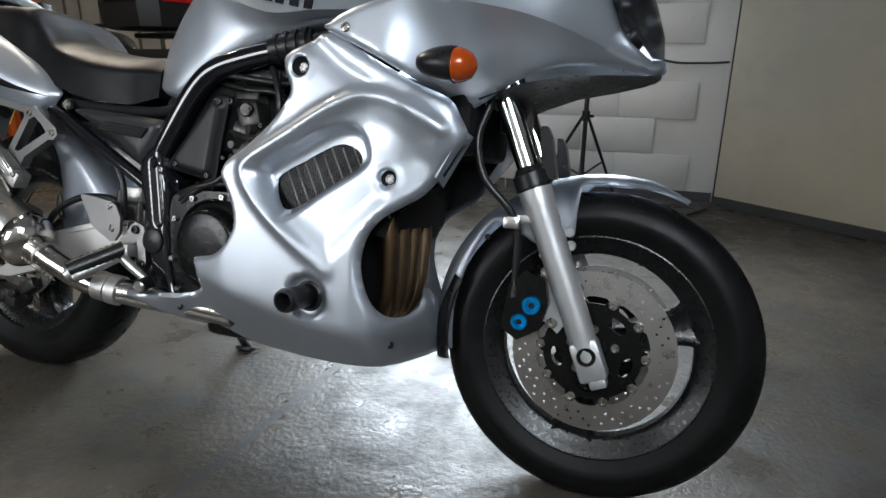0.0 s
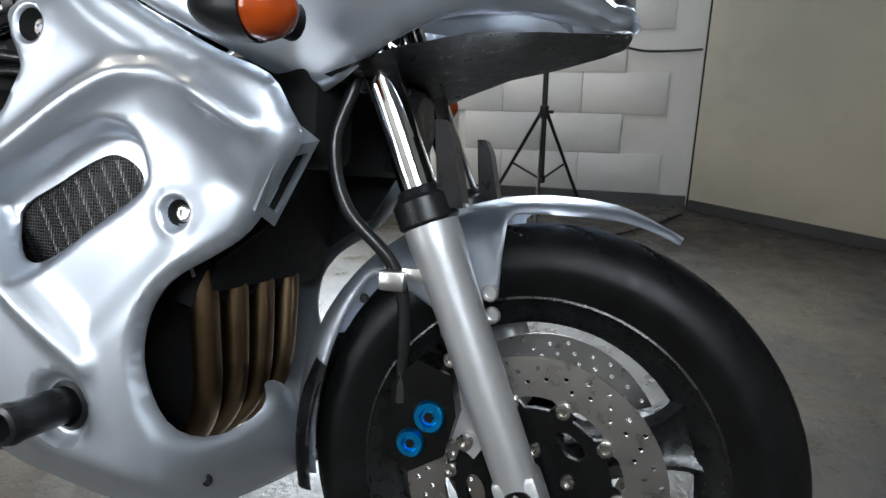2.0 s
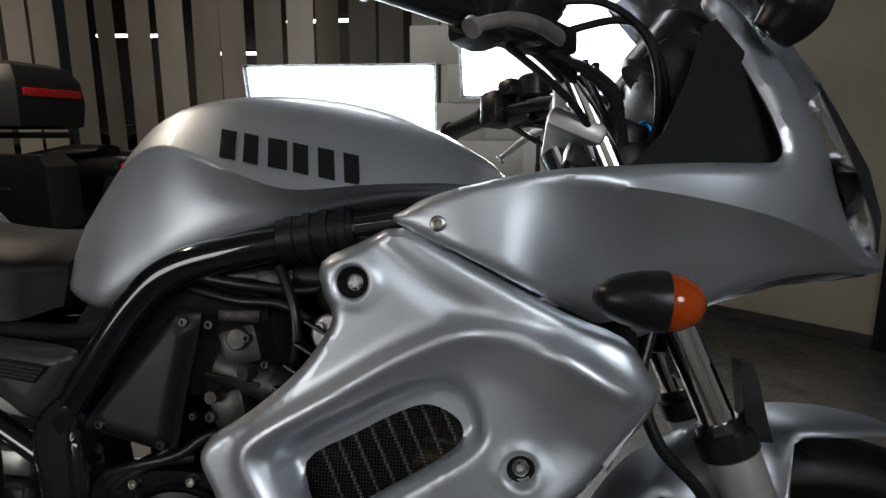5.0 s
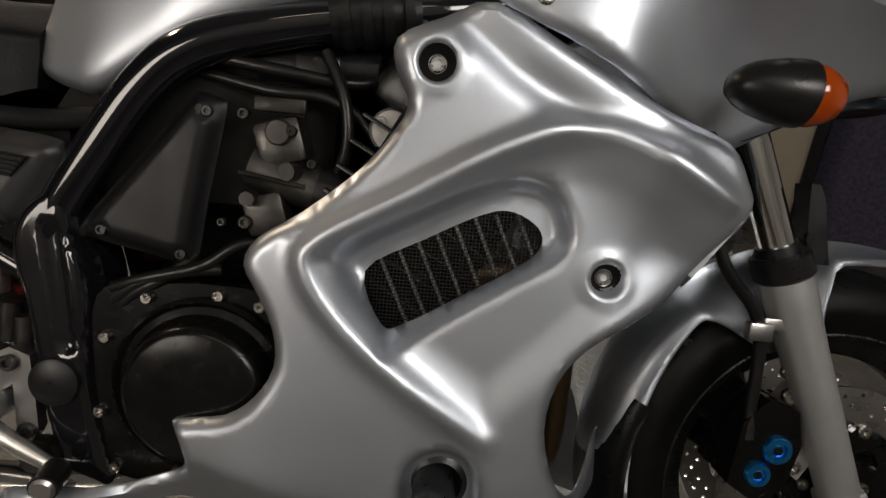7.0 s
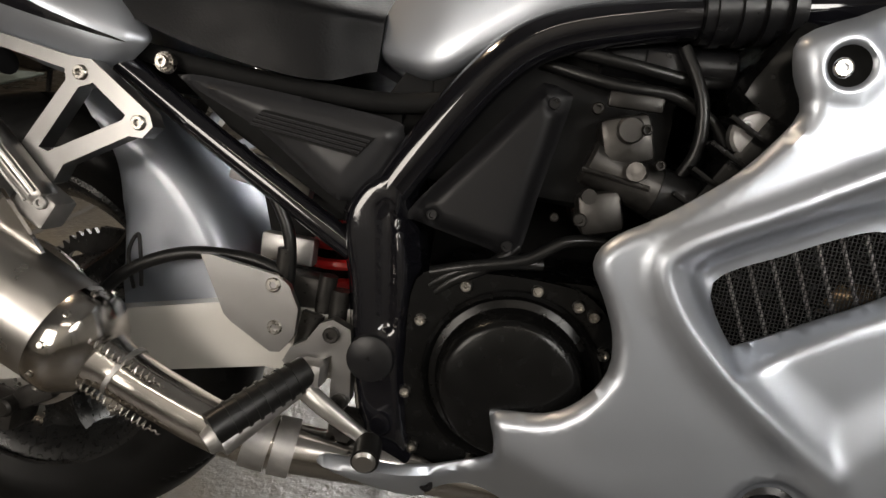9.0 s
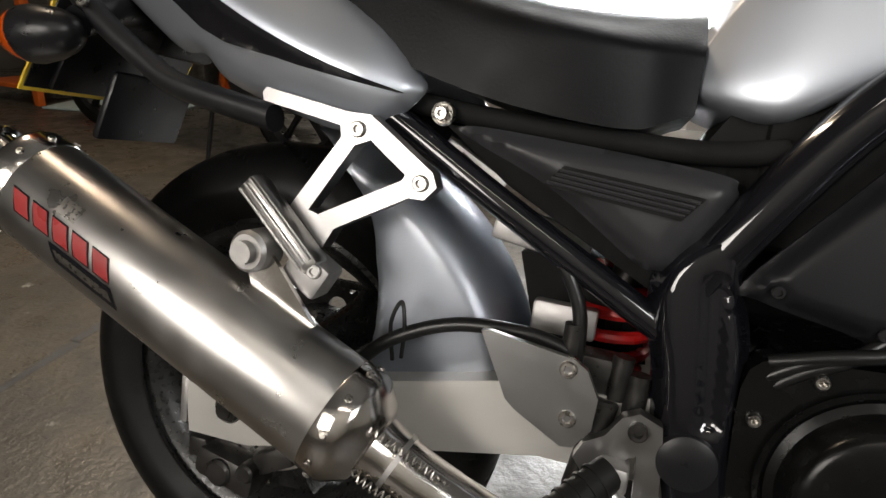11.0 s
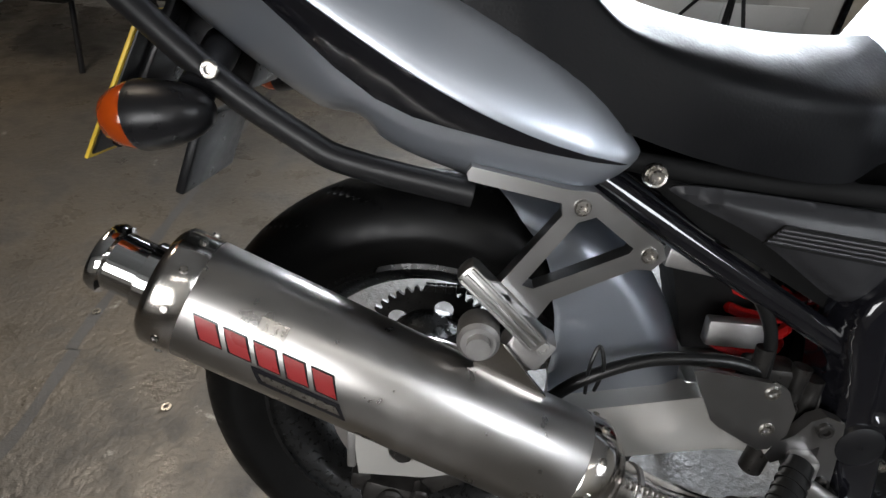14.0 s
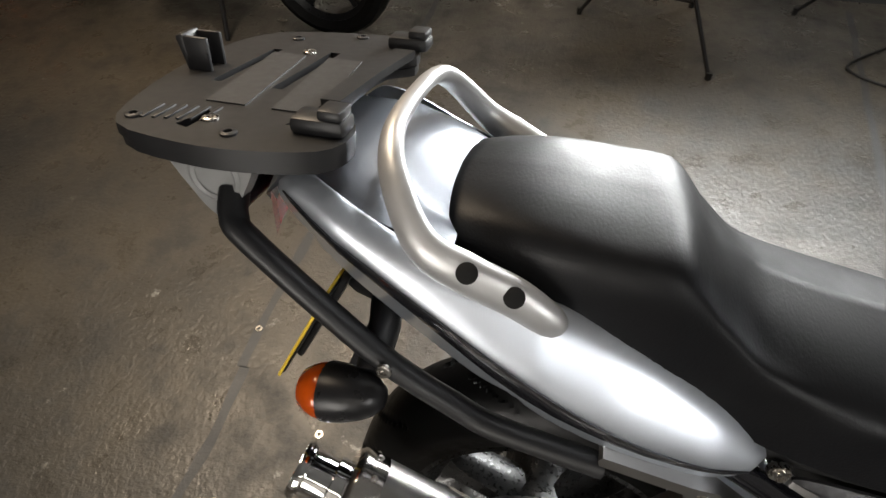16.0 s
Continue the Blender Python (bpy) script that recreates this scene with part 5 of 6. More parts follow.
for p in ((0.621, 0.716), (0.512, 0.580), (0.598, 0.560)):
    part("cover_screw", bolt((p[0], -0.143, p[1]), 0.0065, 0.004, 10), BLACK, acp)

# engine
eng = group_part("engine", "black four cylinder engine with grimy carburettors")
sub("crankcase", loft([[(x, y, z) for x, z in ((0.49, 0.29), (0.53, 0.25), (0.78, 0.25), (0.92, 0.30), (0.95, 0.40), (0.86, 0.50), (0.70, 0.53), (0.53, 0.52), (0.49, 0.45))] for y in (-0.125, 0.125)]), ENGINE_BLACK, eng)
sub("cylinder_block", box((0.845, 0, 0.60), (0.17, 0.32, 0.24), 0.012, (0, 28, 0)), ENGINE_BLACK, eng)
sub("cylinder_head", box((0.895, 0, 0.745), (0.19, 0.33, 0.10), 0.02, (0, 28, 0)), ENGINE_BLACK, eng)
for k in range(7):
    sub("fin", box((0.80 + 0.012 * k, 0, 0.52 + 0.027 * k), (0.19, 0.335, 0.005), 0.001, (0, 28, 0)), ENGINE_BLACK, eng)
CL = [(0.505, 0.505), (0.56, 0.522), (0.64, 0.528), (0.70, 0.518), (0.735, 0.470), (0.730, 0.39), (0.690, 0.325), (0.620, 0.296), (0.540, 0.296), (0.512, 0.33), (0.505, 0.41)]
cl_out = [tuple(q.to_2d()) for q in spline([(a, b, 0) for a, b in CL], 4, True)]
sub("clutch_flange", plate(cl_out, -0.140, -0.10, (), 0.004), ENGINE_BLACK, eng)
sub("clutch_cover", lathe([(0.0, -0.0400), (0.040, -0.0395), (0.067, -0.0385), (0.074, -0.036), (0.078, -0.030), (0.081, -0.012), (0.084, -0.007), (0.092, -0.004), (0.092, 0.02)], (0.627, -0.142, 0.412), 56), ENGINE_BLACK, eng, "gloss black round clutch cover")
sub("clutch_ring", lathe([(0.097, 0.004), (0.101, -0.006), (0.097, -0.010), (0.092, -0.004)], (0.627, -0.140, 0.412), 56), ENGINE_BLACK, eng)
for p in ((0.517, 0.460), (0.562, 0.508), (0.640, 0.517), (0.686, 0.508), (0.512, 0.372), (0.530, 0.306), (0.722, 0.46), (0.704, 0.50), (0.60, 0.305)):
    sub("cover_bolt", bolt((p[0], -0.140, p[1]), 0.0068, 0.007, 12), ZINC, eng)
for k in range(4):
    y = -0.128 + 0.085 * k
    sub("carburettor", join(cyl((0.665, y, 0.665), (0.745, y, 0.640), 0.026, n=18, bev=0.004), box((0.700, y, 0.690), (0.052, 0.048, 0.05), 0.008, (0, -17, 0)), box((0.688, y, 0.612), (0.046, 0.046, 0.045), 0.008, (0, -17, 0)),
                           cyl((0.70, y - 0.012, 0.70), (0.70, y - 0.032, 0.70), 0.014, n=14, bev=0.002), cyl((0.672, y - 0.01, 0.628), (0.672, y - 0.036, 0.628), 0.008, n=10), cyl((0.718, y - 0.02, 0.66), (0.712, y - 0.036, 0.66), 0.010, n=10)), CARB, eng, "grimy cast carburettor")
    sub("inlet_rubber", tube([(0.740, y, 0.642), (0.785, y, 0.632)], [0.028, 0.030], 16, smooth=False), HOSE, eng)
for p, r in (((0.664, -0.156, 0.716), 0.008), ((0.715, -0.158, 0.702), 0.007), ((0.668, -0.150, 0.602), 0.009), ((0.736, -0.150, 0.67), 0.007), ((0.642, -0.146, 0.60), 0.006)):
    sub("carburettor_screw", bolt(p, r * 0.8, 0.006, 12), GREASE, eng)
sub("throttle_linkage", box((0.700, -0.152, 0.728), (0.055, 0.008, 0.016), 0.003), GREASE, eng)
sub("choke_rod", cyl((0.66, -0.154, 0.655), (0.73, -0.154, 0.645), 0.0028, n=8), GREASE, eng)
sub("cam_plate", join(cyl((0.818, -0.140, 0.712), (0.818, -0.158, 0.712), 0.024, n=28, bev=0.003), bolt((0.806, -0.158, 0.720), 0.006, 0.005, 10)), ALU_ROUGH, eng, "bright engine side plate")
hoses = [[(0.52, -0.135, 0.515), (0.56, -0.142, 0.530), (0.62, -0.142, 0.548), (0.66, -0.14, 0.575), (0.70, -0.13, 0.58)],
         [(0.515, -0.132, 0.495), (0.55, -0.140, 0.522), (0.60, -0.142, 0.540), (0.64, -0.135, 0.545)],
         [(0.512, -0.128, 0.475), (0.545, -0.138, 0.510), (0.58, -0.14, 0.532), (0.61, -0.13, 0.56)],
         [(0.62, -0.128, 0.775), (0.70, -0.132, 0.765), (0.77, -0.12, 0.760), (0.82, -0.10, 0.775)],
         [(0.60, -0.110, 0.760), (0.68, -0.125, 0.745), (0.75, -0.125, 0.740), (0.80, -0.128, 0.70), (0.79, -0.12, 0.64)],
         [(0.74, -0.13, 0.79), (0.765, -0.142, 0.74), (0.770, -0.142, 0.69), (0.755, -0.13, 0.65)]]
for h in hoses:
    sub("hose", tube(h, 0.0068, 10, 6), HOSE, eng)
sub("ignition_coil", join(cyl((0.66, -0.10, 0.775), (0.80, -0.10, 0.778), 0.022, n=16, bev=0.004), box((0.73, -0.10, 0.772), (0.05, 0.05, 0.03), 0.004)), BLACK, eng)
sub("oil_pan", box((0.72, 0.0, 0.235), (0.30, 0.20, 0.07), 0.02), ENGINE_BLACK, eng)

sub("inner_shield", box((0.70, 0.06, 0.60), (0.42, 0.012, 0.42), 0.004), MATTE, moto, "black inner heat shield")
# exhaust
ex = group_part("exhaust", "steel exhaust with a large brushed silencer")
MA, MB = Vector((-0.292, -0.205, 0.562)), Vector((0.150, -0.200, 0.372))
AX = (MB - MA).normalized()
SD = Vector((0, -1, 0))
SD = (SD - AX * SD.dot(AX)).normalized()
UPV = SD.cross(AX)
if UPV.z < 0:
    UPV = -UPV


def muff(u, ang, r=1.0):
    """Point on the silencer: u metres along it, ang round it from the outer side upwards."""
    return MA + AX * u + r * (0.056 * math.cos(ang) * SD + 0.0645 * math.sin(ang) * UPV)


LN = (MB - MA).length


def sleeve(rows, n=44):
    return loft([[muff(u, 2 * math.pi * j / n, r) for j in range(n)] for u, r in rows])


sil = sub("silencer_sleeve", sleeve([(0.0, 0.97), (0.006, 1.0), (LN - 0.006, 1.0), (LN, 0.97)]), STEEL, ex, "brushed steel silencer sleeve")
sub("rear_cap", sleeve([(-0.012, 0.40), (-0.012, 0.90), (-0.006, 1.0), (-0.002, 1.015), (0.026, 1.015), (0.028, 0.99)]), PIPE, ex, "polished end cap band")
sub("front_cap", sleeve([(LN + 0.030, 0.50), (LN + 0.024, 0.72), (LN + 0.004, 0.97), (LN - 0.002, 1.015), (LN - 0.026, 1.015), (LN - 0.028, 0.99)]), PIPE, ex)
for u in (0.013, LN - 0.013):
    for k in range(10):
        a = 2 * math.pi * k / 10 + 0.2
        p = muff(u, a, 1.012)
        sub("rivet", bolt(p, 0.0042, 0.0028, 8, p - (MA + AX * u), False), ZINC, ex)
T0 = MA - AX * 0.008
tip = []
for h, r in ((0.0, 0.036), (0.02, 0.036), (0.022, 0.031), (0.052, 0.031), (0.054, 0.036), (0.060, 0.037), (0.066, 0.034), (0.066, 0.028), (0.03, 0.0275), (0.0, 0.027)):
    tip.append([T0 - AX * h + r * (math.cos(a) * SD + math.sin(a) * UPV) for a in (2 * math.pi * j / 32 for j in range(32))])
sub("outlet", loft(tip, True, True), CHROME, ex, "chrome silencer outlet")
sub("outlet_core", cyl(T0 - AX * 0.028, T0 - AX * 0.03, 0.027, n=20), HOSE, ex)
sub("link_pipe", tube([MB + AX * 0.01, MB + AX * 0.045, (0.245, -0.196, 0.330), (0.33, -0.184, 0.298), (0.43, -0.158, 0.282), (0.56, -0.118, 0.268), (0.72, -0.09, 0.25)], [0.040, 0.030, 0.0285, 0.0285, 0.0285, 0.0285, 0.0285], 28, 8), PIPE, ex, "bright bent link pipe")
sub("pipe_band", tube([(0.198, -0.199, 0.352), (0.203, -0.199, 0.3495)], 0.0315, 24, smooth=False), ALU_ROUGH, ex)
sub("pipe_band", tube([(0.345, -0.181, 0.2955), (0.372, -0.175, 0.290)], 0.0325, 24, smooth=False), ALU_ROUGH, ex)
sub("pipe_clamp", tube([(0.375, -0.174, 0.2895), (0.398, -0.168, 0.286)], 0.0335, 24, smooth=False), ALU_ROUGH, ex)
for k, dz in ((0, 0.030), (1, -0.026)):
    a, b = Vector((0.158, -0.232, 0.372 + dz)), Vector((0.262, -0.222, 0.325 + dz))
    pts = []
    for i in range(97):
        f = i / 96
        ph = f * 16 * 2 * math.pi
        c = a + (b - a) * f
        rr = 0.0042 if 0.12 < f < 0.88 else 0.001
        pts.append(c + rr * (math.cos(ph) * Vector((0, 1, 0)) + math.sin(ph) * Vector((0.4, 0, 0.9))))
    sub("retaining_spring", tube(pts, 0.0011, 6, smooth=False), ZINC, ex)


def on_sleeve(rows, lift):
    """A thin decal on the silencer from rows of (u, low angle, high angle)."""
    rings = []
    for u, lo, hi in rows:
        rings.append([muff(u, lo + (hi - lo) * j / 4, 1 + lift) for j in range(5)])
    b = loft(rings, False, False)
    return b


def slant(u0, u1, lo, hi, lean, lift):
    rows = []
    b = bmesh.new()
    g = [[b.verts.new(muff(u0 + (u1 - u0) * i / 3 + lean * (j / 4 - 0.5), lo + (hi - lo) * j / 4, 1 + lift)) for j in range(5)] for i in range(4)]
    for i in range(3):
        for j in range(4):
            b.faces.new((g[i][j], g[i + 1][j], g[i + 1][j + 1], g[i][j + 1]))
    return b


for k in range(5):
    u = 0.046 + k * 0.0298
    for grow, lift, mm, nm, lb in ((0.0018, 0.010, STRIPE, "bar_shadow", "black decal outline"), (0.0, 0.018, RED_DULL, "red_bar", "red decal bar")):
        ga = grow * 14
        part(nm, slant(u - grow, u + 0.021 + grow, -0.02 - ga, 0.30 + ga, -0.014, lift), mm, sil, lb)
part("decal_ground", slant(0.112, 0.205, -0.40, -0.09, -0.014, 0.010), STRIPE, sil, "black decal ground")
part("pale_bar", slant(0.118, 0.200, -0.31, -0.17, -0.008, 0.018), ZINC, sil, "pale decal bar")

part("emblem", slant(0.096, 0.124, 0.40, 0.70, 0.0, 0.014), ZINC, sil, "small plain grey emblem decal")

# swingarm, hugger, rear wheel
SW = [(-0.128, 0.338), (-0.06, 0.352), (0.10, 0.384), (0.30, 0.436), (0.44, 0.450), (0.46, 0.36), (0.33, 0.357), (0.10, 0.300), (-0.03, 0.262), (-0.118, 0.258)]
for sgn in (-1, 1):
    b = plate(SW, -0.122, -0.086, [ring2((-0.060, 0.304), 0.020, 16)], 0.004)
    lip = plate([(-0.02, 0.347), (0.10, 0.373), (0.30, 0.425), (0.40, 0.436), (0.40, 0.444), (0.30, 0.437), (0.10, 0.385), (-0.02, 0.358)], -0.128, -0.120, (), 0.003)
    sub("swingarm_lip", lip if sgn < 0 else mirrored(lip), SWING_PAINT, moto)
    sub("swingarm", b if sgn < 0 else mirrored(b), SWING_PAINT, moto, "pale silver box swingarm")
sub("swingarm_bridge", box((0.33, 0, 0.40), (0.10, 0.20, 0.075), 0.01), ALU, moto)
sub("chain_adjuster", box((-0.128, -0.104, 0.302), (0.012, 0.038, 0.070), 0.003), ALU_ROUGH, moto)
sub("rear_axle_nut", join(cyl((-0.060, -0.126, 0.304), (-0.060, -0.10, 0.304), 0.017, n=6), cyl((-0.060, -0.134, 0.304), (-0.060, -0.12, 0.304), 0.010, n=14)), GREASE, moto)
rw = group_part("rear_wheel", "black rear wheel with a wide tyre")
sub("tyre", tyre_mesh(RW, 0.320, 0.216, 0.078, 420, 20, 1.6), RUBBER, rw, "wide black road tyre with curved grooves", 30)
sub("rim", rim_mesh(RW, 0.216, 0.062, 0.178), RIM, rw)
for a in (40, 160, 280):
    sub("spoke", spoke(RW, radians(a), 0.045, 0.184, 0.030, 0.036, 0.040, 0.026), RIM, rw)
sub("hub", lathe([(0.0, -0.075), (0.055, -0.075), (0.070, -0.05), (0.060, 0.0), (0.075, 0.05), (0.075, 0.085), (0, 0.085)], RW, 36), RIM, rw)
sub("brake_disc", disc_mesh(RW, 0.122, 0.078, -0.074, 0.005, (0.092, 0.102, 0.112), 48, 8, -0.005), DISC, rw, "drilled rear brake disc")
spk = []
for i in range(46 * 4):
    a = 2 * math.pi * i / (46 * 4)
    r = 0.108 + (0.006 if i % 4 in (1, 2) else -0.003)
    spk.append((RW[0] + r * math.cos(a), RW[2] + r * math.sin(a)))
sub("sprocket", plate(spk, 0.088, 0.095, [ring2((RW[0] + 0.075 * math.cos(t), RW[2] + 0.075 * math.sin(t)), 0.016, 12) for t in (0.3 + 2 * math.pi * k / 6 for k in range(6))], 0), GREASE, rw, "toothed rear sprocket")
link = join(box((0, -0.005, 0), (0.0155, 0.002, 0.012), 0.001), box((0, 0.005, 0), (0.0155, 0.002, 0.012), 0.001), cyl((0, -0.007, 0), (0, 0.007, 0), 0.0042, n=8))
lk = sub("chain_link", link, GREASE, moto)
first = True
for k in range(34):
    for (x0, z0), (x1, z1) in (((-0.050, 0.436), (0.47, 0.448)),):
        f = k / 33
        if first:
            lk.matrix_local = pose(x0, 0.091, z0)
            first = False
            continue
        o = new("chain_link", lk.data)
        o.parent = moto
        o.matrix_local = pose(x0 + (x1 - x0) * f, 0.091, z0 + (z1 - z0) * f, 0, -2.5, 0)


HUG = [(6, 0.185), (20, 0.183), (30, 0.174), (36, 0.160), (53, 0.108), (63, 0.066), (70, 0.046), (78, 0.016), (80, 0.010)]  # angle, depth of the side


def hugger():
    """A rounded crown over the tyre with flat sides that taper to a point behind."""
    rings = []
    for k in range(49):
        a = radians(6 + 74 * k / 48)
        deep = lerp_table(HUG, 6 + 74 * k / 48)[0]
        crown = min(0.045, deep)
        row = []
        for j in range(33):
            s = j / 16 - 1
            u = abs(s)
            if u < 0.5:
                th = u * math.pi
                y, r = 0.094 * math.sin(th), 0.357 - crown * (1 - math.cos(th))
            else:
                y, r = 0.094 - 0.006 * (u - 0.5), 0.357 - crown - (deep - crown) * (u - 0.5) * 2
            row.append((RW[0] + r * math.cos(a), y if s > 0 else -y, RW[2] + r * math.sin(a)))
        rings.append(row)
    b = loft(rings, False, False)
    bmesh.ops.solidify(b, geom=b.faces[:], thickness=0.003)
    return b


sub("hugger", hugger(), SILVER, moto, "silver rear hugger over the tyre", 60)
sub("rear_caliper", join(box((-0.070, -0.085, 0.205), (0.095, 0.055, 0.045), 0.012, (0, 10, 0)), cyl((-0.075, -0.118, 0.205), (-0.075, -0.09, 0.205), 0.019, n=20, bev=0.004), cyl((-0.035, -0.116, 0.215), (-0.035, -0.09, 0.215), 0.013, n=16, bev=0.003),
                         box((-0.005, -0.09, 0.235), (0.06, 0.02, 0.03), 0.006, (0, -30, 0)), box((-0.118, -0.09, 0.225), (0.03, 0.03, 0.03), 0.006)), GREASE, moto, "grimy cast rear brake caliper")
sub("rear_brake_hose", tube([(0.07, -0.10, 0.345), (0.105, -0.125, 0.400), (0.15, -0.132, 0.448), (0.22, -0.132, 0.482), (0.30, -0.132, 0.490), (0.345, -0.13, 0.480)], 0.008, 12), HOSE, moto, "black rear brake hose")
sub("hose_clip", tube([(0.155, -0.128, 0.425), (0.152, -0.138, 0.47), (0.160, -0.134, 0.495), (0.168, -0.138, 0.47), (0.165, -0.128, 0.43)], 0.0024, 8), HOSE, moto)
sub("drain_hose", tube([(0.27, -0.115, 0.615), (0.31, -0.126, 0.585), (0.345, -0.128, 0.53), (0.352, -0.126, 0.47), (0.35, -0.12, 0.43)], 0.0075, 10), HOSE, moto)
sub("inner_mudguard", plate([(0.262, 0.555), (0.33, 0.568), (0.40, 0.535), (0.425, 0.45), (0.30, 0.435)], -0.020, 0.060, (), 0.004), MATTE, moto, "black inner mudguard ahead of the rear tyre")
sub("shock_absorber", cyl((0.36, 0, 0.36), (0.40, 0, 0.60), 0.022, n=16), GREASE, moto)
pts = []
for i in range(101):
    f = i / 100
    ph = f * 6.5 * 2 * math.pi
    pts.append((0.365 + 0.03 * f + 0.042 * math.cos(ph), -0.01 + 0.042 * math.sin(ph), 0.385 + 0.17 * f))
sub("shock_spring", tube(pts, 0.0075, 8, smooth=False), RED_PAINT, moto, "red shock spring")
sub("reservoir", join(box((0.37, -0.105, 0.455), (0.06, 0.04, 0.05), 0.008), cyl((0.345, -0.128, 0.475), (0.345, -0.128, 0.51), 0.010, n=12), cyl((0.415, -0.12, 0.40), (0.415, -0.12, 0.47), 0.012, n=12)), GREASE, moto)
sub("bright_bracket", join(box((0.29, -0.06, 0.585), (0.11, 0.02, 0.04), 0.004, (0, 8, 0)), box((0.33, -0.08, 0.50), (0.07, 0.02, 0.035), 0.004)), ALU_ROUGH, moto)

# rider's peg, heel plate, pedal
HP = [(0.258, 0.492), (0.268, 0.494), (0.352, 0.484), (0.366, 0.476), (0.380, 0.450), (0.379, 0.418), (0.364, 0.396), (0.352, 0.394), (0.302, 0.420), (0.292, 0.428)]
hp = sub("heel_plate", plate(HP, -0.162, -0.154, (), 0.0025), ALU_POLISHED, moto, "brushed aluminium heel plate")
for p in ((0.348, 0.473), (0.355, 0.424)):
    part("plate_bolt", join(bolt((p[0], -0.159, p[1]), 0.0088, 0.006, 14), lathe([(0.0088, 0.0), (0.0125, -0.001), (0.013, 0.003)], (p[0], -0.159, p[1]), 18)), ZINC, hp)
BR = [(0.405, 0.436), (0.420, 0.444), (0.442, 0.436), (0.446, 0.412), (0.452, 0.352), (0.446, 0.338), (0.432, 0.340), (0.428, 0.352), (0.424, 0.402), (0.398, 0.384), (0.376, 0.372), (0.366, 0.384), (0.374, 0.402), (0.392, 0.414)]
brk = sub("footrest_bracket", plate(BR, -0.156, -0.140, (), 0.003), ALU_POLISHED, moto, "bare aluminium footrest bracket")
for p in ((0.421, 0.427), (0.440, 0.350)):
    part("bracket_bolt", bolt((p[0], -0.156, p[1]), 0.0095, 0.007, 14), GREASE, brk)
peg = group_part("footrest", "rubber topped rider footrest")
sub("rubber", tube([(0.402, -0.168, 0.384), (0.336, -0.250, 0.334)], [0.018, 0.0195], 16, smooth=False, flat=0.8), HOSE, peg)
for k in range(7):
    f = 0.15 + 0.11 * k
    c = Vector((0.402, -0.168, 0.384)).lerp(Vector((0.336, -0.250, 0.334)), f)
    d = (Vector((0.336, -0.250, 0.334)) - Vector((0.402, -0.168, 0.384))).normalized()
    sub("rib", tube([c - d * 0.002, c + d * 0.002], 0.0205, 16, smooth=False, flat=0.8), HOSE, peg)
sub("peg_body", tube([(0.408, -0.160, 0.376), (0.344, -0.246, 0.318)], [0.011, 0.014], 12, smooth=False), ALU_ROUGH, peg)
sub("peg_end", cyl((0.340, -0.246, 0.326), (0.333, -0.254, 0.320), 0.017, 0.012, 14), ALU_ROUGH, peg)
sub("clevis", box((0.405, -0.160, 0.380), (0.03, 0.035, 0.03), 0.006), ALU_ROUGH, peg)
sub("brake_pedal", join(tube([(0.398, -0.172, 0.366), (0.43, -0.176, 0.348), (0.47, -0.178, 0.328), (0.488, -0.180, 0.320)], [0.013, 0.012, 0.009, 0.007], 12, flat=0.7), cyl((0.484, -0.170, 0.318), (0.490, -0.212, 0.312), 0.013, n=14, bev=0.003)), ALU, moto, "aluminium brake pedal")
sub("pedal_rubber", cyl((0.486, -0.178, 0.318), (0.490, -0.208, 0.313), 0.0155, n=14), HOSE, moto)
sub("linkage_nut", join(cyl((0.452, -0.15, 0.318), (0.452, -0.168, 0.318), 0.013, n=6), cyl((0.452, -0.14, 0.318), (0.452, -0.158, 0.318), 0.021, n=20)), GREASE, moto)
sub("master_cylinder", join(cyl((0.372, -0.128, 0.335), (0.388, -0.128, 0.44), 0.014, n=16, bev=0.003), cyl((0.395, -0.12, 0.44), (0.398, -0.12, 0.485), 0.011, n=14)), GREASE, moto)

# passenger peg hanger
HG = [(-0.008, 0.697), (-0.004, 0.703), (0.092, 0.688), (0.118, 0.688), (0.190, 0.640), (0.196, 0.626), (0.184, 0.612), (0.168, 0.612), (0.090, 0.568), (0.078, 0.545), (0.058, 0.538), (0.030, 0.556), (0.028, 0.572), (0.088, 0.662), (0.086, 0.674), (-0.006, 0.689)]
HH = [(0.121, 0.663), (0.162, 0.634), (0.159, 0.628), (0.070, 0.580), (0.058, 0.583), (0.104, 0.656)]
hg = sub("passenger_hanger", plate(HG, -0.174, -0.152, [HH], 0.004), ALU_POLISHED, moto, "polished aluminium passenger footrest hanger")
sub("passenger_hanger_far", mirrored(plate(HG, -0.174, -0.152, [HH], 0.004)), ALU, moto)
for p in ((0.106, 0.672), (0.179, 0.628)):
    part("hanger_bolt", join(bolt((p[0], -0.172, p[1]), 0.0085, 0.006, 14), lathe([(0.0085, 0), (0.0135, -0.002), (0.0145, 0.004)], (p[0], -0.172, p[1]), 18)), ZINC, hg)
pp = group_part("passenger_footrest", "folded aluminium passenger footrest")
m = Matrix.Translation((0.040, -0.188, 0.566)) @ pose(0, 0, 0, 0, 43, 0)
sub("peg_bar", moved(box((0, 0, 0), (0.118, 0.030, 0.026), 0.008), m), ALU, pp)
for k in range(3):
    sub("ridge", moved(box((-0.002, -0.016, -0.008 + 0.008 * k), (0.105, 0.004, 0.0035), 0.001), m), ALU_ROUGH, pp)
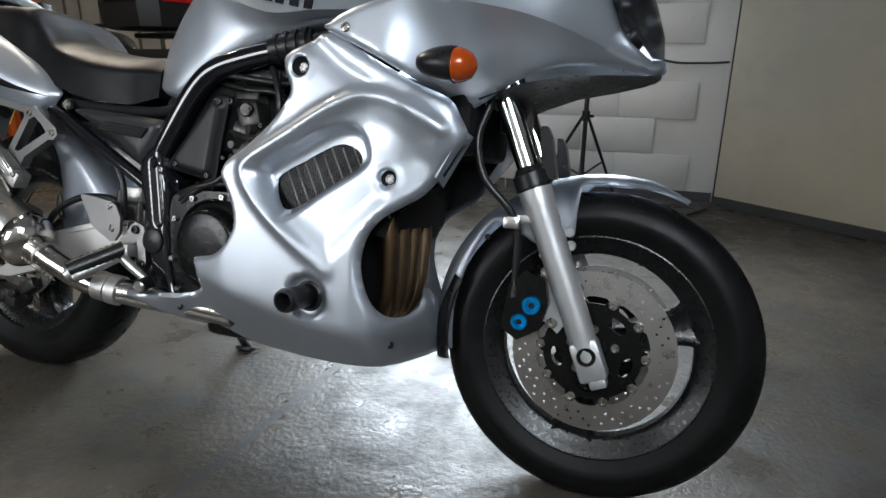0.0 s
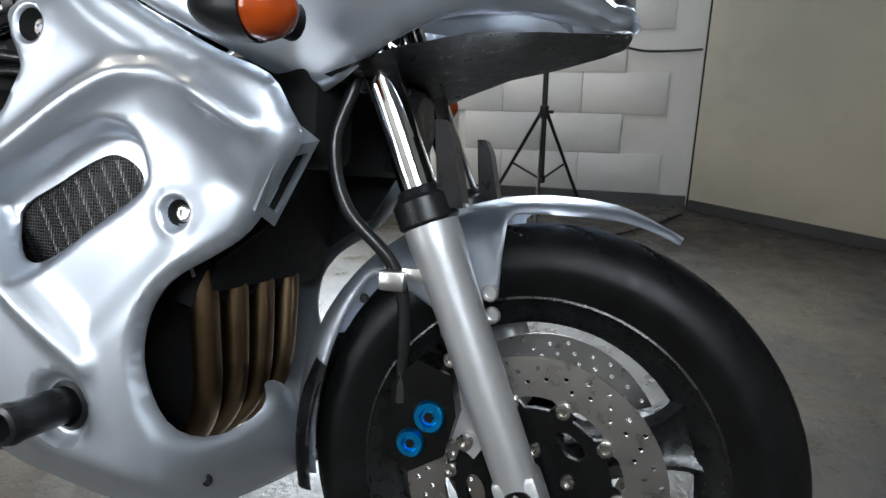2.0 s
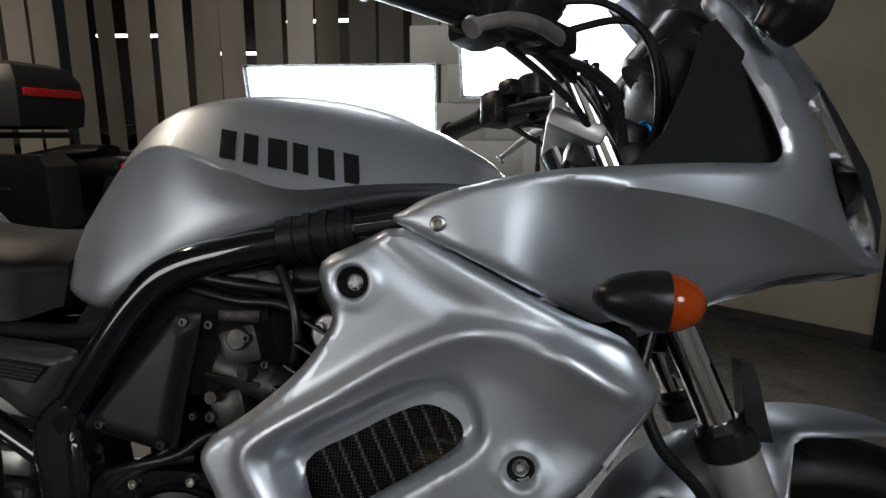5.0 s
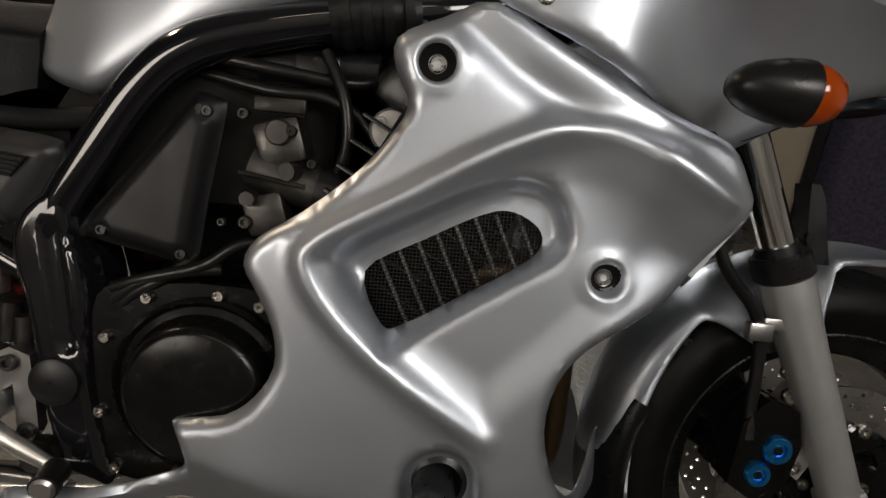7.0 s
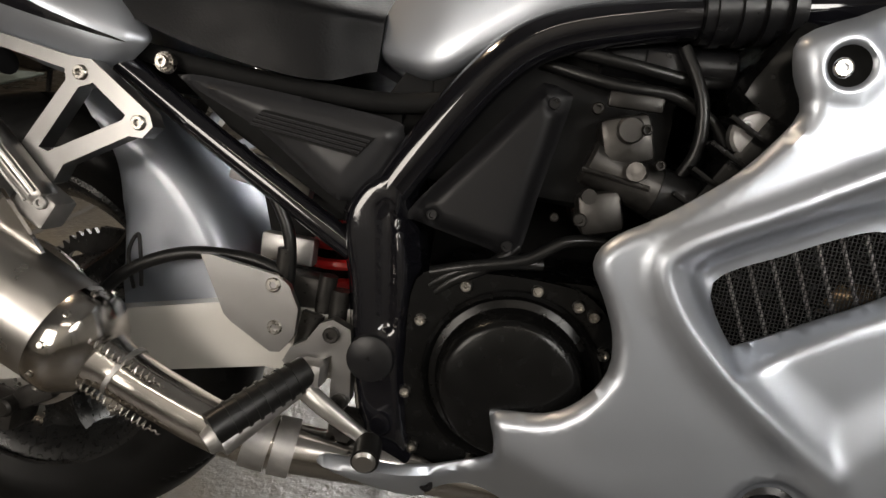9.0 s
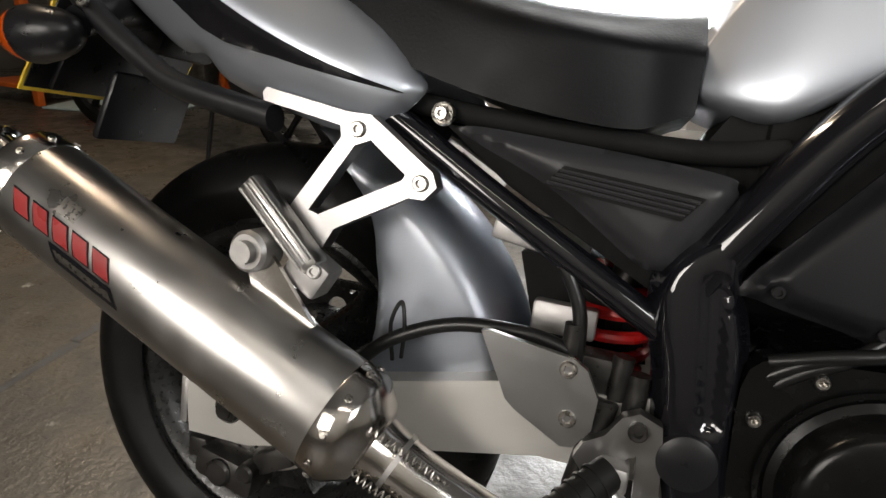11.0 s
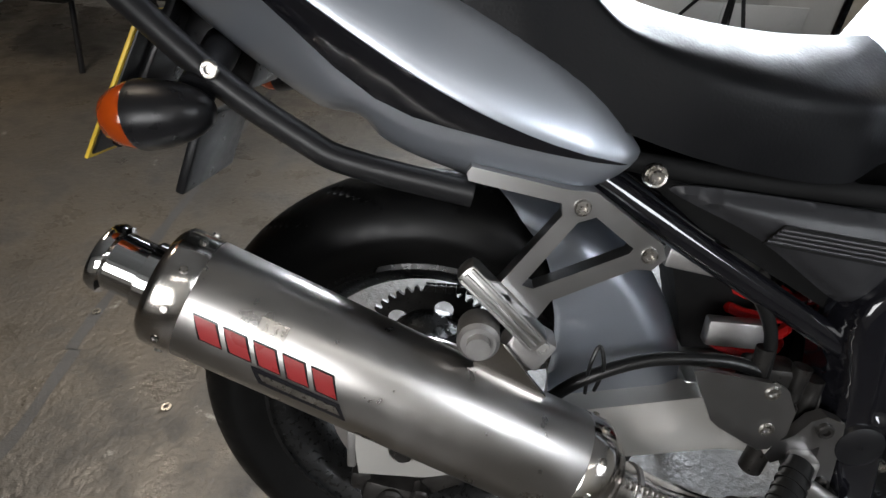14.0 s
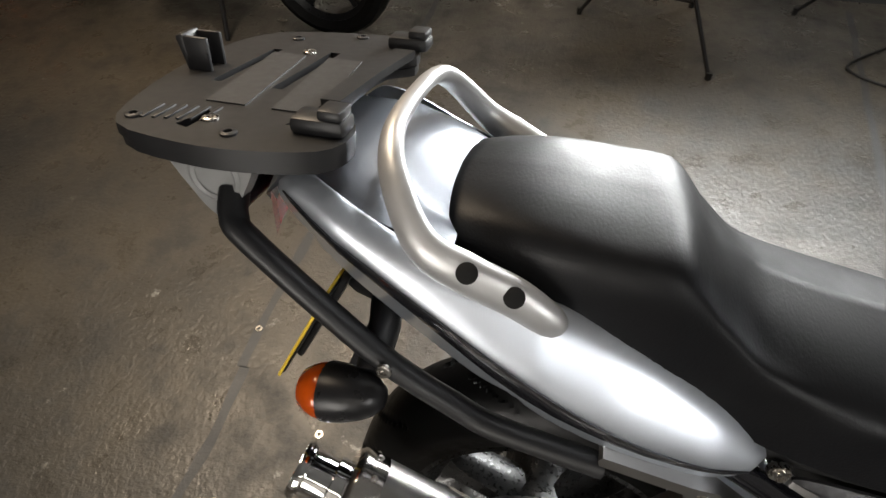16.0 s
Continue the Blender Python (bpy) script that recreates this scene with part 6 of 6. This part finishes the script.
sub("peg_clevis", join(box((0.072, -0.178, 0.520), (0.048, 0.036, 0.040), 0.006, (0, 30, 0)), bolt((0.085, -0.196, 0.525), 0.008, 0.005, 12)), ALU_ROUGH, pp)
sub("hanger_bush", join(lathe([(0.0, -0.014), (0.012, -0.014), (0.012, -0.004), (0.018, -0.004), (0.022, 0.0), (0.022, 0.03)], (0.018, -0.215, 0.536), 28)), ALU_ROUGH, moto, "rubber bushed silencer mount")
sub("silencer_strap", plate([(0.002, 0.548), (0.030, 0.545), (0.095, 0.470), (0.075, 0.455), (0.02, 0.49)], -0.205, -0.199, (), 0.001), PIPE, moto)

# handlebar
hb = group_part("handlebar", "black handlebar with grip, lever and switch gear")
B0, B1 = Vector((0.881, -0.330, 1.063)), Vector((0.975, -0.215, 1.072))
for sgn in (1, -1):
    def Y(p):
        return Vector((p[0], sgn * p[1], p[2]))
    dd = (B1 - B0).normalized()
    q0, q1 = Y(B0), Y(B1)
    d = (q1 - q0).normalized()
    sub("bar", tube([q0 + d * 0.02, q1, Y((1.05, -0.13, 1.066)), Y((1.095, -0.05, 1.050)), Y((1.10, 0.0, 1.045))], 0.011, 14), BLACK, hb)
    sub("grip", tube([q0 + d * 0.018, q1], 0.0165, 18, smooth=False), HOSE, hb, "black rubber grip")
    sub("grip_flange", tube([q0 + d * 0.016, q0 + d * 0.022], 0.021, 18, smooth=False), HOSE, hb)
    sub("grip_end_flange", tube([q1 - d * 0.006, q1], 0.022, 18, smooth=False), HOSE, hb)
    sub("bar_end", tube([q0 + d * 0.018, q0, q0 - d * 0.012], [0.016, 0.0165, 0.012], 18, smooth=False), ALU, hb, "aluminium bar end weight")
    sub("switch_block", join(box(q1 + d * 0.03 + Vector((0, 0, 0.002)), (0.05, 0.055, 0.062), 0.012, (0, 0, sgn * 50)), box(q1 + d * 0.055 + Vector((0.012, 0, 0.03)), (0.04, 0.05, 0.03), 0.008, (0, 0, sgn * 50))), BLACK, hb)
    sub("brake_reservoir", join(cyl(Y((1.055, -0.165, 1.085)), Y((1.055, -0.165, 1.125)), 0.028, n=22, bev=0.004), box(Y((1.035, -0.185, 1.065)), (0.075, 0.05, 0.04), 0.01, (0, 0, sgn * 40)), box(Y((1.075, -0.16, 1.062)), (0.05, 0.03, 0.03), 0.006, (0, 0, sgn * 50))), BLACK, hb)
    sub("lever", join(tube([Y((1.078, -0.205, 1.046)), Y((1.055, -0.245, 1.044)), Y((1.028, -0.285, 1.034)), Y((0.996, -0.320, 1.014))], [0.0095, 0.0085, 0.007, 0.006], 12, flat=0.7), tube([Y((0.996, -0.320, 1.014)), Y((0.993, -0.323, 1.010))], 0.010, 12, smooth=False)), ALU_ROUGH, hb, "alloy brake lever")
    for k, pts in enumerate([[(1.04, -0.18, 1.05), (1.10, -0.16, 1.03), (1.15, -0.13, 0.99), (1.165, -0.10, 0.93), (1.16, -0.06, 0.87)],
                             [(1.06, -0.17, 1.10), (1.13, -0.165, 1.10), (1.185, -0.14, 1.06), (1.20, -0.11, 0.98), (1.18, -0.07, 0.88)],
                             [(1.02, -0.19, 1.045), (1.07, -0.17, 1.01), (1.11, -0.13, 0.98), (1.14, -0.09, 0.93), (1.13, -0.05, 0.87)],
                             [(1.07, -0.15, 1.07), (1.16, -0.15, 1.085), (1.205, -0.12, 1.03), (1.205, -0.09, 0.95), (1.17, -0.06, 0.86)]]):
        sub("control_cable", tube([Y(p) for p in pts], 0.0048, 8), HOSE, hb)
sub("throttle_housing", join(box((0.992, -0.198, 1.076), (0.05, 0.07, 0.066), 0.014, (0, 0, 50)), box((1.030, -0.176, 1.096), (0.075, 0.075, 0.062), 0.014, (0, 0, 45)), cyl((1.062, -0.150, 1.10), (1.062, -0.150, 1.135), 0.026, n=20, bev=0.004)), BLACK, moto, "black throttle and switch housing")
for k in range(7):
    r = random.Random(k)
    sub("wiring", tube([(1.04 + 0.015 * k, -0.15 + 0.012 * k, 1.06), (1.12 + r.uniform(-0.02, 0.03), -0.13 + 0.02 * k, 1.0 + r.uniform(-0.02, 0.03)), (1.16 + r.uniform(-0.02, 0.02), -0.10 + 0.025 * k, 0.94), (1.15, -0.06 + 0.015 * k, 0.86)], 0.0055, 8), HOSE, moto)
sub("ignition_barrel", join(box((1.145, -0.01, 0.955), (0.09, 0.17, 0.085), 0.015, (0, 23, 0)), box((1.17, -0.09, 0.92), (0.05, 0.05, 0.07), 0.01)), BLACK, moto)
sub("top_yoke", join(box((1.105, 0, 0.972), (0.075, 0.25, 0.028), 0.010, (0, 23, 0)), cyl((1.098, 0, 0.97), (1.090, 0, 1.005), 0.018, n=18, bev=0.003), box((1.098, -0.05, 1.022), (0.04, 0.028, 0.06), 0.008), box((1.098, 0.05, 1.022), (0.04, 0.028, 0.06), 0.008)), ALU_ROUGH, moto, "alloy top yoke")
sub("bottom_yoke", box((1.195, 0, 0.775), (0.07, 0.26, 0.05), 0.012, (0, 23, 0)), BLACK, moto)
sub("steering_head", cyl((1.175, 0, 0.80), (1.095, 0, 0.97), 0.034, n=20), BLACK_GLOSS, moto)
sub("horn", join(cyl((1.24, -0.03, 0.70), (1.26, -0.03, 0.70), 0.04, n=24, bev=0.005), box((1.22, 0.02, 0.72), (0.04, 0.10, 0.06), 0.01)), BLACK, moto)
sub("blue_hose_ring", tube([(1.19 + 0.010 * math.cos(t), -0.085, 0.965 + 0.018 * math.sin(t)) for t in (2 * math.pi * k / 16 for k in range(17))], 0.003, 8), BLUE, moto)
for sgn in (-1, 1):
    mir = group_part("mirror", "black oval rear view mirror")
    mm = Matrix.Translation((1.300, sgn * 0.285, 1.235)) @ pose(0, 0, 0, 0, -12, 0)
    sub("mirror_shell", moved(loft([[(h, 0.085 * k * math.cos(t), 0.055 * k * math.sin(t)) for t in (2 * math.pi * j / 28 for j in range(28))] for h, k in ((0.0, 0.96), (0.006, 1.0), (0.03, 0.90), (0.05, 0.6), (0.058, 0.1))]), mm), BLACK, mir)
    sub("mirror_stem", tube([(1.305, sgn * 0.165, 1.060), (1.325, sgn * 0.178, 1.085), (1.335, sgn * 0.20, 1.13), (1.330, sgn * 0.235, 1.19), (1.325, sgn * 0.265, 1.225)], [0.022, 0.034, 0.030, 0.024, 0.022], 18), BLACK, mir)
    sub("mirror_glass", moved(loft([[(h, 0.08 * math.cos(t), 0.05 * math.sin(t)) for t in (2 * math.pi * j / 28 for j in range(28))] for h in (-0.002, 0.0)]), mm), CHROME, mir)

# side stand, on the far side
sub("side_stand", tube([(0.47, 0.12, 0.28), (0.44, 0.19, 0.14), (0.42, 0.26, 0.068)], 0.013, 12), BLACK, moto, "black side stand")
sub("stand_foot", box((0.42, 0.268, 0.060), (0.05, 0.06, 0.012), 0.004, (-13, 0, 0)), BLACK, moto)

# top case plate
rk = group_part("luggage_plate", "black plastic top case carrier plate")
RK = [(-0.520, -0.160), (-0.548, -0.090), (-0.560, 0.010), (-0.552, 0.110), (-0.520, 0.168), (-0.470, 0.190), (-0.400, 0.205), (-0.350, 0.205), (-0.318, 0.180), (-0.306, 0.130), (-0.336, 0.100), (-0.345, 0.03), (-0.342, -0.03), (-0.330, -0.065), (-0.300, -0.095), (-0.294, -0.130), (-0.312, -0.160), (-0.374, -0.178), (-0.441, -0.180)]
rk_out = [tuple(q.to_2d()) for q in spline([(a, b, 0) for a, b in RK], 3, True)]
flip = Matrix(((1, 0, 0, 0), (0, 0, 1, 0), (0, -1, 0, 0), (0, 0, 0, 1)))  # plates are drawn in x, z: lay them flat


def flat_plate(out, z0, z1, holes=(), bev=0.003):
    b = plate(out, -z1, -z0, holes, bev)
    return moved(b, flip)


slots = [[(-0.500, -0.03), (-0.488, -0.028), (-0.478, 0.10), (-0.490, 0.10)], [(-0.425, -0.03), (-0.412, -0.03), (-0.402, 0.11), (-0.415, 0.11)], [(-0.465, -0.145), (-0.455, -0.105), (-0.445, -0.11), (-0.45, -0.15)],
         [(-0.345 - 0.02, -0.115), (-0.31, -0.112), (-0.312, -0.098), (-0.36, -0.10)]]
sub("base", flat_plate(rk_out, 1.000, 1.012, slots), RACK_BLACK, rk)
sub("skirt", flat_plate([(-0.428 + (x + 0.428) * 0.985, 0.01 + (y - 0.01) * 0.985) for x, y in rk_out], 0.988, 0.9985, (), 0.003), RACK_BLACK, rk)
for x0 in (-0.470, -0.395):
    sub("grey_insert", flat_plate([(x0, -0.085), (x0 + 0.045, -0.085), (x0 + 0.032, 0.085), (x0 - 0.012, 0.085)], 1.0105, 1.0135, (), 0.001), RACK_INSERT, rk)
sub("front_rib", flat_plate([(-0.352, -0.06), (-0.330, -0.06), (-0.322, 0.04), (-0.308, 0.13), (-0.335, 0.13), (-0.350, 0.04)], 1.010, 1.020, (), 0.003), RACK_BLACK, rk)
for y in (-0.115, 0.165):
    sub("hook", join(box((-0.325, y, 1.020), (0.055, 0.035, 0.018), 0.006), box((-0.312, y, 1.032), (0.025, 0.03, 0.012), 0.004)), RACK_BLACK, rk)
sub("latch", join(box((-0.545, 0.012, 1.030), (0.012, 0.034, 0.044), 0.004, (0, -15, 0)), box((-0.530, -0.002, 1.030), (0.030, 0.006, 0.040), 0.002), box((-0.530, 0.026, 1.030), (0.030, 0.006, 0.040), 0.002)), RACK_BLACK, rk, "upright latch loop")
for p in ((-0.515, -0.140), (-0.405, -0.150), (-0.440, -0.125), (-0.480, 0.150), (-0.40, 0.185), (-0.44, 0.10), (-0.345, 0.17)):
    sub("plate_screw", bolt((p[0], p[1], 1.011), 0.0085, 0.004, 14, (0, 0, 1)), ZINC if p[1] in (-0.125, 0.10) else RACK_BLACK, rk)
for k in range(6):
    sub("rib", box((-0.505 + 0.012 * k, -0.125 + 0.002 * k, 1.0125), (0.0045, 0.035, 0.003), 0.001), RACK_BLACK, rk)
# grey brackets under the plate
BK = [(-0.500, 0.985), (-0.400, 0.988), (-0.412, 0.940), (-0.432, 0.912), (-0.452, 0.902), (-0.474, 0.926)]
for sgn in (-1, 1):
    b = plate([tuple(q.to_2d()) for q in spline([(a, c, 0) for a, c in BK], 3, True)], -0.130, -0.108, (), 0.004)
    bk = sub("plate_bracket", b if sgn < 0 else mirrored(b), RACK_GREY, rk, "grey cast side bracket")
    part("bracket_relief", lathe([(0.022, -sgn * -0.001), (0.026, sgn * 0.003), (0.030, -sgn * -0.001)], (-0.446, sgn * 0.130, 0.950), 28), RACK_GREY, bk)
sub("carrier_bar", join(tube([(-0.43, -0.12, 0.915), (-0.43, 0.12, 0.915)], 0.010, 10, smooth=False), tube([(-0.36, -0.07, 0.94), (-0.44, -0.07, 0.97)], 0.009, 10, smooth=False), tube([(-0.36, 0.07, 0.94), (-0.44, 0.07, 0.97)], 0.009, 10, smooth=False)), BLACK, rk)


# ---- another motorcycle behind, and small things of the room ----
def back_wheel(owner, c, r, half, rim_mat, name):
    g = new(name)
    g.parent = owner
    sub("tyre", lathe([(r * 0.74, -half * 0.8), (r * 0.86, -half), (r * 0.95, -half * 0.8), (r, -half * 0.3), (r, half * 0.3), (r * 0.95, half * 0.8), (r * 0.86, half), (r * 0.74, half * 0.8)], c, 48, True), RUBBER, g)
    sub("rim", lathe([(r * 0.74, -half * 0.75), (r * 0.66, -half * 0.5), (r * 0.66, half * 0.5), (r * 0.74, half * 0.75)], c, 48, True), rim_mat, g)
    for k in range(5):
        sub("spoke", spoke(c, 2 * math.pi * k / 5 + 0.3, 0.03, r * 0.68, 0.016, 0.014, 0.018, 0.014), rim_mat, g)
    sub("hub", cyl((c[0], c[1] - 0.05, c[2]), (c[0], c[1] + 0.05, c[2]), 0.05, n=20), rim_mat, g)
    return g


def parked_bike(at, turn, body, rim_mat, label, box_on):
    bk = thing("motorcycle", label, "motorcycle", pose(at[0], at[1], FZ, 0, 0, turn), "parked motorcycles")
    back_wheel(bk, (0.0, 0, 0.30), 0.30, 0.07, rim_mat, "rear_wheel")
    back_wheel(bk, (1.42, 0, 0.30), 0.30, 0.055, rim_mat, "front_wheel")
    part("fuel_tank", loft([[(x, w * math.sin(t), z + h * math.cos(t)) for t in (2 * math.pi * j / 20 for j in range(20))] for x, w, z, h in ((0.55, 0.08, 0.82, 0.05), (0.68, 0.15, 0.88, 0.10), (0.85, 0.15, 0.90, 0.11), (1.0, 0.07, 0.88, 0.06))]), body, bk)
    part("seat", loft([[(x, w * math.sin(t), z + h * math.cos(t)) for t in (2 * math.pi * j / 20 for j in range(20))] for x, w, z, h in ((-0.25, 0.08, 0.88, 0.03), (-0.05, 0.14, 0.86, 0.05), (0.3, 0.15, 0.80, 0.05), (0.55, 0.10, 0.80, 0.05))]), VINYL, bk)
    part("engine_block", box((0.66, 0, 0.45), (0.42, 0.40, 0.36), 0.05), GREASE, bk)
    part("fairing", loft([[(x, w * math.sin(t), z + h * math.cos(t)) for t in (2 * math.pi * j / 20 for j in range(20))] for x, w, z, h in ((1.0, 0.2, 0.80, 0.16), (1.2, 0.2, 0.85, 0.18), (1.38, 0.12, 0.85, 0.12), (1.46, 0.03, 0.84, 0.04))]), body, bk)
    for s in (-1, 1):
        part("fork_leg", cyl((1.42, s * 0.1, 0.30), (1.15, s * 0.1, 0.95), 0.026, n=12), CHROME, bk)
        part("swingarm", box((0.22, s * 0.11, 0.34), (0.50, 0.03, 0.06), 0.008), BLACK, bk)
    part("handlebar", tube([(0.98, -0.36, 1.05), (1.08, -0.15, 1.04), (1.10, 0, 1.0), (1.08, 0.15, 1.04), (0.98, 0.36, 1.05)], 0.012, 10), BLACK, bk)
    part("tail", box((-0.18, 0, 0.80), (0.40, 0.20, 0.10), 0.04), body, bk)
    part("mudguard", box((-0.28, 0, 0.66), (0.06, 0.18, 0.24), 0.02, (0, -20, 0)), BLACK, bk)
    part("tail_light", box((-0.385, 0, 0.80), (0.02, 0.16, 0.05), 0.008), RED, bk)
    part("stand", tube([(0.5, 0.1, 0.3), (0.46, 0.22, 0.0)], 0.012, 8, smooth=False), BLACK, bk)
    if box_on:
        tb = part("top_case", loft([[(0.29 + lx * kx, wy * ky, z) for lx, wy in ((-0.25, -0.2), (-0.16, -0.28), (0.16, -0.28), (0.25, -0.2), (0.25, 0.2), (0.16, 0.28), (-0.16, 0.28), (-0.25, 0.2))] for z, kx, ky in ((0.985, 0.78, 0.80), (1.0, 0.95, 0.95), (1.12, 1.0, 1.0), (1.22, 0.96, 0.96), (1.285, 0.80, 0.84), (1.31, 0.5, 0.55))]), RACK_BLACK, bk, "black glossy top case")
        part("reflector_strip", box((0.035, 0, 1.16), (0.012, 0.34, 0.04), 0.004), RED, tb)
        part("reflector_strip", box((0.27, 0.283, 1.165), (0.26, 0.012, 0.035), 0.004), RED, tb)
        part("carrier", box((0.22, 0, 0.955), (0.34, 0.22, 0.03), 0.008), BLACK, bk)
        for s in (-1, 1):
            pn = part("pannier", loft([[(-0.02 + lx * k, s * 0.30 + wy * k, z) for lx, wy in ((-0.24, -0.09), (0.24, -0.09), (0.24, 0.09), (-0.24, 0.09))] for z, k in ((0.50, 0.85), (0.54, 1.0), (0.82, 1.0), (0.87, 0.8))]), HOSE, bk, "black soft pannier")
            part("emblem_bar", box((-0.02, s * 0.393, 0.72), (0.09, 0.004, 0.012), 0.001), ZINC, pn)
    return bk


parked_bike((-1.27, 2.05), 176, BLACK, BLACK, "black touring motorcycle with a black top case and panniers", True)
parked_bike((-3.9, 4.9), 205, RED_DULL, CHROME, "red motorcycle with pale wheels parked in the warehouse", False)
parked_bike((-2.2, 5.4), 190, BLACK, CHROME, "dark motorcycle parked in the warehouse", False)

# cable on the wall and on the floor
cb = thing("wall_cable", "thin dark cable sagging along the white wall", "cable")
part("cable", tube([(1.82, 2.735, 0.80), (1.70, 2.80, 0.795), (1.52, 2.805, 0.80), (1.36, 2.805, 0.86), (1.22, 2.805, 1.0), (1.16, 2.805, 1.2)], 0.006, 8), CABLE, cb)
cb = thing("floor_cable", "black lamp cable lying across the floor", "cable")
part("cable", tube([(1.10, 2.36, -0.012), (0.92, 2.16, -0.012), (1.15, 2.02, -0.012), (1.45, 2.08, -0.012), (1.64, 2.32, -0.012), (1.80, 2.60, -0.012)], 0.0055, 8), CABLE, cb)
# litter
rnd = random.Random(11)
for x, y in ((-0.575, 0.172), (2.07, 2.40), (0.52, 0.60), (-0.86, 0.42)):
    w = thing("washer", "small steel washer lying on the floor", "washer", pose(x, y, FZ + 0.001, 0, 0, rnd.uniform(0, 90)))
    part("ring", lathe([(0.005, 0.0), (0.010, 0.0), (0.010, 0.0025), (0.005, 0.0025)], (0, 0, 0), 16, True, "z"), ZINC, w)
# orange rack and pale board far to the left
rack = thing("steel_rack", "orange steel storage rack with coiled hose", "rack", pose(-3.9, 2.6, FZ))
for x, y in ((-0.25, -0.15), (0.25, -0.15), (-0.25, 0.25), (0.25, 0.25)):
    part("post", box((x, y, 0.75), (0.05, 0.05, 1.5), 0.004), ORANGE_STEEL, rack)
for z in (0.12, 0.75, 1.4):
    part("shelf", box((0, 0.05, z), (0.55, 0.45, 0.03), 0.003), ORANGE_STEEL, rack)
coil = thing("hose_coil", "grey coiled hose leaning on the orange rack", "hose", pose(-4.35, 2.5, FZ + 0.012))
part("coil", tube([(0.22 * math.cos(t), -0.05 + 0.012 * t / 6.28, 0.24 + 0.22 * math.sin(t)) for t in (2 * math.pi * k / 20 for k in range(81))], 0.014, 8, 1), RACK_GREY, coil)
brd = thing("pale_board", "pale blue board lying on the floor", "board", pose(-3.2, 2.75, FZ + 0.008, 0, 0, 15))
part("sheet", box((0, 0, 0), (0.85, 0.55, 0.012), 0.002), PALE_BLUE, brd)
